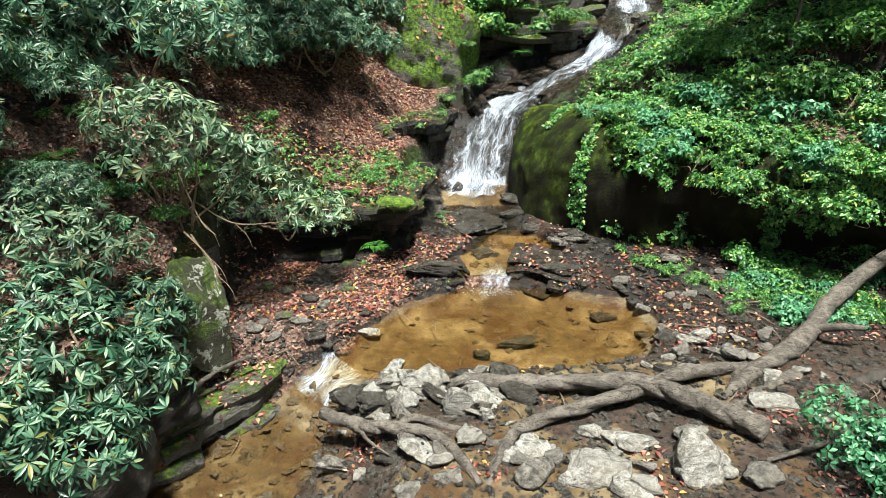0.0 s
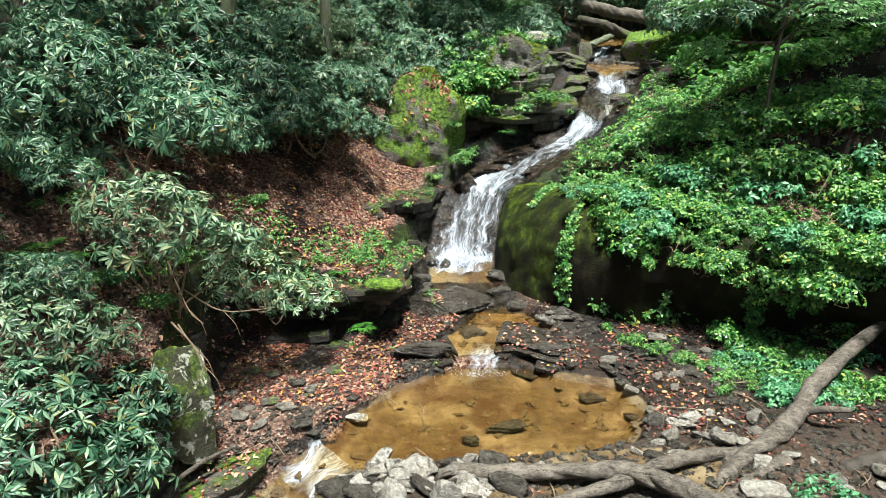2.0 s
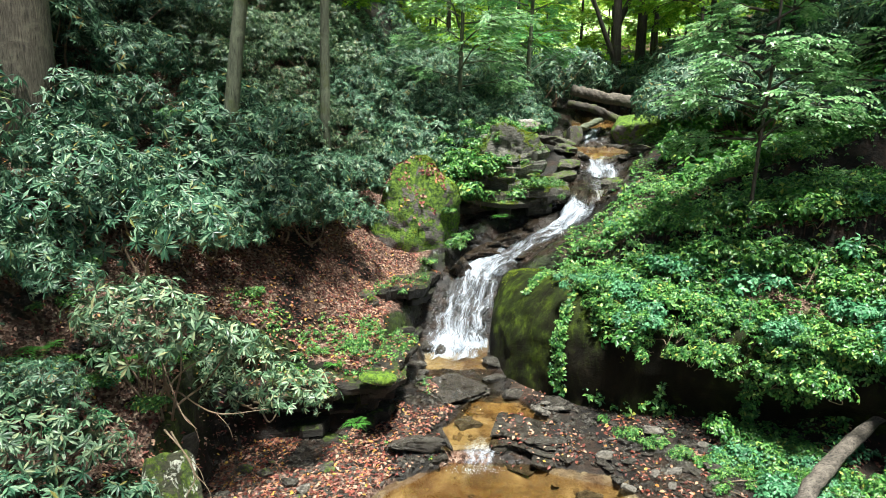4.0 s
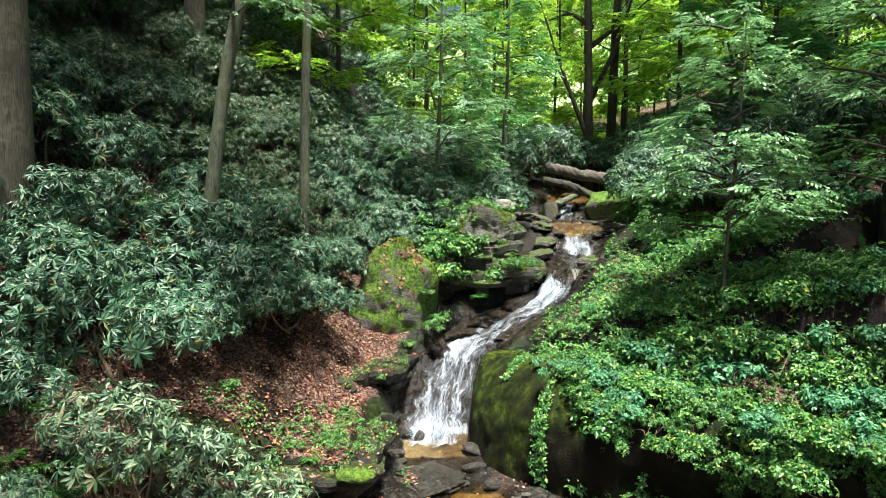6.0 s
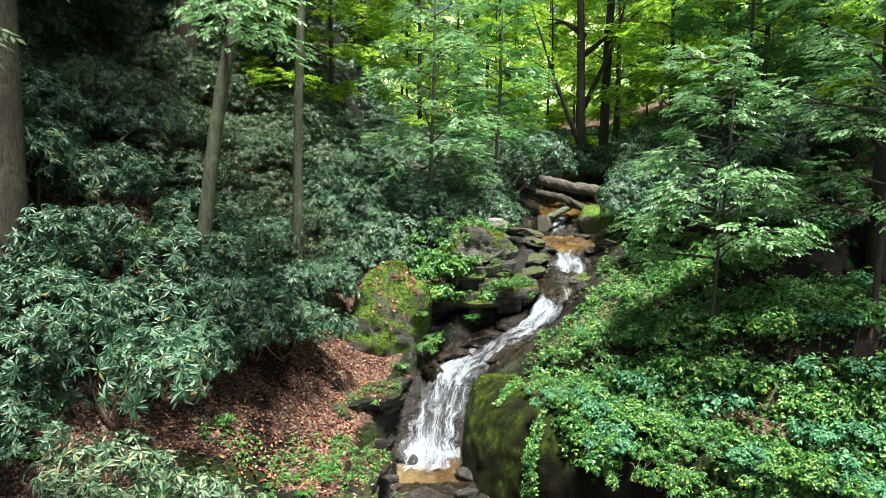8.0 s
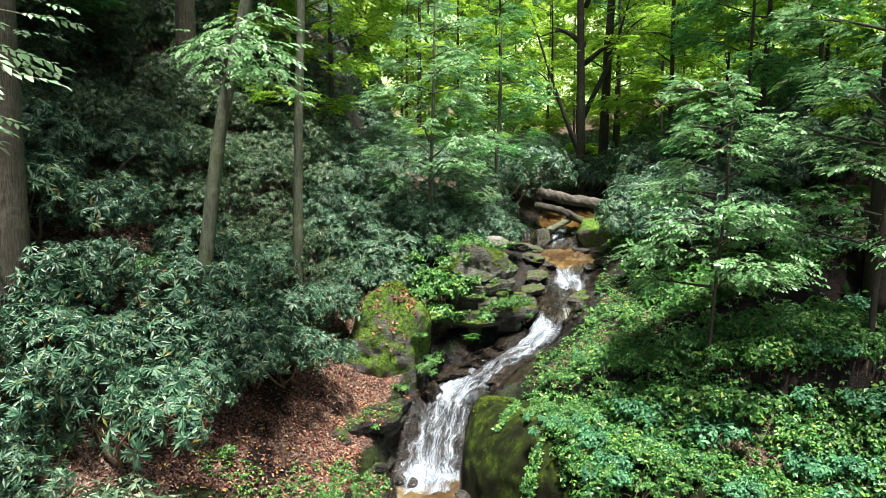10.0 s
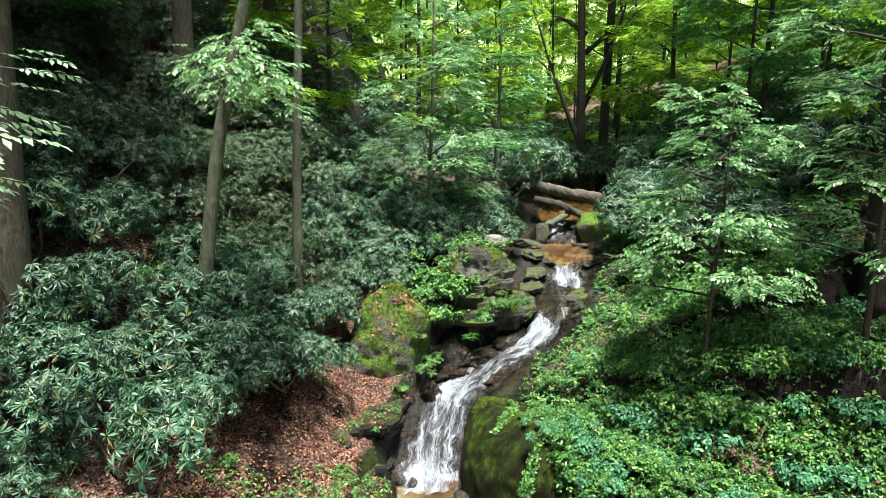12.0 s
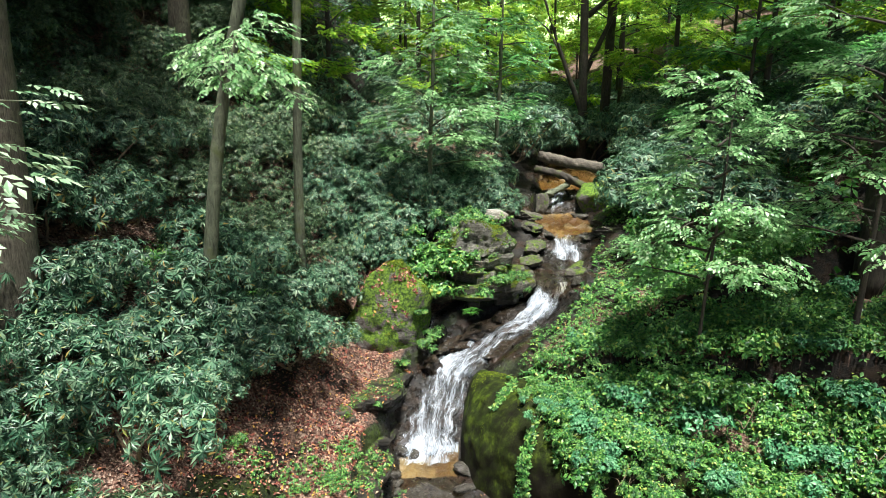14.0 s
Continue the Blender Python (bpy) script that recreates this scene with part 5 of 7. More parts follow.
cliff_face()
for k, (x, y, z, a, b, c, turn) in enumerate([(1.35, 14.95, 2.15, 0.62, 0.4, 0.26, 20), (2.1, 15.3, 2.48, 0.7, 0.4, 0.26, 12), (2.85, 15.45, 2.75, 0.6, 0.3, 0.22, 15), (0.75, 14.45, 1.75, 0.4, 0.34, 0.4, 40),
                                              (2.55, 14.2, 2.3, 0.6, 0.28, 0.2, 15), (3.35, 14.55, 2.6, 0.6, 0.3, 0.2, 20), (4.25, 15.0, 2.75, 0.5, 0.3, 0.2, 30), (4.75, 15.6, 3.1, 0.4, 0.4, 0.5, 10)]):
    stone("bedrock_slab", x, y, (a, b, c), STONE_BED, "dark brown wet bedrock beside the sliding water", "rock", turn, (-5, -14), 850 + k, 4, z, group="bedrock slabs", layers=0.07, rough=0.3, box=0.75)
stone("wet_stone", 0.3, 12.62, (0.13, 0.11, 0.14), STONE_WET, "dark wet stone at the foot of the waterfall", "stone", 50, (0, 0), 59, 3, 0.55)

# rocks in and beside the falls
r_fall = np.random.default_rng(60)
for k in range(18):
    s = r_fall.choice([r_fall.uniform(16.5, 24.5), r_fall.uniform(10, 12)])
    pos, side = flow_line(s, s + 0.2, 2)
    sg = r_fall.choice([-1, 1])
    x, y = pos[0, :2] + side[0] * sg * (pos[0, 3] * r_fall.uniform(0.95, 1.25) + 0.06)
    d = r_fall.uniform(0.14, 0.34)
    stone("stream_rock", x, y, (d, d * r_fall.uniform(0.5, 0.8), d * r_fall.uniform(0.25, 0.45)), STONE_WET, "dark wet rock at the edge of the falls", "rock",
          r_fall.uniform(0, 180), (r_fall.uniform(-8, 8), r_fall.uniform(-8, 8)), 200 + k, 3, sink=0.42, group="stream rocks", layers=0.08)

# ---- stones round the pool ----
BIG = [(0.19, 5.62, 0.21, 0.13, 0.26, 12), (0.47, 5.48, 0.11, 0.09, 0.12, 50), (-0.29, 6.12, 0.28, 0.17, 0.06, 10), (-0.6, 6.25, 0.22, 0.15, 0.06, -20),
       (1.93, 5.02, 0.34, 0.17, 0.08, 5), (1.57, 5.18, 0.17, 0.11, 0.08, -15), (0.89, 4.93, 0.32, 0.22, 0.07, 20), (1.45, 4.66, 0.34, 0.25, 0.14, 8),
       (-1.06, 7.64, 0.16, 0.11, 0.07, 10), (3.24, 7.05, 0.24, 0.1, 0.06, -35), (3.4, 7.12, 0.18, 0.1, 0.09, 20), (3.62, 5.62, 0.24, 0.18, 0.1, 0)]
for k, (x, y, a, b, c, turn) in enumerate(BIG):
    stone("pale_stone", x, y, (a, b, c), STONE_PALE, "pale grey schist stone lying by the pool", "stone", turn, (5 * math.sin(k * 2.1), 6 * math.cos(k * 1.7)), 300 + k, 4, sink=0.36, group="stones by the pool", layers=0.06)
stone("block_stone", 2.52, 4.7, (0.33, 0.5, 0.4), STONE_PALE, "large pale block of stone under the logs", "boulder", -6, (8, 0), 320, 5, 0.12, layers=0.14, box=0.75)
DARK = [(-1.05, 6.1, 0.28, 0.2, 0.14, 15), (-0.75, 5.85, 0.22, 0.1, 0.1, 55), (-1.2, 5.32, 0.19, 0.13, 0.11, 0), (-1.8, 4.6, 0.2, 0.13, 0.09, 10),
        (0.85, 5.85, 0.24, 0.07, 0.13, -30), (2.43, 8.3, 0.2, 0.13, 0.06, 5), (1.05, 7.5, 0.3, 0.12, 0.11, 8), (0.52, 7.2, 0.11, 0.08, 0.1, 0),
        (-0.15, 9.12, 0.5, 0.24, 0.13, 6), (1.9, 9.2, 0.32, 0.15, 0.09, -6), (-2.0, 7.62, 0.2, 0.12, 0.05, 0)]
for k, (x, y, a, b, c, turn) in enumerate(DARK):
    stone("wet_stone", x, y, (a, b, c), STONE_WET if k not in (2, 3, 10) else STONE_GREY, "dark wet schist stone in the shallow stream", "stone", turn, (4 * math.sin(k * 1.3), 5 * math.cos(k * 2.3)), 340 + k, 4, sink=0.2, group="wet stones", layers=0.05)
# loose flat stones of the dam and the gravel flats, the ledge row and the foot of the cliff
r_st = np.random.default_rng(61)


def loose(count, cx, cy, sx, sy, lo, hi, materials, label, group, seed, flat=0.3, slant=12):
    for k in range(count):
        x, y = cx + sx * r_st.uniform(-1, 1), cy + sy * r_st.uniform(-1, 1)
        d = r_st.uniform(lo, hi)
        stone("flat_stone", x, y, (d, d * r_st.uniform(0.5, 0.85), d * flat * r_st.uniform(0.7, 1.4)), materials[k % len(materials)], label, "stone",
              r_st.uniform(-60, 60), (r_st.uniform(-slant, slant), r_st.uniform(-slant, slant)), seed + k, 3, sink=r_st.choice([0.05, 0.2, 0.35]), group=group, layers=0.04, rough=0.12, box=0.6)


loose(56, -0.2, 6.02, 1.0, 0.46, 0.08, 0.27, (STONE_PALE, STONE_GREY, STONE_PALE, STONE_PALE, STONE_WET), "pale flat stone piled in a low dam", "dam stones", 400, 0.24, 38)
loose(16, 1.5, 6.25, 1.2, 0.3, 0.07, 0.18, (STONE_GREY, STONE_WET, STONE_PALE), "grey flat stone beside the logs", "dam stones", 2440, 0.25, 25)
loose(32, 1.2, 5.0, 2.1, 0.7, 0.06, 0.24, (STONE_GREY, STONE_PALE), "grey stone on the muddy bank", "bank stones", 470)
loose(22, 3.4, 6.6, 0.8, 0.7, 0.08, 0.2, (STONE_GREY, STONE_PALE, STONE_WET), "grey slab on the gravel bank", "bank stones", 500)
loose(14, 4.6, 5.7, 0.8, 0.6, 0.07, 0.18, (STONE_PALE, STONE_GREY), "pale stone on the leafy bank", "bank stones", 530)
loose(12, 2.25, 10.3, 0.3, 0.22, 0.1, 0.26, (STONE_GREY, STONE_WET), "grey slab at the foot of the mossy cliff", "cliff foot slabs", 590, 0.3)
loose(34, 3.5, 8.3, 0.9, 0.9, 0.06, 0.2, (STONE_WET, STONE_GREY, STONE_WET), "dark stone on the wet bank", "bank stones", 610)
loose(22, -2.0, 7.9, 0.9, 1.0, 0.06, 0.17, (STONE_WET, STONE_GREY, STONE_MOSS), "small stone among fallen leaves on the flat bank", "bank stones", 640, 0.25)
loose(16, 0.5, 11.4, 0.7, 0.6, 0.07, 0.2, (STONE_WET,), "dark stone in the thin sliding water", "slide stones", 670, 0.3)
loose(14, -1.2, 4.7, 0.8, 0.6, 0.08, 0.2, (STONE_WET, STONE_GREY), "stone in the lower stream", "lower stones", 690)
# submerged stones of the pool floor and loose gravel on the banks
sub_v, sub_f = ICO[2]
r_g = np.random.default_rng(66)


def gravel(name, n, x0, x1, y0, y1, lo, hi, keep, material, label, lift=0.3):
    x, y = r_g.uniform(x0, x1, n), r_g.uniform(y0, y1, n)
    z, lay = ground_layers(x, y)
    k = keep(x, y, lay)
    x, y, z = x[k], y[k], z[k]
    s = lo + (hi - lo) * r_g.uniform(0, 1, len(x)) ** 3
    turns = frames(np.array([0, 0, 1.0]) + r_g.normal(size=(len(x), 3)) * 0.25, r_g.uniform(0, 6.28, len(x)))
    pieces = []
    for q in range(4):
        t = (sub_v * (1 + 0.35 * r_g.normal(size=(len(sub_v), 1)))) * np.array([1.0, 0.7, 0.32])
        m = np.arange(len(x)) % 4 == q
        pieces.append(scatter(t, sub_f, turns[m], np.stack([x, y, z + s * lift * 0.3], 1)[m], s[m]))
    v, f = join(pieces)
    tagged(part(name, v, f, material, None, label, False, "stuff"), category="gravel")


gravel("streambed_stones", 420, -1.6, 3.1, 6.5, 11.0, 0.02, 0.1, lambda x, y, lay: (lay["ip"] > 0.02) | (lay["iu"] > 0.02), STONE_SUB, "small brown stones under the shallow water")
gravel("bank_gravel", 16000, -3.2, 6.2, 4.0, 10.6, 0.012, 0.06, lambda x, y, lay: (lay["ip"] < -0.02) & (lay["iu"] < -0.02) & (lay["rl"] < 0) & (lay["rr"] < 0) & (lay["off"] > 0.0), STONE_WET, "grey gravel and chips of schist on the banks")
gravel("stream_gravel", 900, -3.6, 0.5, 3.6, 6.8, 0.02, 0.1, lambda x, y, lay: lay["off"] < 0.15, STONE_SUB, "brown gravel in the lower stream")

# ---- fallen wood ----
def log(name, points, radii, label, material=None, seed=0, sides=20, rough=0.42, branches=()):
    base = np.array(points[0], float)
    ob = thing(name, tuple(base), label, "log")
    v, f = tube(np.array(points) - base, radii, sides, rough, seed, 12 * len(points), 2.5)
    part("trunk", v, f, material or BARK_LOG, ob)
    for k, (pts, rad) in enumerate(branches):
        v, f = tube(np.array(pts) - base, rad, 8, 0.15, seed + 5 + k, 16, 2.0)
        part("branch", v, f, material or BARK_LOG, ob)
    return ob


log("fallen_log", [(0.3, 6.1, 0.22), (1.2, 5.98, 0.3), (2.1, 5.82, 0.42), (2.7, 5.48, 0.42), (3.25, 5.05, 0.36)], [0.085, 0.095, 0.095, 0.11, 0.115], "weathered grey-brown log lying across the stones", seed=1)
log("fallen_log", [(0.3, 4.2, 0.1), (0.62, 5.0, 0.2), (0.95, 5.3, 0.28), (2.03, 5.7, 0.36), (2.8, 6.08, 0.36), (3.7, 6.4, 0.22)], [0.045, 0.065, 0.07, 0.08, 0.085, 0.07], "crooked bare log leaning over the other log", seed=2,
    branches=[([(0.66, 5.05, 0.2), (0.3, 5.15, 0.12), (0.0, 5.1, 0.08)], [0.05, 0.045, 0.03])])
log("fallen_branch", [(-1.35, 5.75, 0.06), (-0.9, 5.45, 0.12), (-0.5, 5.32, 0.2), (0.0, 5.1, 0.22), (0.35, 4.5, 0.2)], [0.06, 0.075, 0.065, 0.055, 0.035], "dark wet branch lying in the lower stream", seed=3, rough=0.6,
    branches=[([(-0.5, 5.32, 0.2), (-0.3, 5.45, 0.22), (0.1, 5.35, 0.16), (0.5, 5.22, 0.2)], [0.045, 0.045, 0.035]), ([(-0.9, 5.45, 0.12), (-0.8, 5.25, 0.1), (-0.55, 5.05, 0.06)], [0.03, 0.02, 0.01])])
log("tree_root", [(3.0, 5.65, 0.12), (3.55, 6.15, 0.24), (4.3, 6.65, 0.32), (4.75, 7.0, 0.4), (5.3, 7.55, 0.55), (6.3, 8.2, 0.85), (7.5, 8.8, 1.2)], [0.06, 0.085, 0.12, 0.125, 0.11, 0.09, 0.07], "thick curving fallen trunk coming down from the bank", seed=4,
    branches=[([(4.75, 7.0, 0.4), (4.95, 6.8, 0.55), (5.2, 6.7, 0.6)], [0.06, 0.05, 0.035]), ([(3.55, 6.15, 0.24), (3.4, 6.35, 0.2), (3.2, 6.45, 0.12)], [0.07, 0.06, 0.05])])
log("log_stub", [(3.2, 5.62, 0.12), (3.7, 5.95, 0.17), (4.2, 6.22, 0.2)], [0.12, 0.12, 0.1], "short broken log stub", seed=5)
log("fallen_log", [(4.75, 6.05, 0.22), (5.4, 6.15, 0.26), (6.6, 6.2, 0.35)], [0.1, 0.13, 0.14], "dark rotting log on the bank", BARK_DARK, 6)
log("dead_stick", [(3.1, 4.7, 0.3), (3.8, 4.9, 0.36), (4.7, 5.1, 0.46)], [0.02, 0.025, 0.03], "pale bare stick lying among leaves", seed=7, sides=8)
log("dead_stick", [(-2.95, 6.02, 0.16), (-2.7, 6.4, 0.2), (-2.4, 6.7, 0.2)], [0.03, 0.028, 0.02], "grey stick leaning below the boulder", seed=8, sides=8)
log("broken_stub", [(-4.12, 6.95, 1.75), (-4.2, 7.1, 2.05), (-4.3, 7.2, 2.3)], [0.06, 0.055, 0.045], "broken pale branch stub on the bank", seed=9, sides=10)
log("fallen_tree", [(4.95, 21.6, 6.4), (5.8, 21.5, 6.2), (7.2, 21.4, 5.95), (9.6, 21.3, 5.6)], [0.17, 0.18, 0.2, 0.21], "long fallen trunk across the top of the stream", seed=10)
log("fallen_log", [(4.8, 21.5, 5.95), (5.7, 21.25, 5.75), (6.6, 20.9, 5.3)], [0.12, 0.13, 0.12], "dark log below the fallen trunk", BARK_DARK, 11)
log("fallen_log", [(5.1, 20.9, 5.1), (5.7, 21.1, 5.35), (6.3, 21.5, 5.6)], [0.1, 0.11, 0.1], "mossy log below the fallen trunk", BARK_GREY, 12)
for k, (a, b, c) in enumerate([((-2.9, 6.5, 1.95), (-2.6, 6.3, 1.75), (-2.45, 6.2, 1.5)), ((-2.85, 6.55, 1.9), (-2.55, 6.35, 1.5), (-2.6, 6.2, 1.3)), ((-3.1, 7.4, 2.0), (-2.6, 7.3, 1.75), (-2.0, 7.5, 1.7)), ((-3.2, 7.3, 2.4), (-2.9, 7.0, 1.9), (-2.7, 6.9, 1.75))]):
    log("bare_twig", [a, b, c], [0.011, 0.009, 0.004], "pale crooked bare twig hanging over the bank", BARK_TWIG, 60 + k, 6, branches=[([b, (b[0] + 0.15, b[1] - 0.05, b[2] - 0.15), (b[0] + 0.22, b[1] - 0.1, b[2] - 0.3)], [0.006, 0.004, 0.002])])
r_tw = np.random.default_rng(62)
for k in range(26):
    x, y = (r_tw.uniform(2.6, 5.2), r_tw.uniform(4.6, 8.2)) if k % 2 else (r_tw.uniform(-2.7, 1.5), r_tw.uniform(4.6, 8.8))
    z, a, n = float(ground_z([x], [y])[0]), r_tw.uniform(0, 6.28), r_tw.uniform(0.15, 0.4)
    z = max(z, 0.0 if y > 6.5 else z)
    dx, dy = math.cos(a) * n, math.sin(a) * n
    log("twig", [(x - dx, y - dy, z + 0.02), (x + 0.03, y, z + 0.04), (x + dx, y + dy, z + 0.03)], [0.006, 0.008, 0.004], "thin dead twig on the ground", BARK_TWIG, 80 + k, 5)


# ---- shrubs of the left bank ----
def lobes_of(r, n, spread, rad, height):
    return [((r.normal() * spread, r.normal() * spread, height * r.uniform(0.5, 1.2)), (rad * r.uniform(0.7, 1.1), rad * r.uniform(0.7, 1.1), rad * r.uniform(0.55, 0.8))) for _ in range(n)]


RHODO_LABEL = "dense evergreen rhododendron with long dark leaves on the slope"
r_rh = np.random.default_rng(63)
slope_kinds = []
for k in range(5):
    kind_ = shrub("rhododendron", (-30, -40 - 3 * k, 0), lobes_of(r_rh, 5, 0.42, 0.62, 0.75), RHODO_LABEL, 0.15, 50, LEAF_RHODO, WHORLS, 3, 500 + k, 0.02, "slope rhododendrons")
    slope_kinds.append(kind_)
far_kinds = []
for k in range(5):
    far_kinds.append(shrub("rhododendron", (-36, -40 - 3 * k, 0), lobes_of(r_rh, 6, 0.45, 0.56, 0.75), "dense dark rhododendron with fine leaves high on the slope", 0.105, 88, LEAF_SLOPE, WHORLS, 3, 520 + k, 0.02, "upper rhododendrons"))


def plant(kinds, x, y, scale, turn, lift=0.0, slope=None):
    z = float(ground_z([x], [y])[0])
    base = kinds[int(abs(x * 7.3 + y * 3.1) * 10) % len(kinds)]
    m = pose(x, y, z + lift, 0, 0, turn) @ Matrix.Diagonal((scale, scale, scale, 1))
    return copy_thing(base, m)


for gy in np.arange(8.2, 21, 0.98):
    for gx in np.arange(-14, 4.5, 0.98):
        x, y = gx + r_rh.uniform(-0.35, 0.35), gy + r_rh.uniform(-0.35, 0.35)
        # lower edge of the thicket
        edge = np.interp(y, [8, 9.3, 10.0, 11.0, 11.8, 13.0, 14.0, 15.2, 16.4, 17.4, 19, 21, 24, 27], [-4.5, -3.7, -3.2, -2.5, -2.0, -1.65, -1.6, -1.7, -0.7, 0.9, 2.9, 4.0, 4.6, 5])
        if x > edge or x < -3.2 - 0.75 * (y - 4) * 1.05 or math.hypot(x + 5.3, (y - 11.7) * 1.1) < 0.95 or math.hypot(x + 5.8, y - 9.6) < 0.5:
            continue
        plant(slope_kinds if y < 13.4 or x > -2.4 else far_kinds, x, y, r_rh.uniform(0.85, 1.2), r_rh.uniform(0, 360))
far_lobes = []
for gy in np.arange(21, 44, 1.1):
    for gx in np.arange(-20, 6, 1.1):
        x, y = gx + r_rh.uniform(-0.5, 0.5), gy + r_rh.uniform(-0.5, 0.5)
        if x < 0.27 * (y - 16) + 1.8:
            far_lobes.append(((x, y, float(ground_z([x], [y])[0]) + r_rh.uniform(0.5, 1.1)), tuple(r_rh.uniform(0.6, 1.1, 3))))
locs, axes = [], []
for c, rad in far_lobes:
    d = unit(r_rh.normal(size=(110, 3)))
    d = d[(d[:, 2] > -0.2) & (d[:, 1] < 0.6)]
    locs.append(np.array(c) + d * np.array(rad))
    axes.append(d + np.array([0, 0, 0.7]))
locs, axes = np.concatenate(locs), np.concatenate(axes)
v, f = many(WHORLS, axes, locs, r_rh.uniform(0.15, 0.22, len(locs)), 95)
tagged(part("far_thicket", v, f, LEAF_RHODO, None, "dark evergreen thicket high on the slope", False, "stuff"), category="thicket")
for x, y, s in ((-4.9, 8.0, 0.8), (-5.6, 7.3, 0.95), (-5.2, 6.4, 0.8), (-2.05, 14.1, 0.95), (-2.05, 13.2, 0.9), (-2.35, 12.4, 0.95), (-2.8, 11.7, 0.9), (-3.2, 11.0, 0.95), (-3.65, 10.2, 0.9)):
    plant(slope_kinds, x, y, s, r_rh.uniform(0, 360))

shrub("rhododendron", (-3.4, 7.6, 1.65), [((0.05, -0.35, 1.5), (0.62, 0.55, 0.36)), ((0.4, -0.1, 1.15), (0.6, 0.5, 0.36)), ((-0.4, -0.1, 1.3), (0.55, 0.5, 0.36)), ((0.85, 0.15, 0.9), (0.45, 0.4, 0.28)), ((0.0, -0.5, 1.0), (0.5, 0.4, 0.3))],
      "pale-leaved rhododendron with bare crooked stems", 0.135, 50, LEAF_PALE, WHORLS_FINE, 12, 71, 0.014)
plant(slope_kinds, -4.4, 6.6, 0.55, 40.0, 0.1)
shrub("rhododendron", (-2.5, 8.9, 1.2), [((0.0, -0.2, 0.55), (0.6, 0.5, 0.4)), ((0.42, -0.3, 0.25), (0.5, 0.42, 0.4)), ((-0.35, 0.1, 0.6), (0.55, 0.5, 0.36)), ((0.8, -0.15, 0.1), (0.4, 0.36, 0.36)), ((-0.3, -0.4, 0.3), (0.5, 0.4, 0.36))],
      "pale rhododendron hanging over the ledge", 0.125, 44, LEAF_PALE, WHORLS_FINE, 10, 72, 0.014)
shrub("rhododendron", (-3.55, 5.1, 0.4), [((0.0, 0.0, 0.75), (0.62, 0.6, 0.6)), ((0.42, 0.35, 0.45), (0.45, 0.5, 0.55)), ((-0.4, 0.5, 1.05), (0.6, 0.6, 0.5)), ((0.3, -0.5, 0.2), (0.45, 0.5, 0.5)), ((0.35, 0.9, 0.85), (0.42, 0.4, 0.4)), ((-0.3, -0.6, 0.4), (0.55, 0.5, 0.55))],
      "large rhododendron with broad rosettes beside the lower stream", 0.135, 62, LEAF_RHODO, WHORLS_FINE, 14, 73, 0.018)
shrub("rhododendron", (-4.2, 6.2, 1.15), [((0.0, 0.0, 0.85), (0.6, 0.55, 0.4)), ((0.5, 0.1, 0.65), (0.5, 0.45, 0.4)), ((-0.5, 0.2, 1.0), (0.55, 0.5, 0.4))],
      "pale rhododendron above the boulder", 0.14, 46, LEAF_PALE, WHORLS_FINE, 10, 74, 0.016)

# ---- herbs and shrubs of the right bank ----
r_h = np.random.default_rng(64)
herb_kinds = [shrub("leafy_shrub", (30, -40 - 3 * k, 0), lobes_of(r_h, 7, 0.36, 0.26, 0.3), "leafy green shrub growing over the mossy bank", 0.115, 78, m, HERBS, 3, 600 + k, 0.008, "bank shrubs", 0.9, shell=(0.3, 1.35))
              for k, m in enumerate((LEAF_HERB, LEAF_HERB, LEAF_BLUISH, LEAF_HERB, LEAF_HERB, LEAF_HERB, LEAF_BLUISH, LEAF_HERB))]
for gy in np.arange(7.2, 16.5, 0.66):
    for gx in np.arange(2.0, 11.0, 0.66):
        x, y = gx + r_h.uniform(-0.28, 0.28), gy + r_h.uniform(-0.28, 0.28)
        lay = ground_layers([x], [y])[1]
        rr = float(lay["rr"][0])
        if rr < 0.15 or float(lay["off"][0]) < 0.45 or (y > 11.0 and x < 2.9) or (y > 13.0 and x < 6.0) or (r_h.uniform() < 0.35 and rr > 2.5):
            continue
        plant(herb_kinds, x, y, r_h.uniform(0.75, 1.2) * (0.45 if y > 11 and x < 5.0 else 0.8 if y > 12 else 1.0), r_h.uniform(0, 360), -0.05)
for x, y, s in ((2.75, 11.5, 0.4), (3.0, 11.2, 0.5), (2.6, 12.2, 0.3), (3.0, 10.75, 0.7), (3.5, 10.25, 0.9), (4.0, 9.75, 0.9), (3.3, 11.3, 0.55), (3.8, 11.6, 0.6), (3.1, 11.9, 0.4), (4.0, 12.4, 0.45)):
    plant(herb_kinds, x + 0.15, y + 0.1, s, r_h.uniform(0, 360), -0.1)
# plants over the lip and down the cliff's skin
for k in range(150):
    s_, w_ = r_h.uniform(5.7, 12.2), r_h.uniform(0.3, 1.5)
    if w_ < np.interp(s_, [5.3, 6.5, 7.6, 8.5, 12], [0.95, 0.72, 0.5, 0.45, 0.42]):
        continue
    x, y, z = face_points(np.array([s_]), np.array([w_]))[0]
    q = r_h.uniform(0.4, 0.75) * (0.6 if s_ < 6.6 else 1.0)
    copy_thing(herb_kinds[k % len(herb_kinds)], pose(x, y, z - 0.06, 0, 0, r_h.uniform(0, 360)) @ Matrix.Diagonal((q, q, q, 1)))
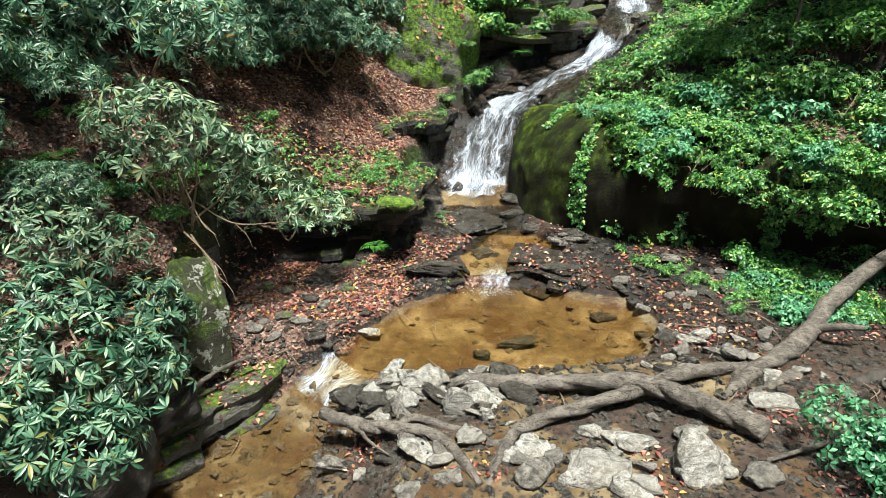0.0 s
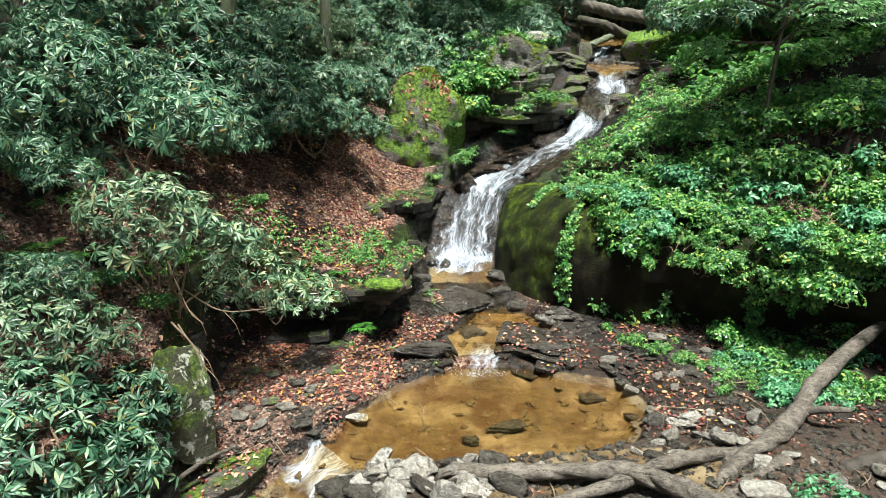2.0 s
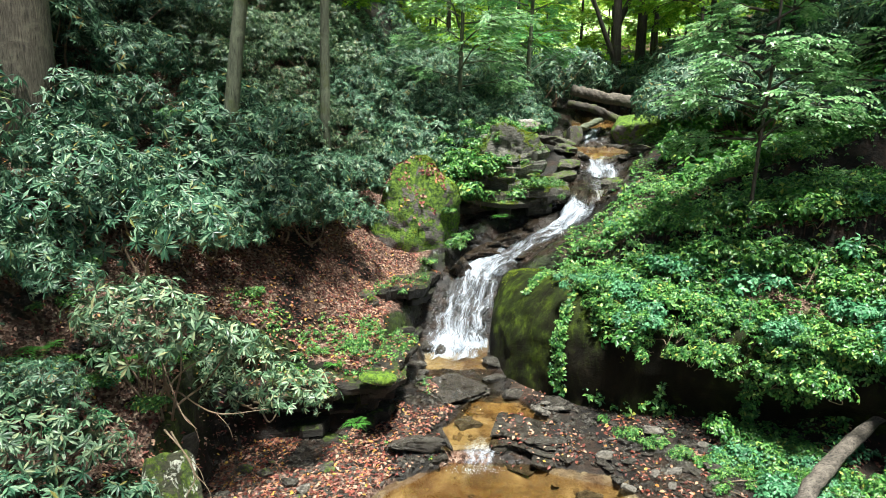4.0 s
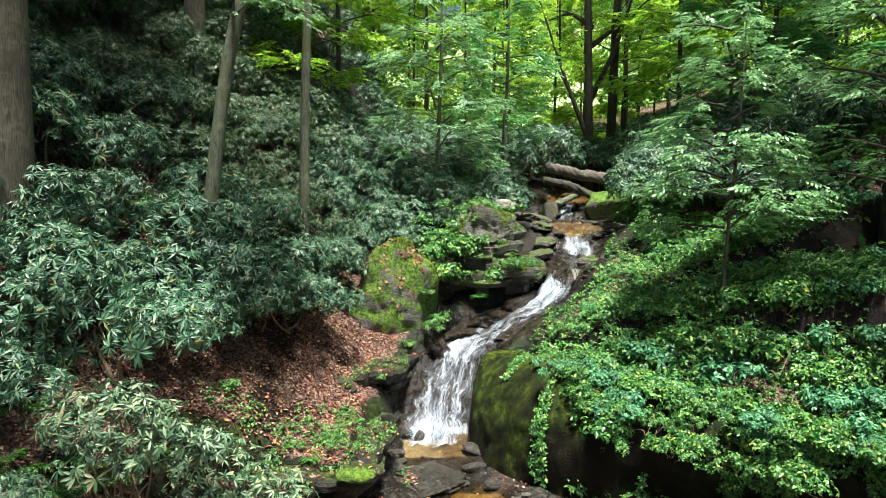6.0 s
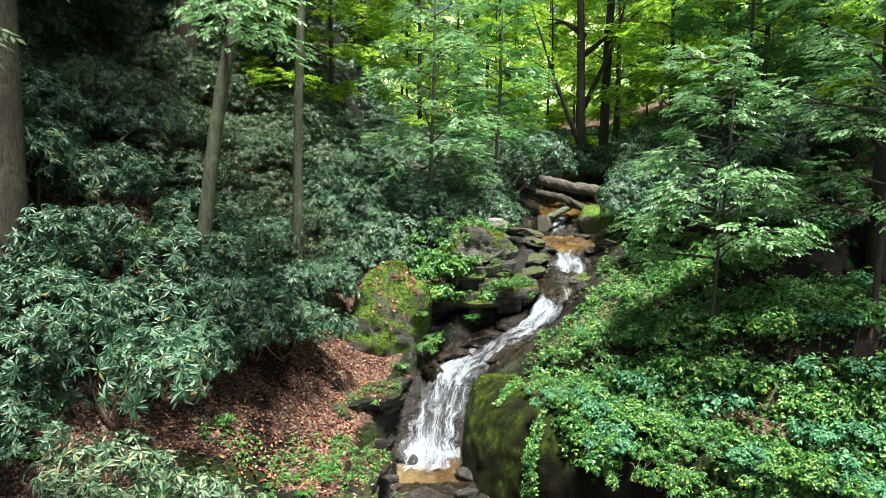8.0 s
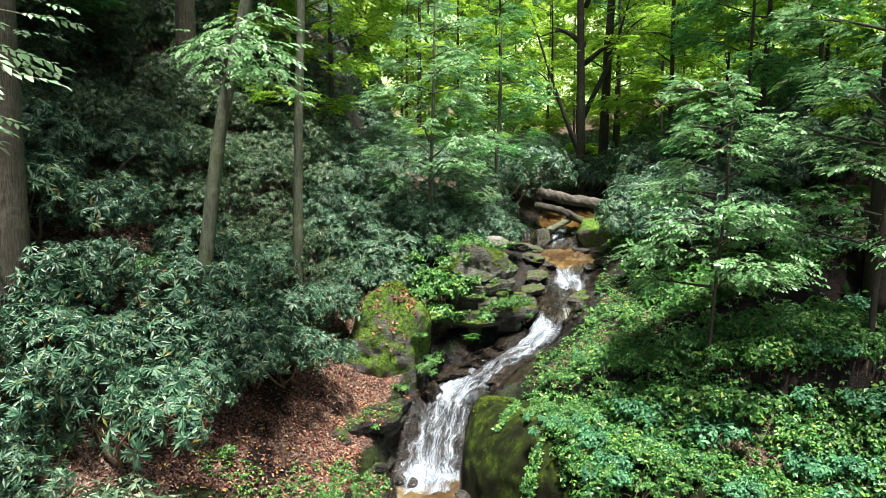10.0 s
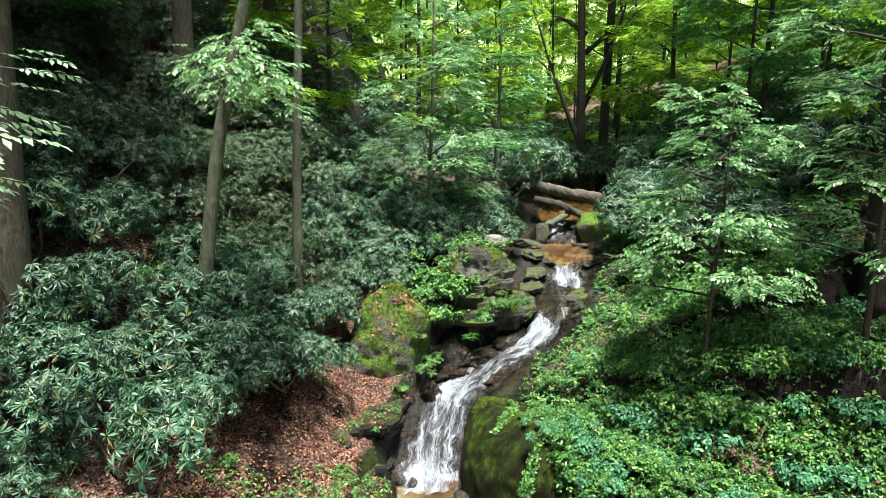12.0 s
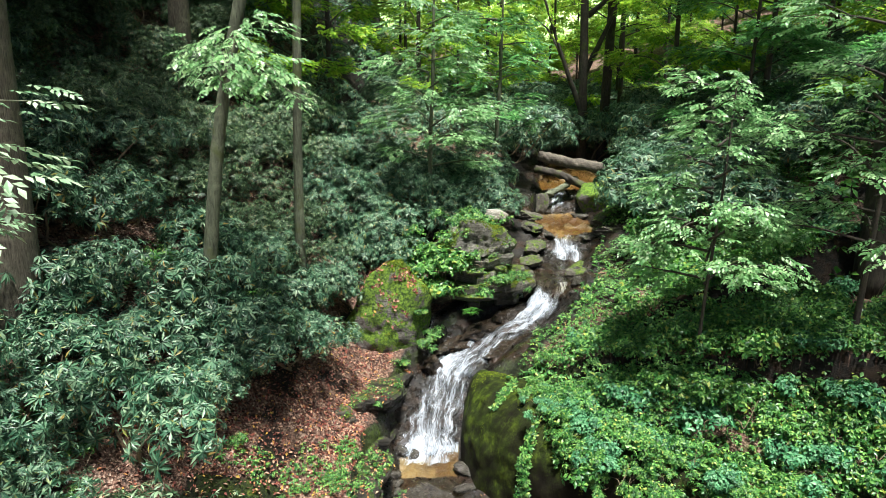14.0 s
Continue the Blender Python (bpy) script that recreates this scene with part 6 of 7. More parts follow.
# low plants at the foot of the right bank
for k in range(17):
    x, y = r_h.uniform(3.9, 6.2), r_h.uniform(7.3, 8.9)
    if y < 11.9 - 0.95 * x:
        continue
    plant(herb_kinds[:4], x, y, r_h.uniform(0.4, 0.75), r_h.uniform(0, 360), -0.12)
for x, y, q in ((6.2, 7.5, 0.6), (6.7, 7.9, 0.7), (6.6, 7.1, 0.7), (7.2, 7.4, 0.8), (5.9, 8.4, 0.6), (6.4, 8.5, 0.6)):
    plant(herb_kinds, x, y, q, 50 * x, -0.1)
for k in range(9):
    x, y = 3.3 + 0.28 * k + r_h.uniform(-0.15, 0.15), 9.2 - 0.2 * k + r_h.uniform(-0.15, 0.15)
    plant(herb_kinds[:2], x, y, r_h.uniform(0.3, 0.45), r_h.uniform(0, 360), -0.05)
shrub("sapling", (3.95, 4.55, 0.1), [((0.0, 0.0, 0.45), (0.42, 0.36, 0.3)), ((0.35, 0.1, 0.35), (0.4, 0.35, 0.3)), ((-0.2, 0.3, 0.62), (0.3, 0.3, 0.25)), ((0.3, -0.25, 0.3), (0.4, 0.3, 0.25))],
      "young blue-green sapling on the stony bank", 0.08, 120, LEAF_BLUISH, HERBS, 6, 75, 0.008)
shrub("sapling", (4.35, 4.5, 0.1), [((0.0, 0.0, 0.5), (0.5, 0.4, 0.32)), ((0.4, 0.1, 0.4), (0.45, 0.4, 0.3)), ((-0.1, -0.4, 0.35), (0.45, 0.35, 0.28)), ((0.5, -0.4, 0.3), (0.45, 0.4, 0.28))],
      "young blue-green sapling on the stony bank", 0.08, 120, LEAF_BLUISH, HERBS, 6, 76, 0.008)

# rosettes of small herbs over the ground
n = 54000
x, y = r_h.uniform(-4.5, 10, n), r_h.uniform(6.5, 20, n)
# more of them along the cliff
c = r_h.uniform(2.0, 6.8, n // 4)
x[:n // 4], y[:n // 4] = c + r_h.normal(size=n // 4) * 0.16, np.interp(c, [2.0, 2.4, 3.3, 4.3, 5.3, 6.8], [11.7, 11.1, 10.2, 9.3, 8.3, 7.0]) + r_h.normal(size=n // 4) * 0.16
z, lay = ground_layers(x, y)
patch = fbm(np.stack([x * 0.8, y * 0.8, 0 * x], 1), 3, 77)
keep = (lay["rr"] > -0.12) & (lay["off"] > 0.3) & (patch > np.where(lay["rr"] < np.where(x > 3.9, 0.2, 0.4), np.where(x < 2.3, 0.16, np.where(x < 3.1, 0.34, np.where(x > 3.9, 0.42, 0.1))), np.where((x < 3.2) & (y > 10.8), 0.12, -0.25)))
keep |= (lay["rl"] > 0.05) & (lay["rl"] < 2.4) & (patch > 0.36) & (lay["off"] > 0.3) & (y < 16.5)
keep |= (x > 3.6) & (y > 12.4 - x) & (lay["rr"] < 0.05) & (patch > 0.42) & (lay["off"] > 0.4) & (y < 10.5)
v, f = many(HERBS, np.array([0, 0, 1.0]) + r_h.normal(size=(keep.sum(), 3)) * 0.3, np.stack([x, y, z + r_h.uniform(0.02, 0.16, n)], 1)[keep], r_h.uniform(0.045, 0.085, keep.sum()), 81)
tagged(part("ground_herbs", v, f, LEAF_HERB, None, "low green herbs covering the banks", False, "stuff"), category="herbs")

# taller herbs over the slope behind the cliff's lip
n = 15000
x, y = r_h.uniform(2.4, 9.5, n), r_h.uniform(8.6, 15.0, n)
z, lay = ground_layers(x, y)
patch = fbm(np.stack([x * 1.1, y * 1.1, 0 * x], 1), 3, 79)
keep = (lay["rr"] > -0.1) & (lay["off"] > 0.5) & (patch > np.where((y > 12.9) & (x < 6.2), 0.4, -0.3))
v, f = many(HERBS, np.array([-0.1, -0.3, 1.0]) + r_h.normal(size=(keep.sum(), 3)) * 0.35, np.stack([x, y, z + 0.02 + 0.4 * r_h.uniform(0, 1, n) ** 1.5], 1)[keep], r_h.uniform(0.06, 0.12, keep.sum()), 89)
tagged(part("slope_herbs", v, f, LEAF_HERB, None, "leafy green herbs on the slope above the cliff", False, "stuff"), category="herbs")

# small plants among the litter of the left bank
for k in range(16):
    plant(herb_kinds, r_h.uniform(-5.6, -3.3), r_h.uniform(6.3, 9.4), r_h.uniform(0.3, 0.55), r_h.uniform(0, 360), -0.05)
for x, y, q in ((-1.9, 10.2, 0.3), (-1.6, 9.9, 0.35), (-1.3, 10.6, 0.4), (-0.9, 11.3, 0.35), (-1.1, 11.0, 0.3), (-2.2, 9.9, 0.4), (-0.9, 12.7, 0.4), (-0.6, 12.9, 0.35), (-2.9, 10.2, 0.35), (0.1, 14.1, 0.4)):
    plant(herb_kinds[:2], x, y, q, 80 * x, -0.02)

# ferns
for k, (x, y, s, lift) in enumerate([(-1.05, 8.95, 0.34, None), (1.85, 15.1, 0.4, 3.05), (-5.35, 12.0, 0.75, None), (-5.0, 11.8, 0.6, None), (-4.3, 7.6, 0.5, None), (-4.7, 7.4, 0.5, None), (-3.9, 7.9, 0.45, None),
                                      (5.2, 12.6, 0.7, None), (5.6, 12.3, 0.6, None), (5.3, 7.9, 0.6, None), (4.9, 8.2, 0.5, None), (-1.55, 10.0, 0.35, None), (3.4, 10.6, 0.45, None), (3.9, 10.2, 0.5, None)]):
    z = float(ground_z([x], [y])[0]) if lift is None else lift
    if k == 0:
        z = 0.75
    fern("fern", (x, y, z), s, 700 + k)

# ---- fallen leaves ----
dead_v, dead_f = leaf_shape(1.0, 0.55, 0.22, 0.3, False)
n = 60000
x, y = r_h.uniform(-7, 7.5, n), r_h.uniform(4.2, 16.5, n)
x[:7000], y[:7000] = r_h.uniform(-3.3, -0.4, 7000), r_h.uniform(4.4, 9.4, 7000)
x[7000:20000], y[7000:20000] = r_h.uniform(-4.5, 0.6, 13000), r_h.uniform(9.2, 14.6, 13000)
z, lay = ground_layers(x, y)
patch = fbm(np.stack([x * 1.1, y * 1.1, 0 * x], 1), 3, 87)
dry = (lay["off"] > np.where(lay["zs"] > 0.25, 0.7, 0.12)) & (lay["ip"] < -0.03) & (lay["iu"] < -0.03)
keep = dry & ~((lay["e"] > 0) & (y < 6.8) & (patch < 0.3)) & ((lay["rl"] > 0.1) & (patch > -0.5) | (lay["e"] < 0) & (lay["rl"] < 0.1) & (patch > -0.3) | (lay["e"] > 0) & (patch > -0.3) & (lay["rr"] < 0.2) | (lay["rr"] > 0.2) & (patch > 0.2))
v, f = many([(dead_v, dead_f)], np.array([0, 0, 1.0]) + r_h.normal(size=(keep.sum(), 3)) * 0.35, np.stack([x, y, z + 0.015], 1)[keep], r_h.uniform(0.035, 0.085, keep.sum()), 82)
tagged(part("fallen_leaves", v, f, LEAF_DEAD, None, "reddish-brown and yellow fallen leaves on the ground", False, "stuff"), category="leaves")

# leaves and moss tufts caught on the boulders, laid on their upper sides
on_rocks = caster("mossy_boulder", "rock_block", "stratum", "ledge_rock")
for name_, centre, dims_, count_ in (("boulder_leaves", (-0.25, 14.9, 3.3), (0.7, 0.9, 1.1), 700), ("boulder_moss", (-0.15, 15.0, 3.3), (1.0, 0.8, 1.2), 2200), ("rock_moss", (2.1, 15.9, 4.0), (1.5, 0.9, 0.8), 3600)):
    pts = []
    for k in range(count_ * 2):
        x, y = centre[0] + dims_[0] * r_h.uniform(-1, 1), centre[1] + dims_[1] * r_h.uniform(-1, 1)
        place, nrm, _, _ = on_rocks.ray_cast(Vector((x, y, 5.6)), Vector((0, 0, -1)))
        if place and nrm.z > 0.15:
            pts.append((*place, *nrm))
    pts = np.array(pts)
    lump = fbm(pts[:, :3] * 2.4, 3, 97)
    pts = pts[lump > 0.0] if "moss" in name_ else pts[lump < 0.12]
    if "moss" in name_:
        v, f = many(HERBS, pts[:, 3:] + r_h.normal(size=(len(pts), 3)) * 0.3, pts[:, :3] + 0.01 * pts[:, 3:], r_h.uniform(0.025, 0.06, len(pts)), 83)
        tagged(part(name_, v, f, LEAF_MOSS, None, "bright tufts of moss on the rock", False, "stuff"), category="moss")
    else:
        v, f = many([(dead_v, dead_f)], pts[:, 3:] + r_h.normal(size=(len(pts), 3)) * 0.25, pts[:, :3] + 0.015 * pts[:, 3:], r_h.uniform(0.06, 0.11, len(pts)), 84)
        tagged(part(name_, v, f, LEAF_DEAD, None, "fallen leaves lying on the mossy boulder", False, "stuff"), category="leaves")

# leaves, moss and small plants on the beds of the ledges
for name_, x0_, x1_, y0_, y1_, top_, count_, label_ in (("ledge_leaves", -3.6, 0.2, 5.0, 13.6, 2.4, 5200, "fallen leaves on the ledges"), ("shelf_leaves", 0.8, 4.6, 7.0, 10.2, 0.6, 1200, "wet fallen leaves on the rock shelves"),
                                                        ("ledge_plants", -3.4, 0.1, 8.6, 13.4, 2.4, 2600, "small green plants along the ledges"), ("rock_plants", 0.6, 3.6, 15.2, 17.0, 6.0, 1500, "small green plants on the layered rock")):
    pts = []
    for k in range(count_):
        x, y = r_h.uniform(x0_, x1_), r_h.uniform(y0_, y1_)
        place, nrm, _, _ = on_rocks.ray_cast(Vector((x, y, top_)), Vector((0, 0, -1)))
        if place and nrm.z > 0.4 and place.z > float(ground_z([x], [y])[0]):
            pts.append((*place, 0, 0, 1))
    pts = np.array(pts)
    lump = fbm(pts[:, :3] * 1.7, 3, 177)
    pts = pts[lump > (0.05 if "plants" in name_ else -0.35)]
    if "plants" in name_:
        v, f = many(HERBS, pts[:, 3:] + r_h.normal(size=(len(pts), 3)) * 0.35, pts[:, :3] + np.array([0, 0, 1.0]) * r_h.uniform(0.01, 0.1, (len(pts), 1)), r_h.uniform(0.03, 0.075, len(pts)), 186)
        tagged(part(name_, v, f, LEAF_HERB, None, label_, False, "stuff"), category="herbs")
    else:
        v, f = many([(dead_v, dead_f)], pts[:, 3:] + r_h.normal(size=(len(pts), 3)) * 0.3, pts[:, :3] + np.array([0, 0, 0.015]), r_h.uniform(0.045, 0.09, len(pts)), 187)
        tagged(part(name_, v, f, LEAF_DEAD, None, label_, False, "stuff"), category="leaves")

# herbs hanging down the dark rock wall, in strands below the lip
n = 9000
s_, w_ = r_h.uniform(4.2, 12.0, n), r_h.uniform(0.08, 1.1, n)
hang = fbm(np.stack([s_ * 2.6, w_ * 1.2, np.full(n, 2.0)], 1), 3, 131) > 0.62 - 0.62 * w_ - 0.05 * np.maximum(s_ - 7, 0)
p = face_points(s_[hang], w_[hang])
away = np.array([-0.5, -0.75, 0.2])
v, f = many(HERBS, away + np.array([0, 0, 0.6]) + r_h.normal(size=p.shape) * 0.4, p + away * r_h.uniform(0.0, 0.14, (len(p), 1)), r_h.uniform(0.04, 0.1, len(p)), 85)
tagged(part("hanging_herbs", v, f, LEAF_HERB, None, "green herbs hanging down the dark rock wall", False, "stuff"), category="herbs")
# tufts of moss on the lip and the seeping wall
n = 9000
s_, w_ = r_h.uniform(0.0, 9.5, n), r_h.uniform(0.15, 1.35, n)
tuft = fbm(np.stack([s_ * 1.9, w_ * 2.2, np.full(n, 5.0)], 1), 4, 133) > 0.9 - 0.75 * w_
p = face_points(s_[tuft], w_[tuft])
v, f = many(HERBS, np.array([-0.4, -0.5, 0.7]) + r_h.normal(size=p.shape) * 0.5, p, r_h.uniform(0.015, 0.04, len(p)), 88)
tagged(part("wall_moss", v, f, LEAF_MOSS, None, "olive tufts of moss on the seeping wall", False, "stuff"), category="moss")

# ---- trees ----
r_t = np.random.default_rng(65)


def high_crown(z0, z1, reach, count):
    return layered_limbs(None, z0, z1, count, reach, r_t, rise=0.25)


def at_ground(x, y):
    return (x, y, float(ground_z([x], [y])[0]) - 0.1)


def standing(name, x, y, lean, height, r0, label, bark, limbs, leaf_mat, seed, size=0.5, per_m=8, **kw):
    loc = at_ground(x, y)
    trunk = [(0, 0, 0), (lean[0] * 0.3, lean[1] * 0.3, height * 0.3), (lean[0] * 0.75, lean[1] * 0.75, height * 0.6), (lean[0], lean[1], height)]
    return tree(name, loc, trunk, [r0 * 1.25, r0, r0 * 0.85, r0 * 0.35], limbs, label, bark, leaf_mat, size, per_m, seed, **kw)


standing("beech_tree", -3.72, 11.65, (2.0, 0.3), 13.5, 0.118, "slender leaning tree trunk with smooth grey bark", BARK_GREY, [[np.array(a) + np.array([1.6, 0, 0]) for a in q] for q in high_crown(13, 14.5, 0.8, 2)]
         + [[(0.75, 0.05, 5.2), (1.3, -1.4, 5.45), (2.2, -2.8, 4.9)], [(0.75, 0.05, 5.3), (1.0, -1.5, 5.3), (1.5, -2.6, 4.6)], [(0.75, 0, 4.9), (1.5, -0.9, 5.0), (2.4, -1.7, 4.5)]], LEAF_SAPLING, 91, 0.32, 30, spread=0.2, fork=0.4)
standing("beech_tree", -2.2, 13.75, (0.4, 0.1), 13, 0.1, "thin straight grey tree trunk", BARK_GREY, high_crown(12, 13, 0.8, 2), LEAF_BEECH, 92, 0.45, 9)
# oak crowns sit above the view, spread wide to shade the hill
standing("oak_tree", -5.95, 9.65, (0.7, 0), 15, 0.36, "thick tree trunk with ridged brown bark", BARK_RIDGED, high_crown(11.5, 16, 4.6, 18), LEAF_BEECH, 93, 0.6, 12, sides=28, rough=0.05)
standing("oak_tree", -5.75, 18.1, (0.5, 0), 14, 0.24, "straight pale brown tree trunk on the hill", BARK_RIDGED, high_crown(8, 14, 4.6, 22), LEAF_BEECH, 94, 0.6, 12)
# more oaks added, mostly beside the view, for their crowns' shade
for k, (x, y) in enumerate([(-9.2, 11.2), (-7.9, 21.5), (-12.0, 16.0), (-4.4, 24.0)]):
    standing("oak_tree", x, y, (0.3, 0), 15, 0.28, "tall oak added so its high crown shades the slope", BARK_RIDGED, high_crown(7.5, 15, 5.2, 24), LEAF_BEECH, 110 + k, 0.6, 12)
standing("oak_tree", -8.6, 9.0, (0.3, 0), 17, 0.3, "tall oak added so its high crown shades the slope", BARK_RIDGED, high_crown(12, 17, 5.2, 20), LEAF_BEECH, 125, 0.6, 12)
standing("oak_tree", 10.7, 12.8, (-0.2, 0), 15, 0.32, "dark thick tree trunk on the bank", BARK_DARK, high_crown(9.5, 15, 3.6, 14), LEAF_BEECH, 95, 0.6, 12)
# unseen oak, added to shade the bank
standing("oak_tree", 11.8, 8.6, (0.2, 0), 15, 0.3, "unseen tall oak added so its crown shades the bank", BARK_RIDGED, high_crown(10, 15, 3.0, 10), LEAF_BEECH, 120, 0.6, 12)
standing("beech_sapling", 5.95, 11.2, (0.25, 0), 5.6, 0.03, "bright green beech sapling with level branches over the bank", BARK_DARK, layered_limbs(None, 1.5, 5.4, 24, 1.65, r_t, (-0.3, -0.25), 0.06, narrow=0.55), LEAF_SAPLING, 96, 0.34, 34)
standing("beech_sapling", 8.7, 10.6, (0.2, 0), 8.0, 0.05, "beech sapling reaching over the slope", BARK_DARK, layered_limbs(None, 1.5, 7.6, 26, 2.0, r_t, (-0.25, -0.2), 0.1, narrow=0.3), LEAF_SAPLING, 97, 0.38, 25)
standing("beech_sapling", 1.0, 19.0, (0.2, 0), 7.5, 0.06, "layered beech sapling behind the rocks", BARK_GREY, layered_limbs(None, 1.2, 7.3, 26, 2.3, r_t, (0.05, -0.2), 0.1, narrow=0.45), LEAF_SAPLING, 98, 0.45, 22)
standing("beech_sapling", 3.4, 21.5, (0.2, 0), 7, 0.06, "light green sapling in the woods", BARK_GREY, layered_limbs(None, 1.5, 6.8, 22, 2.2, r_t, (0, -0.1), 0.1), LEAF_BEECH, 99, 0.45, 20)
standing("beech_sapling", -4.9, 4.3, (0.4, 0), 8.0, 0.05, "beech sapling leaning over the lower stream", BARK_GREY, [[(0.2, 0, 6.5), (1.2, 0.2, 6.85), (2.3, 0.35, 6.65)], [(0.2, 0, 6.1), (1.1, 0.15, 6.45), (2.2, 0.3, 6.2)], [(0.3, 0, 7), (0.4, 0.9, 7.4), (0.6, 1.6, 7.5)]], LEAF_SPRAY, 100, 0.36, 16)
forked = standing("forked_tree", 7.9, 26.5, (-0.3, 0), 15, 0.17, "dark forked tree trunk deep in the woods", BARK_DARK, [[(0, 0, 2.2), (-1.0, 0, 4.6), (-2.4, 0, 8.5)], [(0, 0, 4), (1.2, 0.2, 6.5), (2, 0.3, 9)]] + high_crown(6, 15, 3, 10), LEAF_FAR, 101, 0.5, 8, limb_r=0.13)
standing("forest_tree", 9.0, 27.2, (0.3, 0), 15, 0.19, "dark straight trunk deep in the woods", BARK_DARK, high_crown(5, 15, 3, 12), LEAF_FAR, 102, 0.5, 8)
for x, y, s in ((1.3, 15.7, 0.8), (1.65, 15.9, 0.8), (1.0, 16.0, 1.0), (0.5, 16.1, 0.9), (3.1, 15.7, 0.45), (0.55, 14.6, 0.35), (2.2, 16.9, 0.9), (0.8, 16.6, 1.1), (1.45, 16.3, 0.9)):
    copy_thing(herb_kinds[0 if x < 2 else 1], pose(x, y, {1.3: 4.05, 1.65: 4.1, 1.0: 4.0, 0.5: 3.75, 3.1: 3.75, 0.55: 3.2, 2.2: 5.0, 0.8: 4.1, 1.45: 4.6}[x], 0, 0, 70 * x) @ Matrix.Diagonal((s, s, s, 1)))
for k, (x, y, z, s) in enumerate([(0.9, 15.3, 3.55, 1.2), (1.3, 15.5, 4.0, 1.2), (0.75, 15.7, 4.0, 1.2), (1.65, 15.75, 4.25, 1.0), (1.25, 15.3, 3.45, 0.9), (1.9, 16.3, 5.0, 0.9), (2.6, 15.35, 3.85, 0.5), (3.3, 15.5, 3.5, 0.45), (0.85, 14.7, 2.6, 0.5), (0.6, 14.5, 2.5, 0.45)]):
    copy_thing(herb_kinds[(0, 1, 3, 4)[k % 4]], pose(x, y, z - 0.1, 0, 0, 70 * k) @ Matrix.Diagonal((s, s, s, 1)))
for x, y, s in ((-3.3, 12.1, 0.9), (-3.0, 12.5, 0.8), (-2.7, 12.2, 0.7), (-3.9, 12.6, 0.8), (-4.5, 12.0, 0.8)):
    plant(herb_kinds[:2], x, y, s, 60 * x, 0.35)
forest_kinds = []
for k in range(5):
    h = 13 + 1.5 * k
    limbs = layered_limbs(None, 0.8 + 0.6 * (k % 3), h, 26, 2.9, r_t, rise=0.12, narrow=0.35)
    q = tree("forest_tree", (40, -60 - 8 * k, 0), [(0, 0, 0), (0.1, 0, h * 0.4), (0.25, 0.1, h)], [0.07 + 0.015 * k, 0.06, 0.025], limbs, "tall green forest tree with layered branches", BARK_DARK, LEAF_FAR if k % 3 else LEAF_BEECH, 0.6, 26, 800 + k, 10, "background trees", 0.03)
    forest_kinds.append(q)
for gy in np.arange(24, 60, 4.6):
    for gx in np.arange(-26, 40, 4.6):
        x, y = gx + r_t.uniform(-1.3, 1.3), gy + r_t.uniform(-1.3, 1.3)
        if abs(x - 0.27 * (y - 16) - 4.2) < 1.9 and y < 30 or r_t.uniform() < 0.3 or abs(x - 3) > 6 + 0.75 * y:
            continue
        plant(forest_kinds, x, y, r_t.uniform(0.8, 1.2), r_t.uniform(0, 360), -0.1)
for x, y in ((10.5, 18.5), (12.6, 15), (12.5, 21), (-8.5, 15), (-9, 20), (-3.0, 20.5), (-6.2, 22.5)):
    plant(forest_kinds, x, y, r_t.uniform(0.8, 1.1), r_t.uniform(0, 360), -0.1)
for k in range(120):
    x, y = r_t.uniform(6.5, 20), r_t.uniform(13.5, 34)
    if x - 0.27 * (y - 16) < 6.6:
        continue
    plant(slope_kinds, x, y, r_t.uniform(0.9, 1.5), r_t.uniform(0, 360))
for x, y in ((6.3, 27.6), (7.4, 28.2), (8.7, 27.0), (9.7, 26.2), (5.2, 26.0), (10.8, 25.0), (6.9, 29.5), (8.2, 29.5), (4.6, 24.6), (9.9, 23.6)):
    plant(slope_kinds, x, y, r_t.uniform(1.3, 1.8), r_t.uniform(0, 360))
for k in range(16):
    plant(slope_kinds, 6.6 + 0.36 * k + r_t.uniform(-0.3, 0.3), 34 + r_t.uniform(-2, 5), r_t.uniform(1.6, 2.4), r_t.uniform(0, 360))
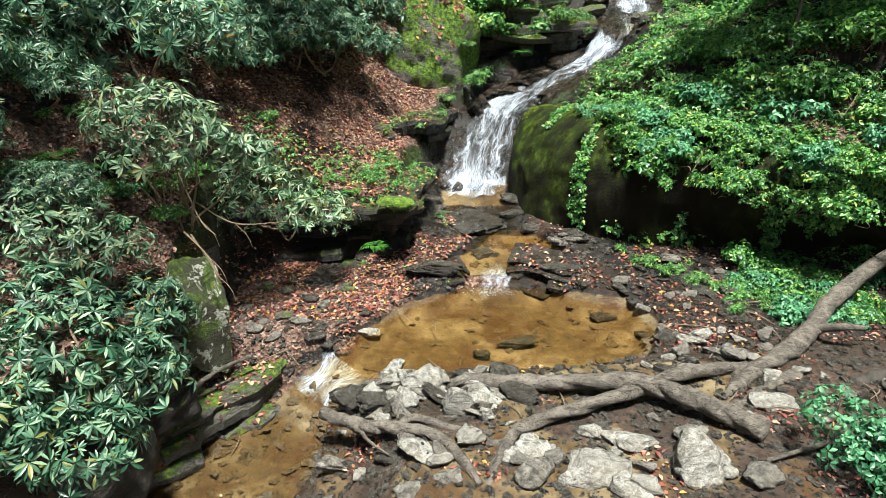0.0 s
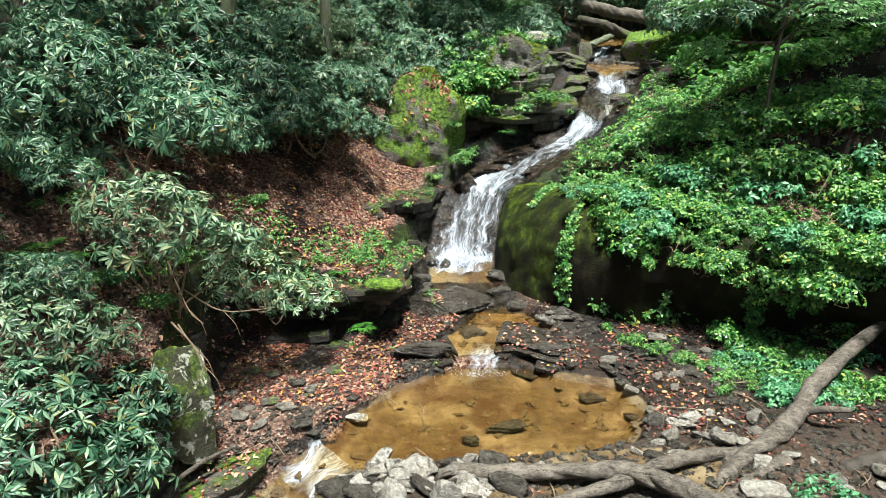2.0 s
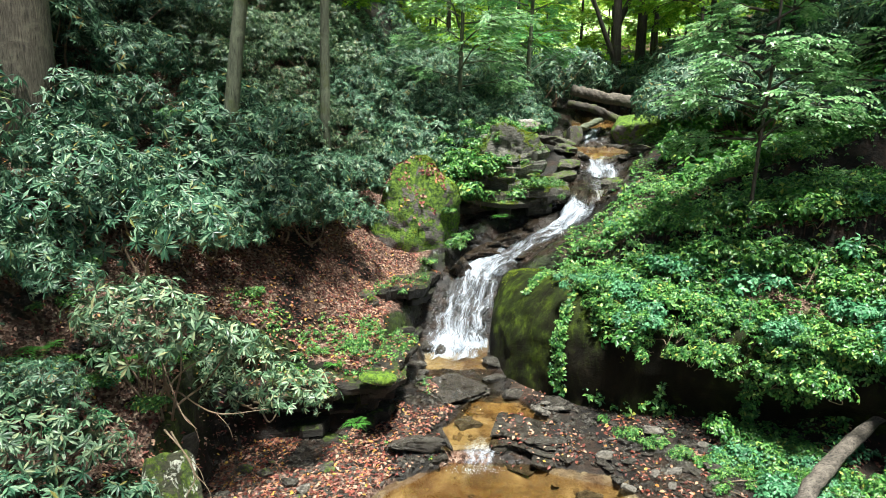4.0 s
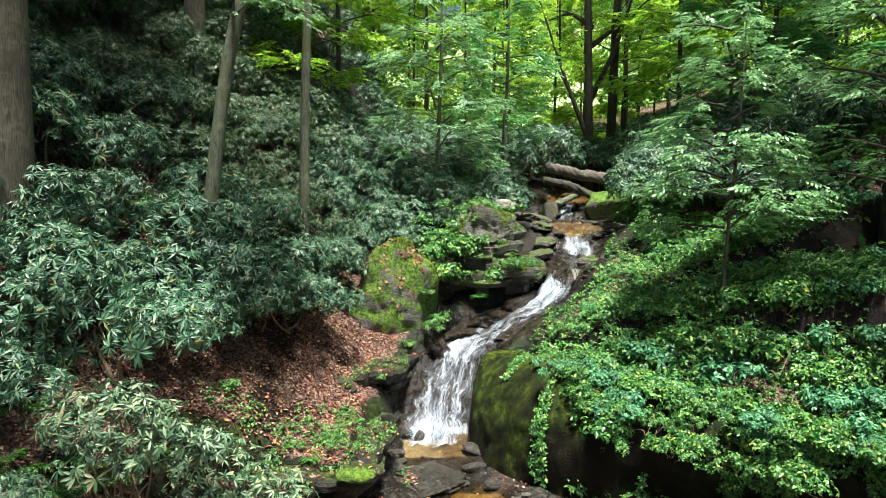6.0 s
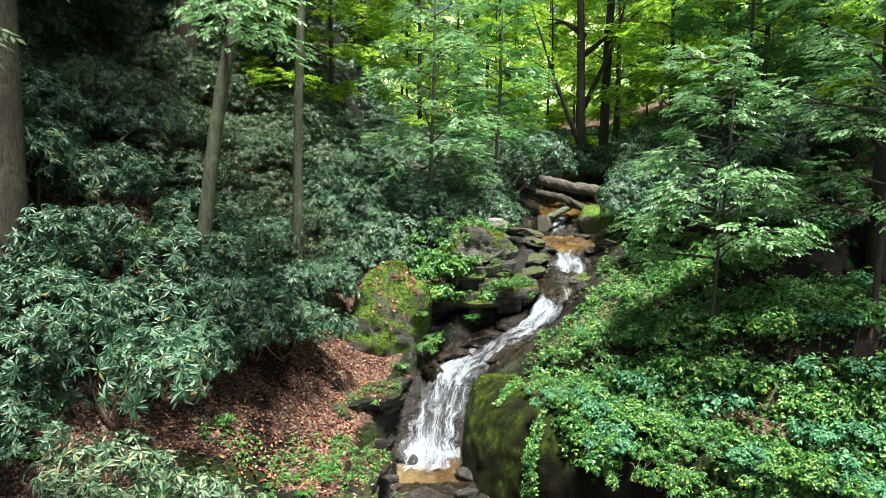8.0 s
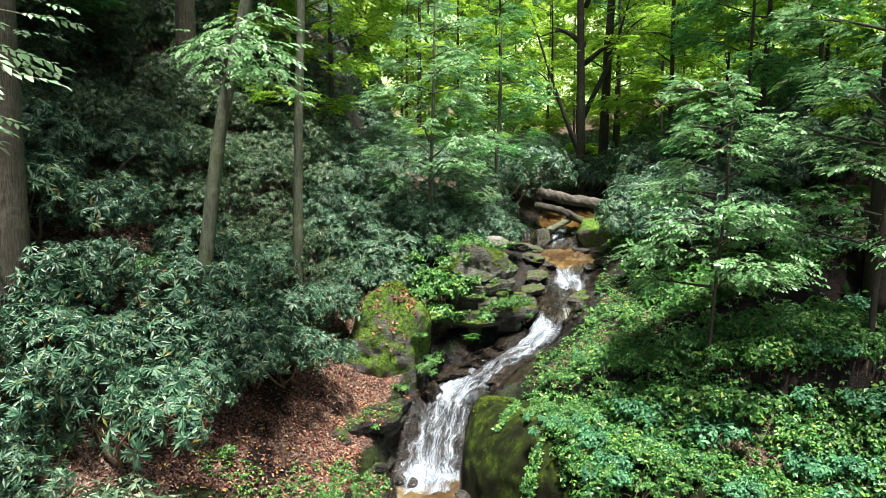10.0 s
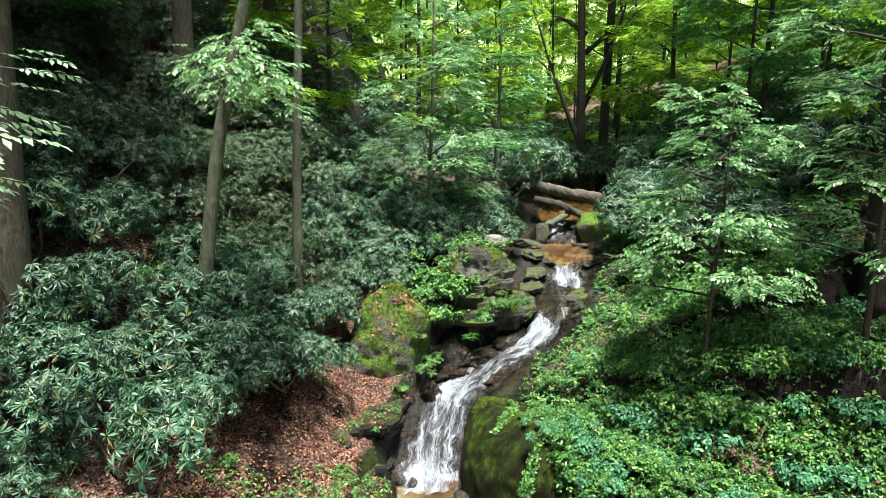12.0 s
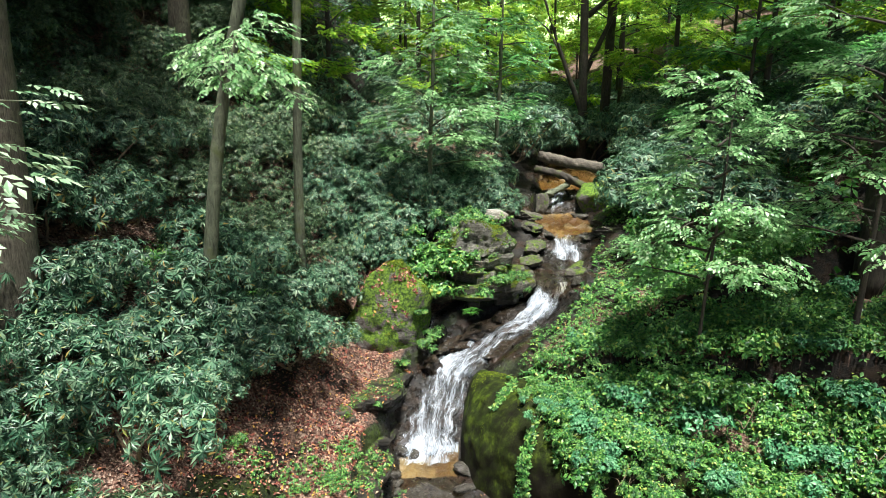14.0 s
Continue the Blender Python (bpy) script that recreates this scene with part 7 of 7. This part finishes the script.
# undergrowth added over the far right slope, its dark cover standing in for shade
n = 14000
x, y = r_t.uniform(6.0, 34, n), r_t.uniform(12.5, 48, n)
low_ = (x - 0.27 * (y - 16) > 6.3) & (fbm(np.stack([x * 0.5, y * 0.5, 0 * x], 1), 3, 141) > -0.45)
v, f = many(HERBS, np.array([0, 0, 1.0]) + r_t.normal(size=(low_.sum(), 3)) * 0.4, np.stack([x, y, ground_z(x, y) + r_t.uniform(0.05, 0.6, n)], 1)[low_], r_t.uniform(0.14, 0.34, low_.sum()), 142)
tagged(part("undergrowth", v, f, LEAF_FERN, None, "green undergrowth added to darken the wooded slope", False, "stuff"), category="undergrowth")
# the pattern plants themselves stand in the woods behind the camera's view
for k, ob in enumerate(slope_kinds + far_kinds + herb_kinds + forest_kinds):
    px, py = -16 + 2.2 * (k % 8), 46 + 5 * (k // 8)
    ob.location = (px, py, float(ground_z([px], [py])[0]) - 0.05)

# woods that close the valley
n = 42000
a = r_t.uniform(0, 1, n)
x = r_t.uniform(-60, 80, n)
y = 62 + 14 * r_t.uniform(0, 1, n) + 0.004 * x * x
z = ground_z(x, y) + 26 * r_t.uniform(0, 1, n) ** 0.9
clump = fbm(np.stack([x * 0.22, y * 0.22, z * 0.3], 1), 3, 93) > -0.1
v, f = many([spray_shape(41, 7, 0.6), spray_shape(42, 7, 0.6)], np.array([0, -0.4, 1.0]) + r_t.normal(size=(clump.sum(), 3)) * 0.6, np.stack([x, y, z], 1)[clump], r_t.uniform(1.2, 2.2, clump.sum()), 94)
tagged(part("far_woods", v, f, LEAF_FAR, None, "green woods closing the valley, leaves toned bright as if sunlit", False, "stuff"), category="woods")

# self-lit screen behind everything, standing in for hazy sunlit woods and sky
m_back, nt_b, out_b, node_b = shader("glowing_distance")
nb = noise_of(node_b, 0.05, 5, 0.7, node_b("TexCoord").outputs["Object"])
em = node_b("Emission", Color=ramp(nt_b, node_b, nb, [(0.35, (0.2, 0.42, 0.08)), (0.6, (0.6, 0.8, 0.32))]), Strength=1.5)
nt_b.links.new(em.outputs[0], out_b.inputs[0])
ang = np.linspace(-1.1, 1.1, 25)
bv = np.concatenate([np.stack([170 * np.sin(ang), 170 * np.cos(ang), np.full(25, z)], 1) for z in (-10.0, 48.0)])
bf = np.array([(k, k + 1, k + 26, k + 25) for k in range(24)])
tagged(part("backdrop", bv, bf, m_back, None, "glowing screen standing in for the bright distance behind the woods", True, "structure"), category="backdrop")
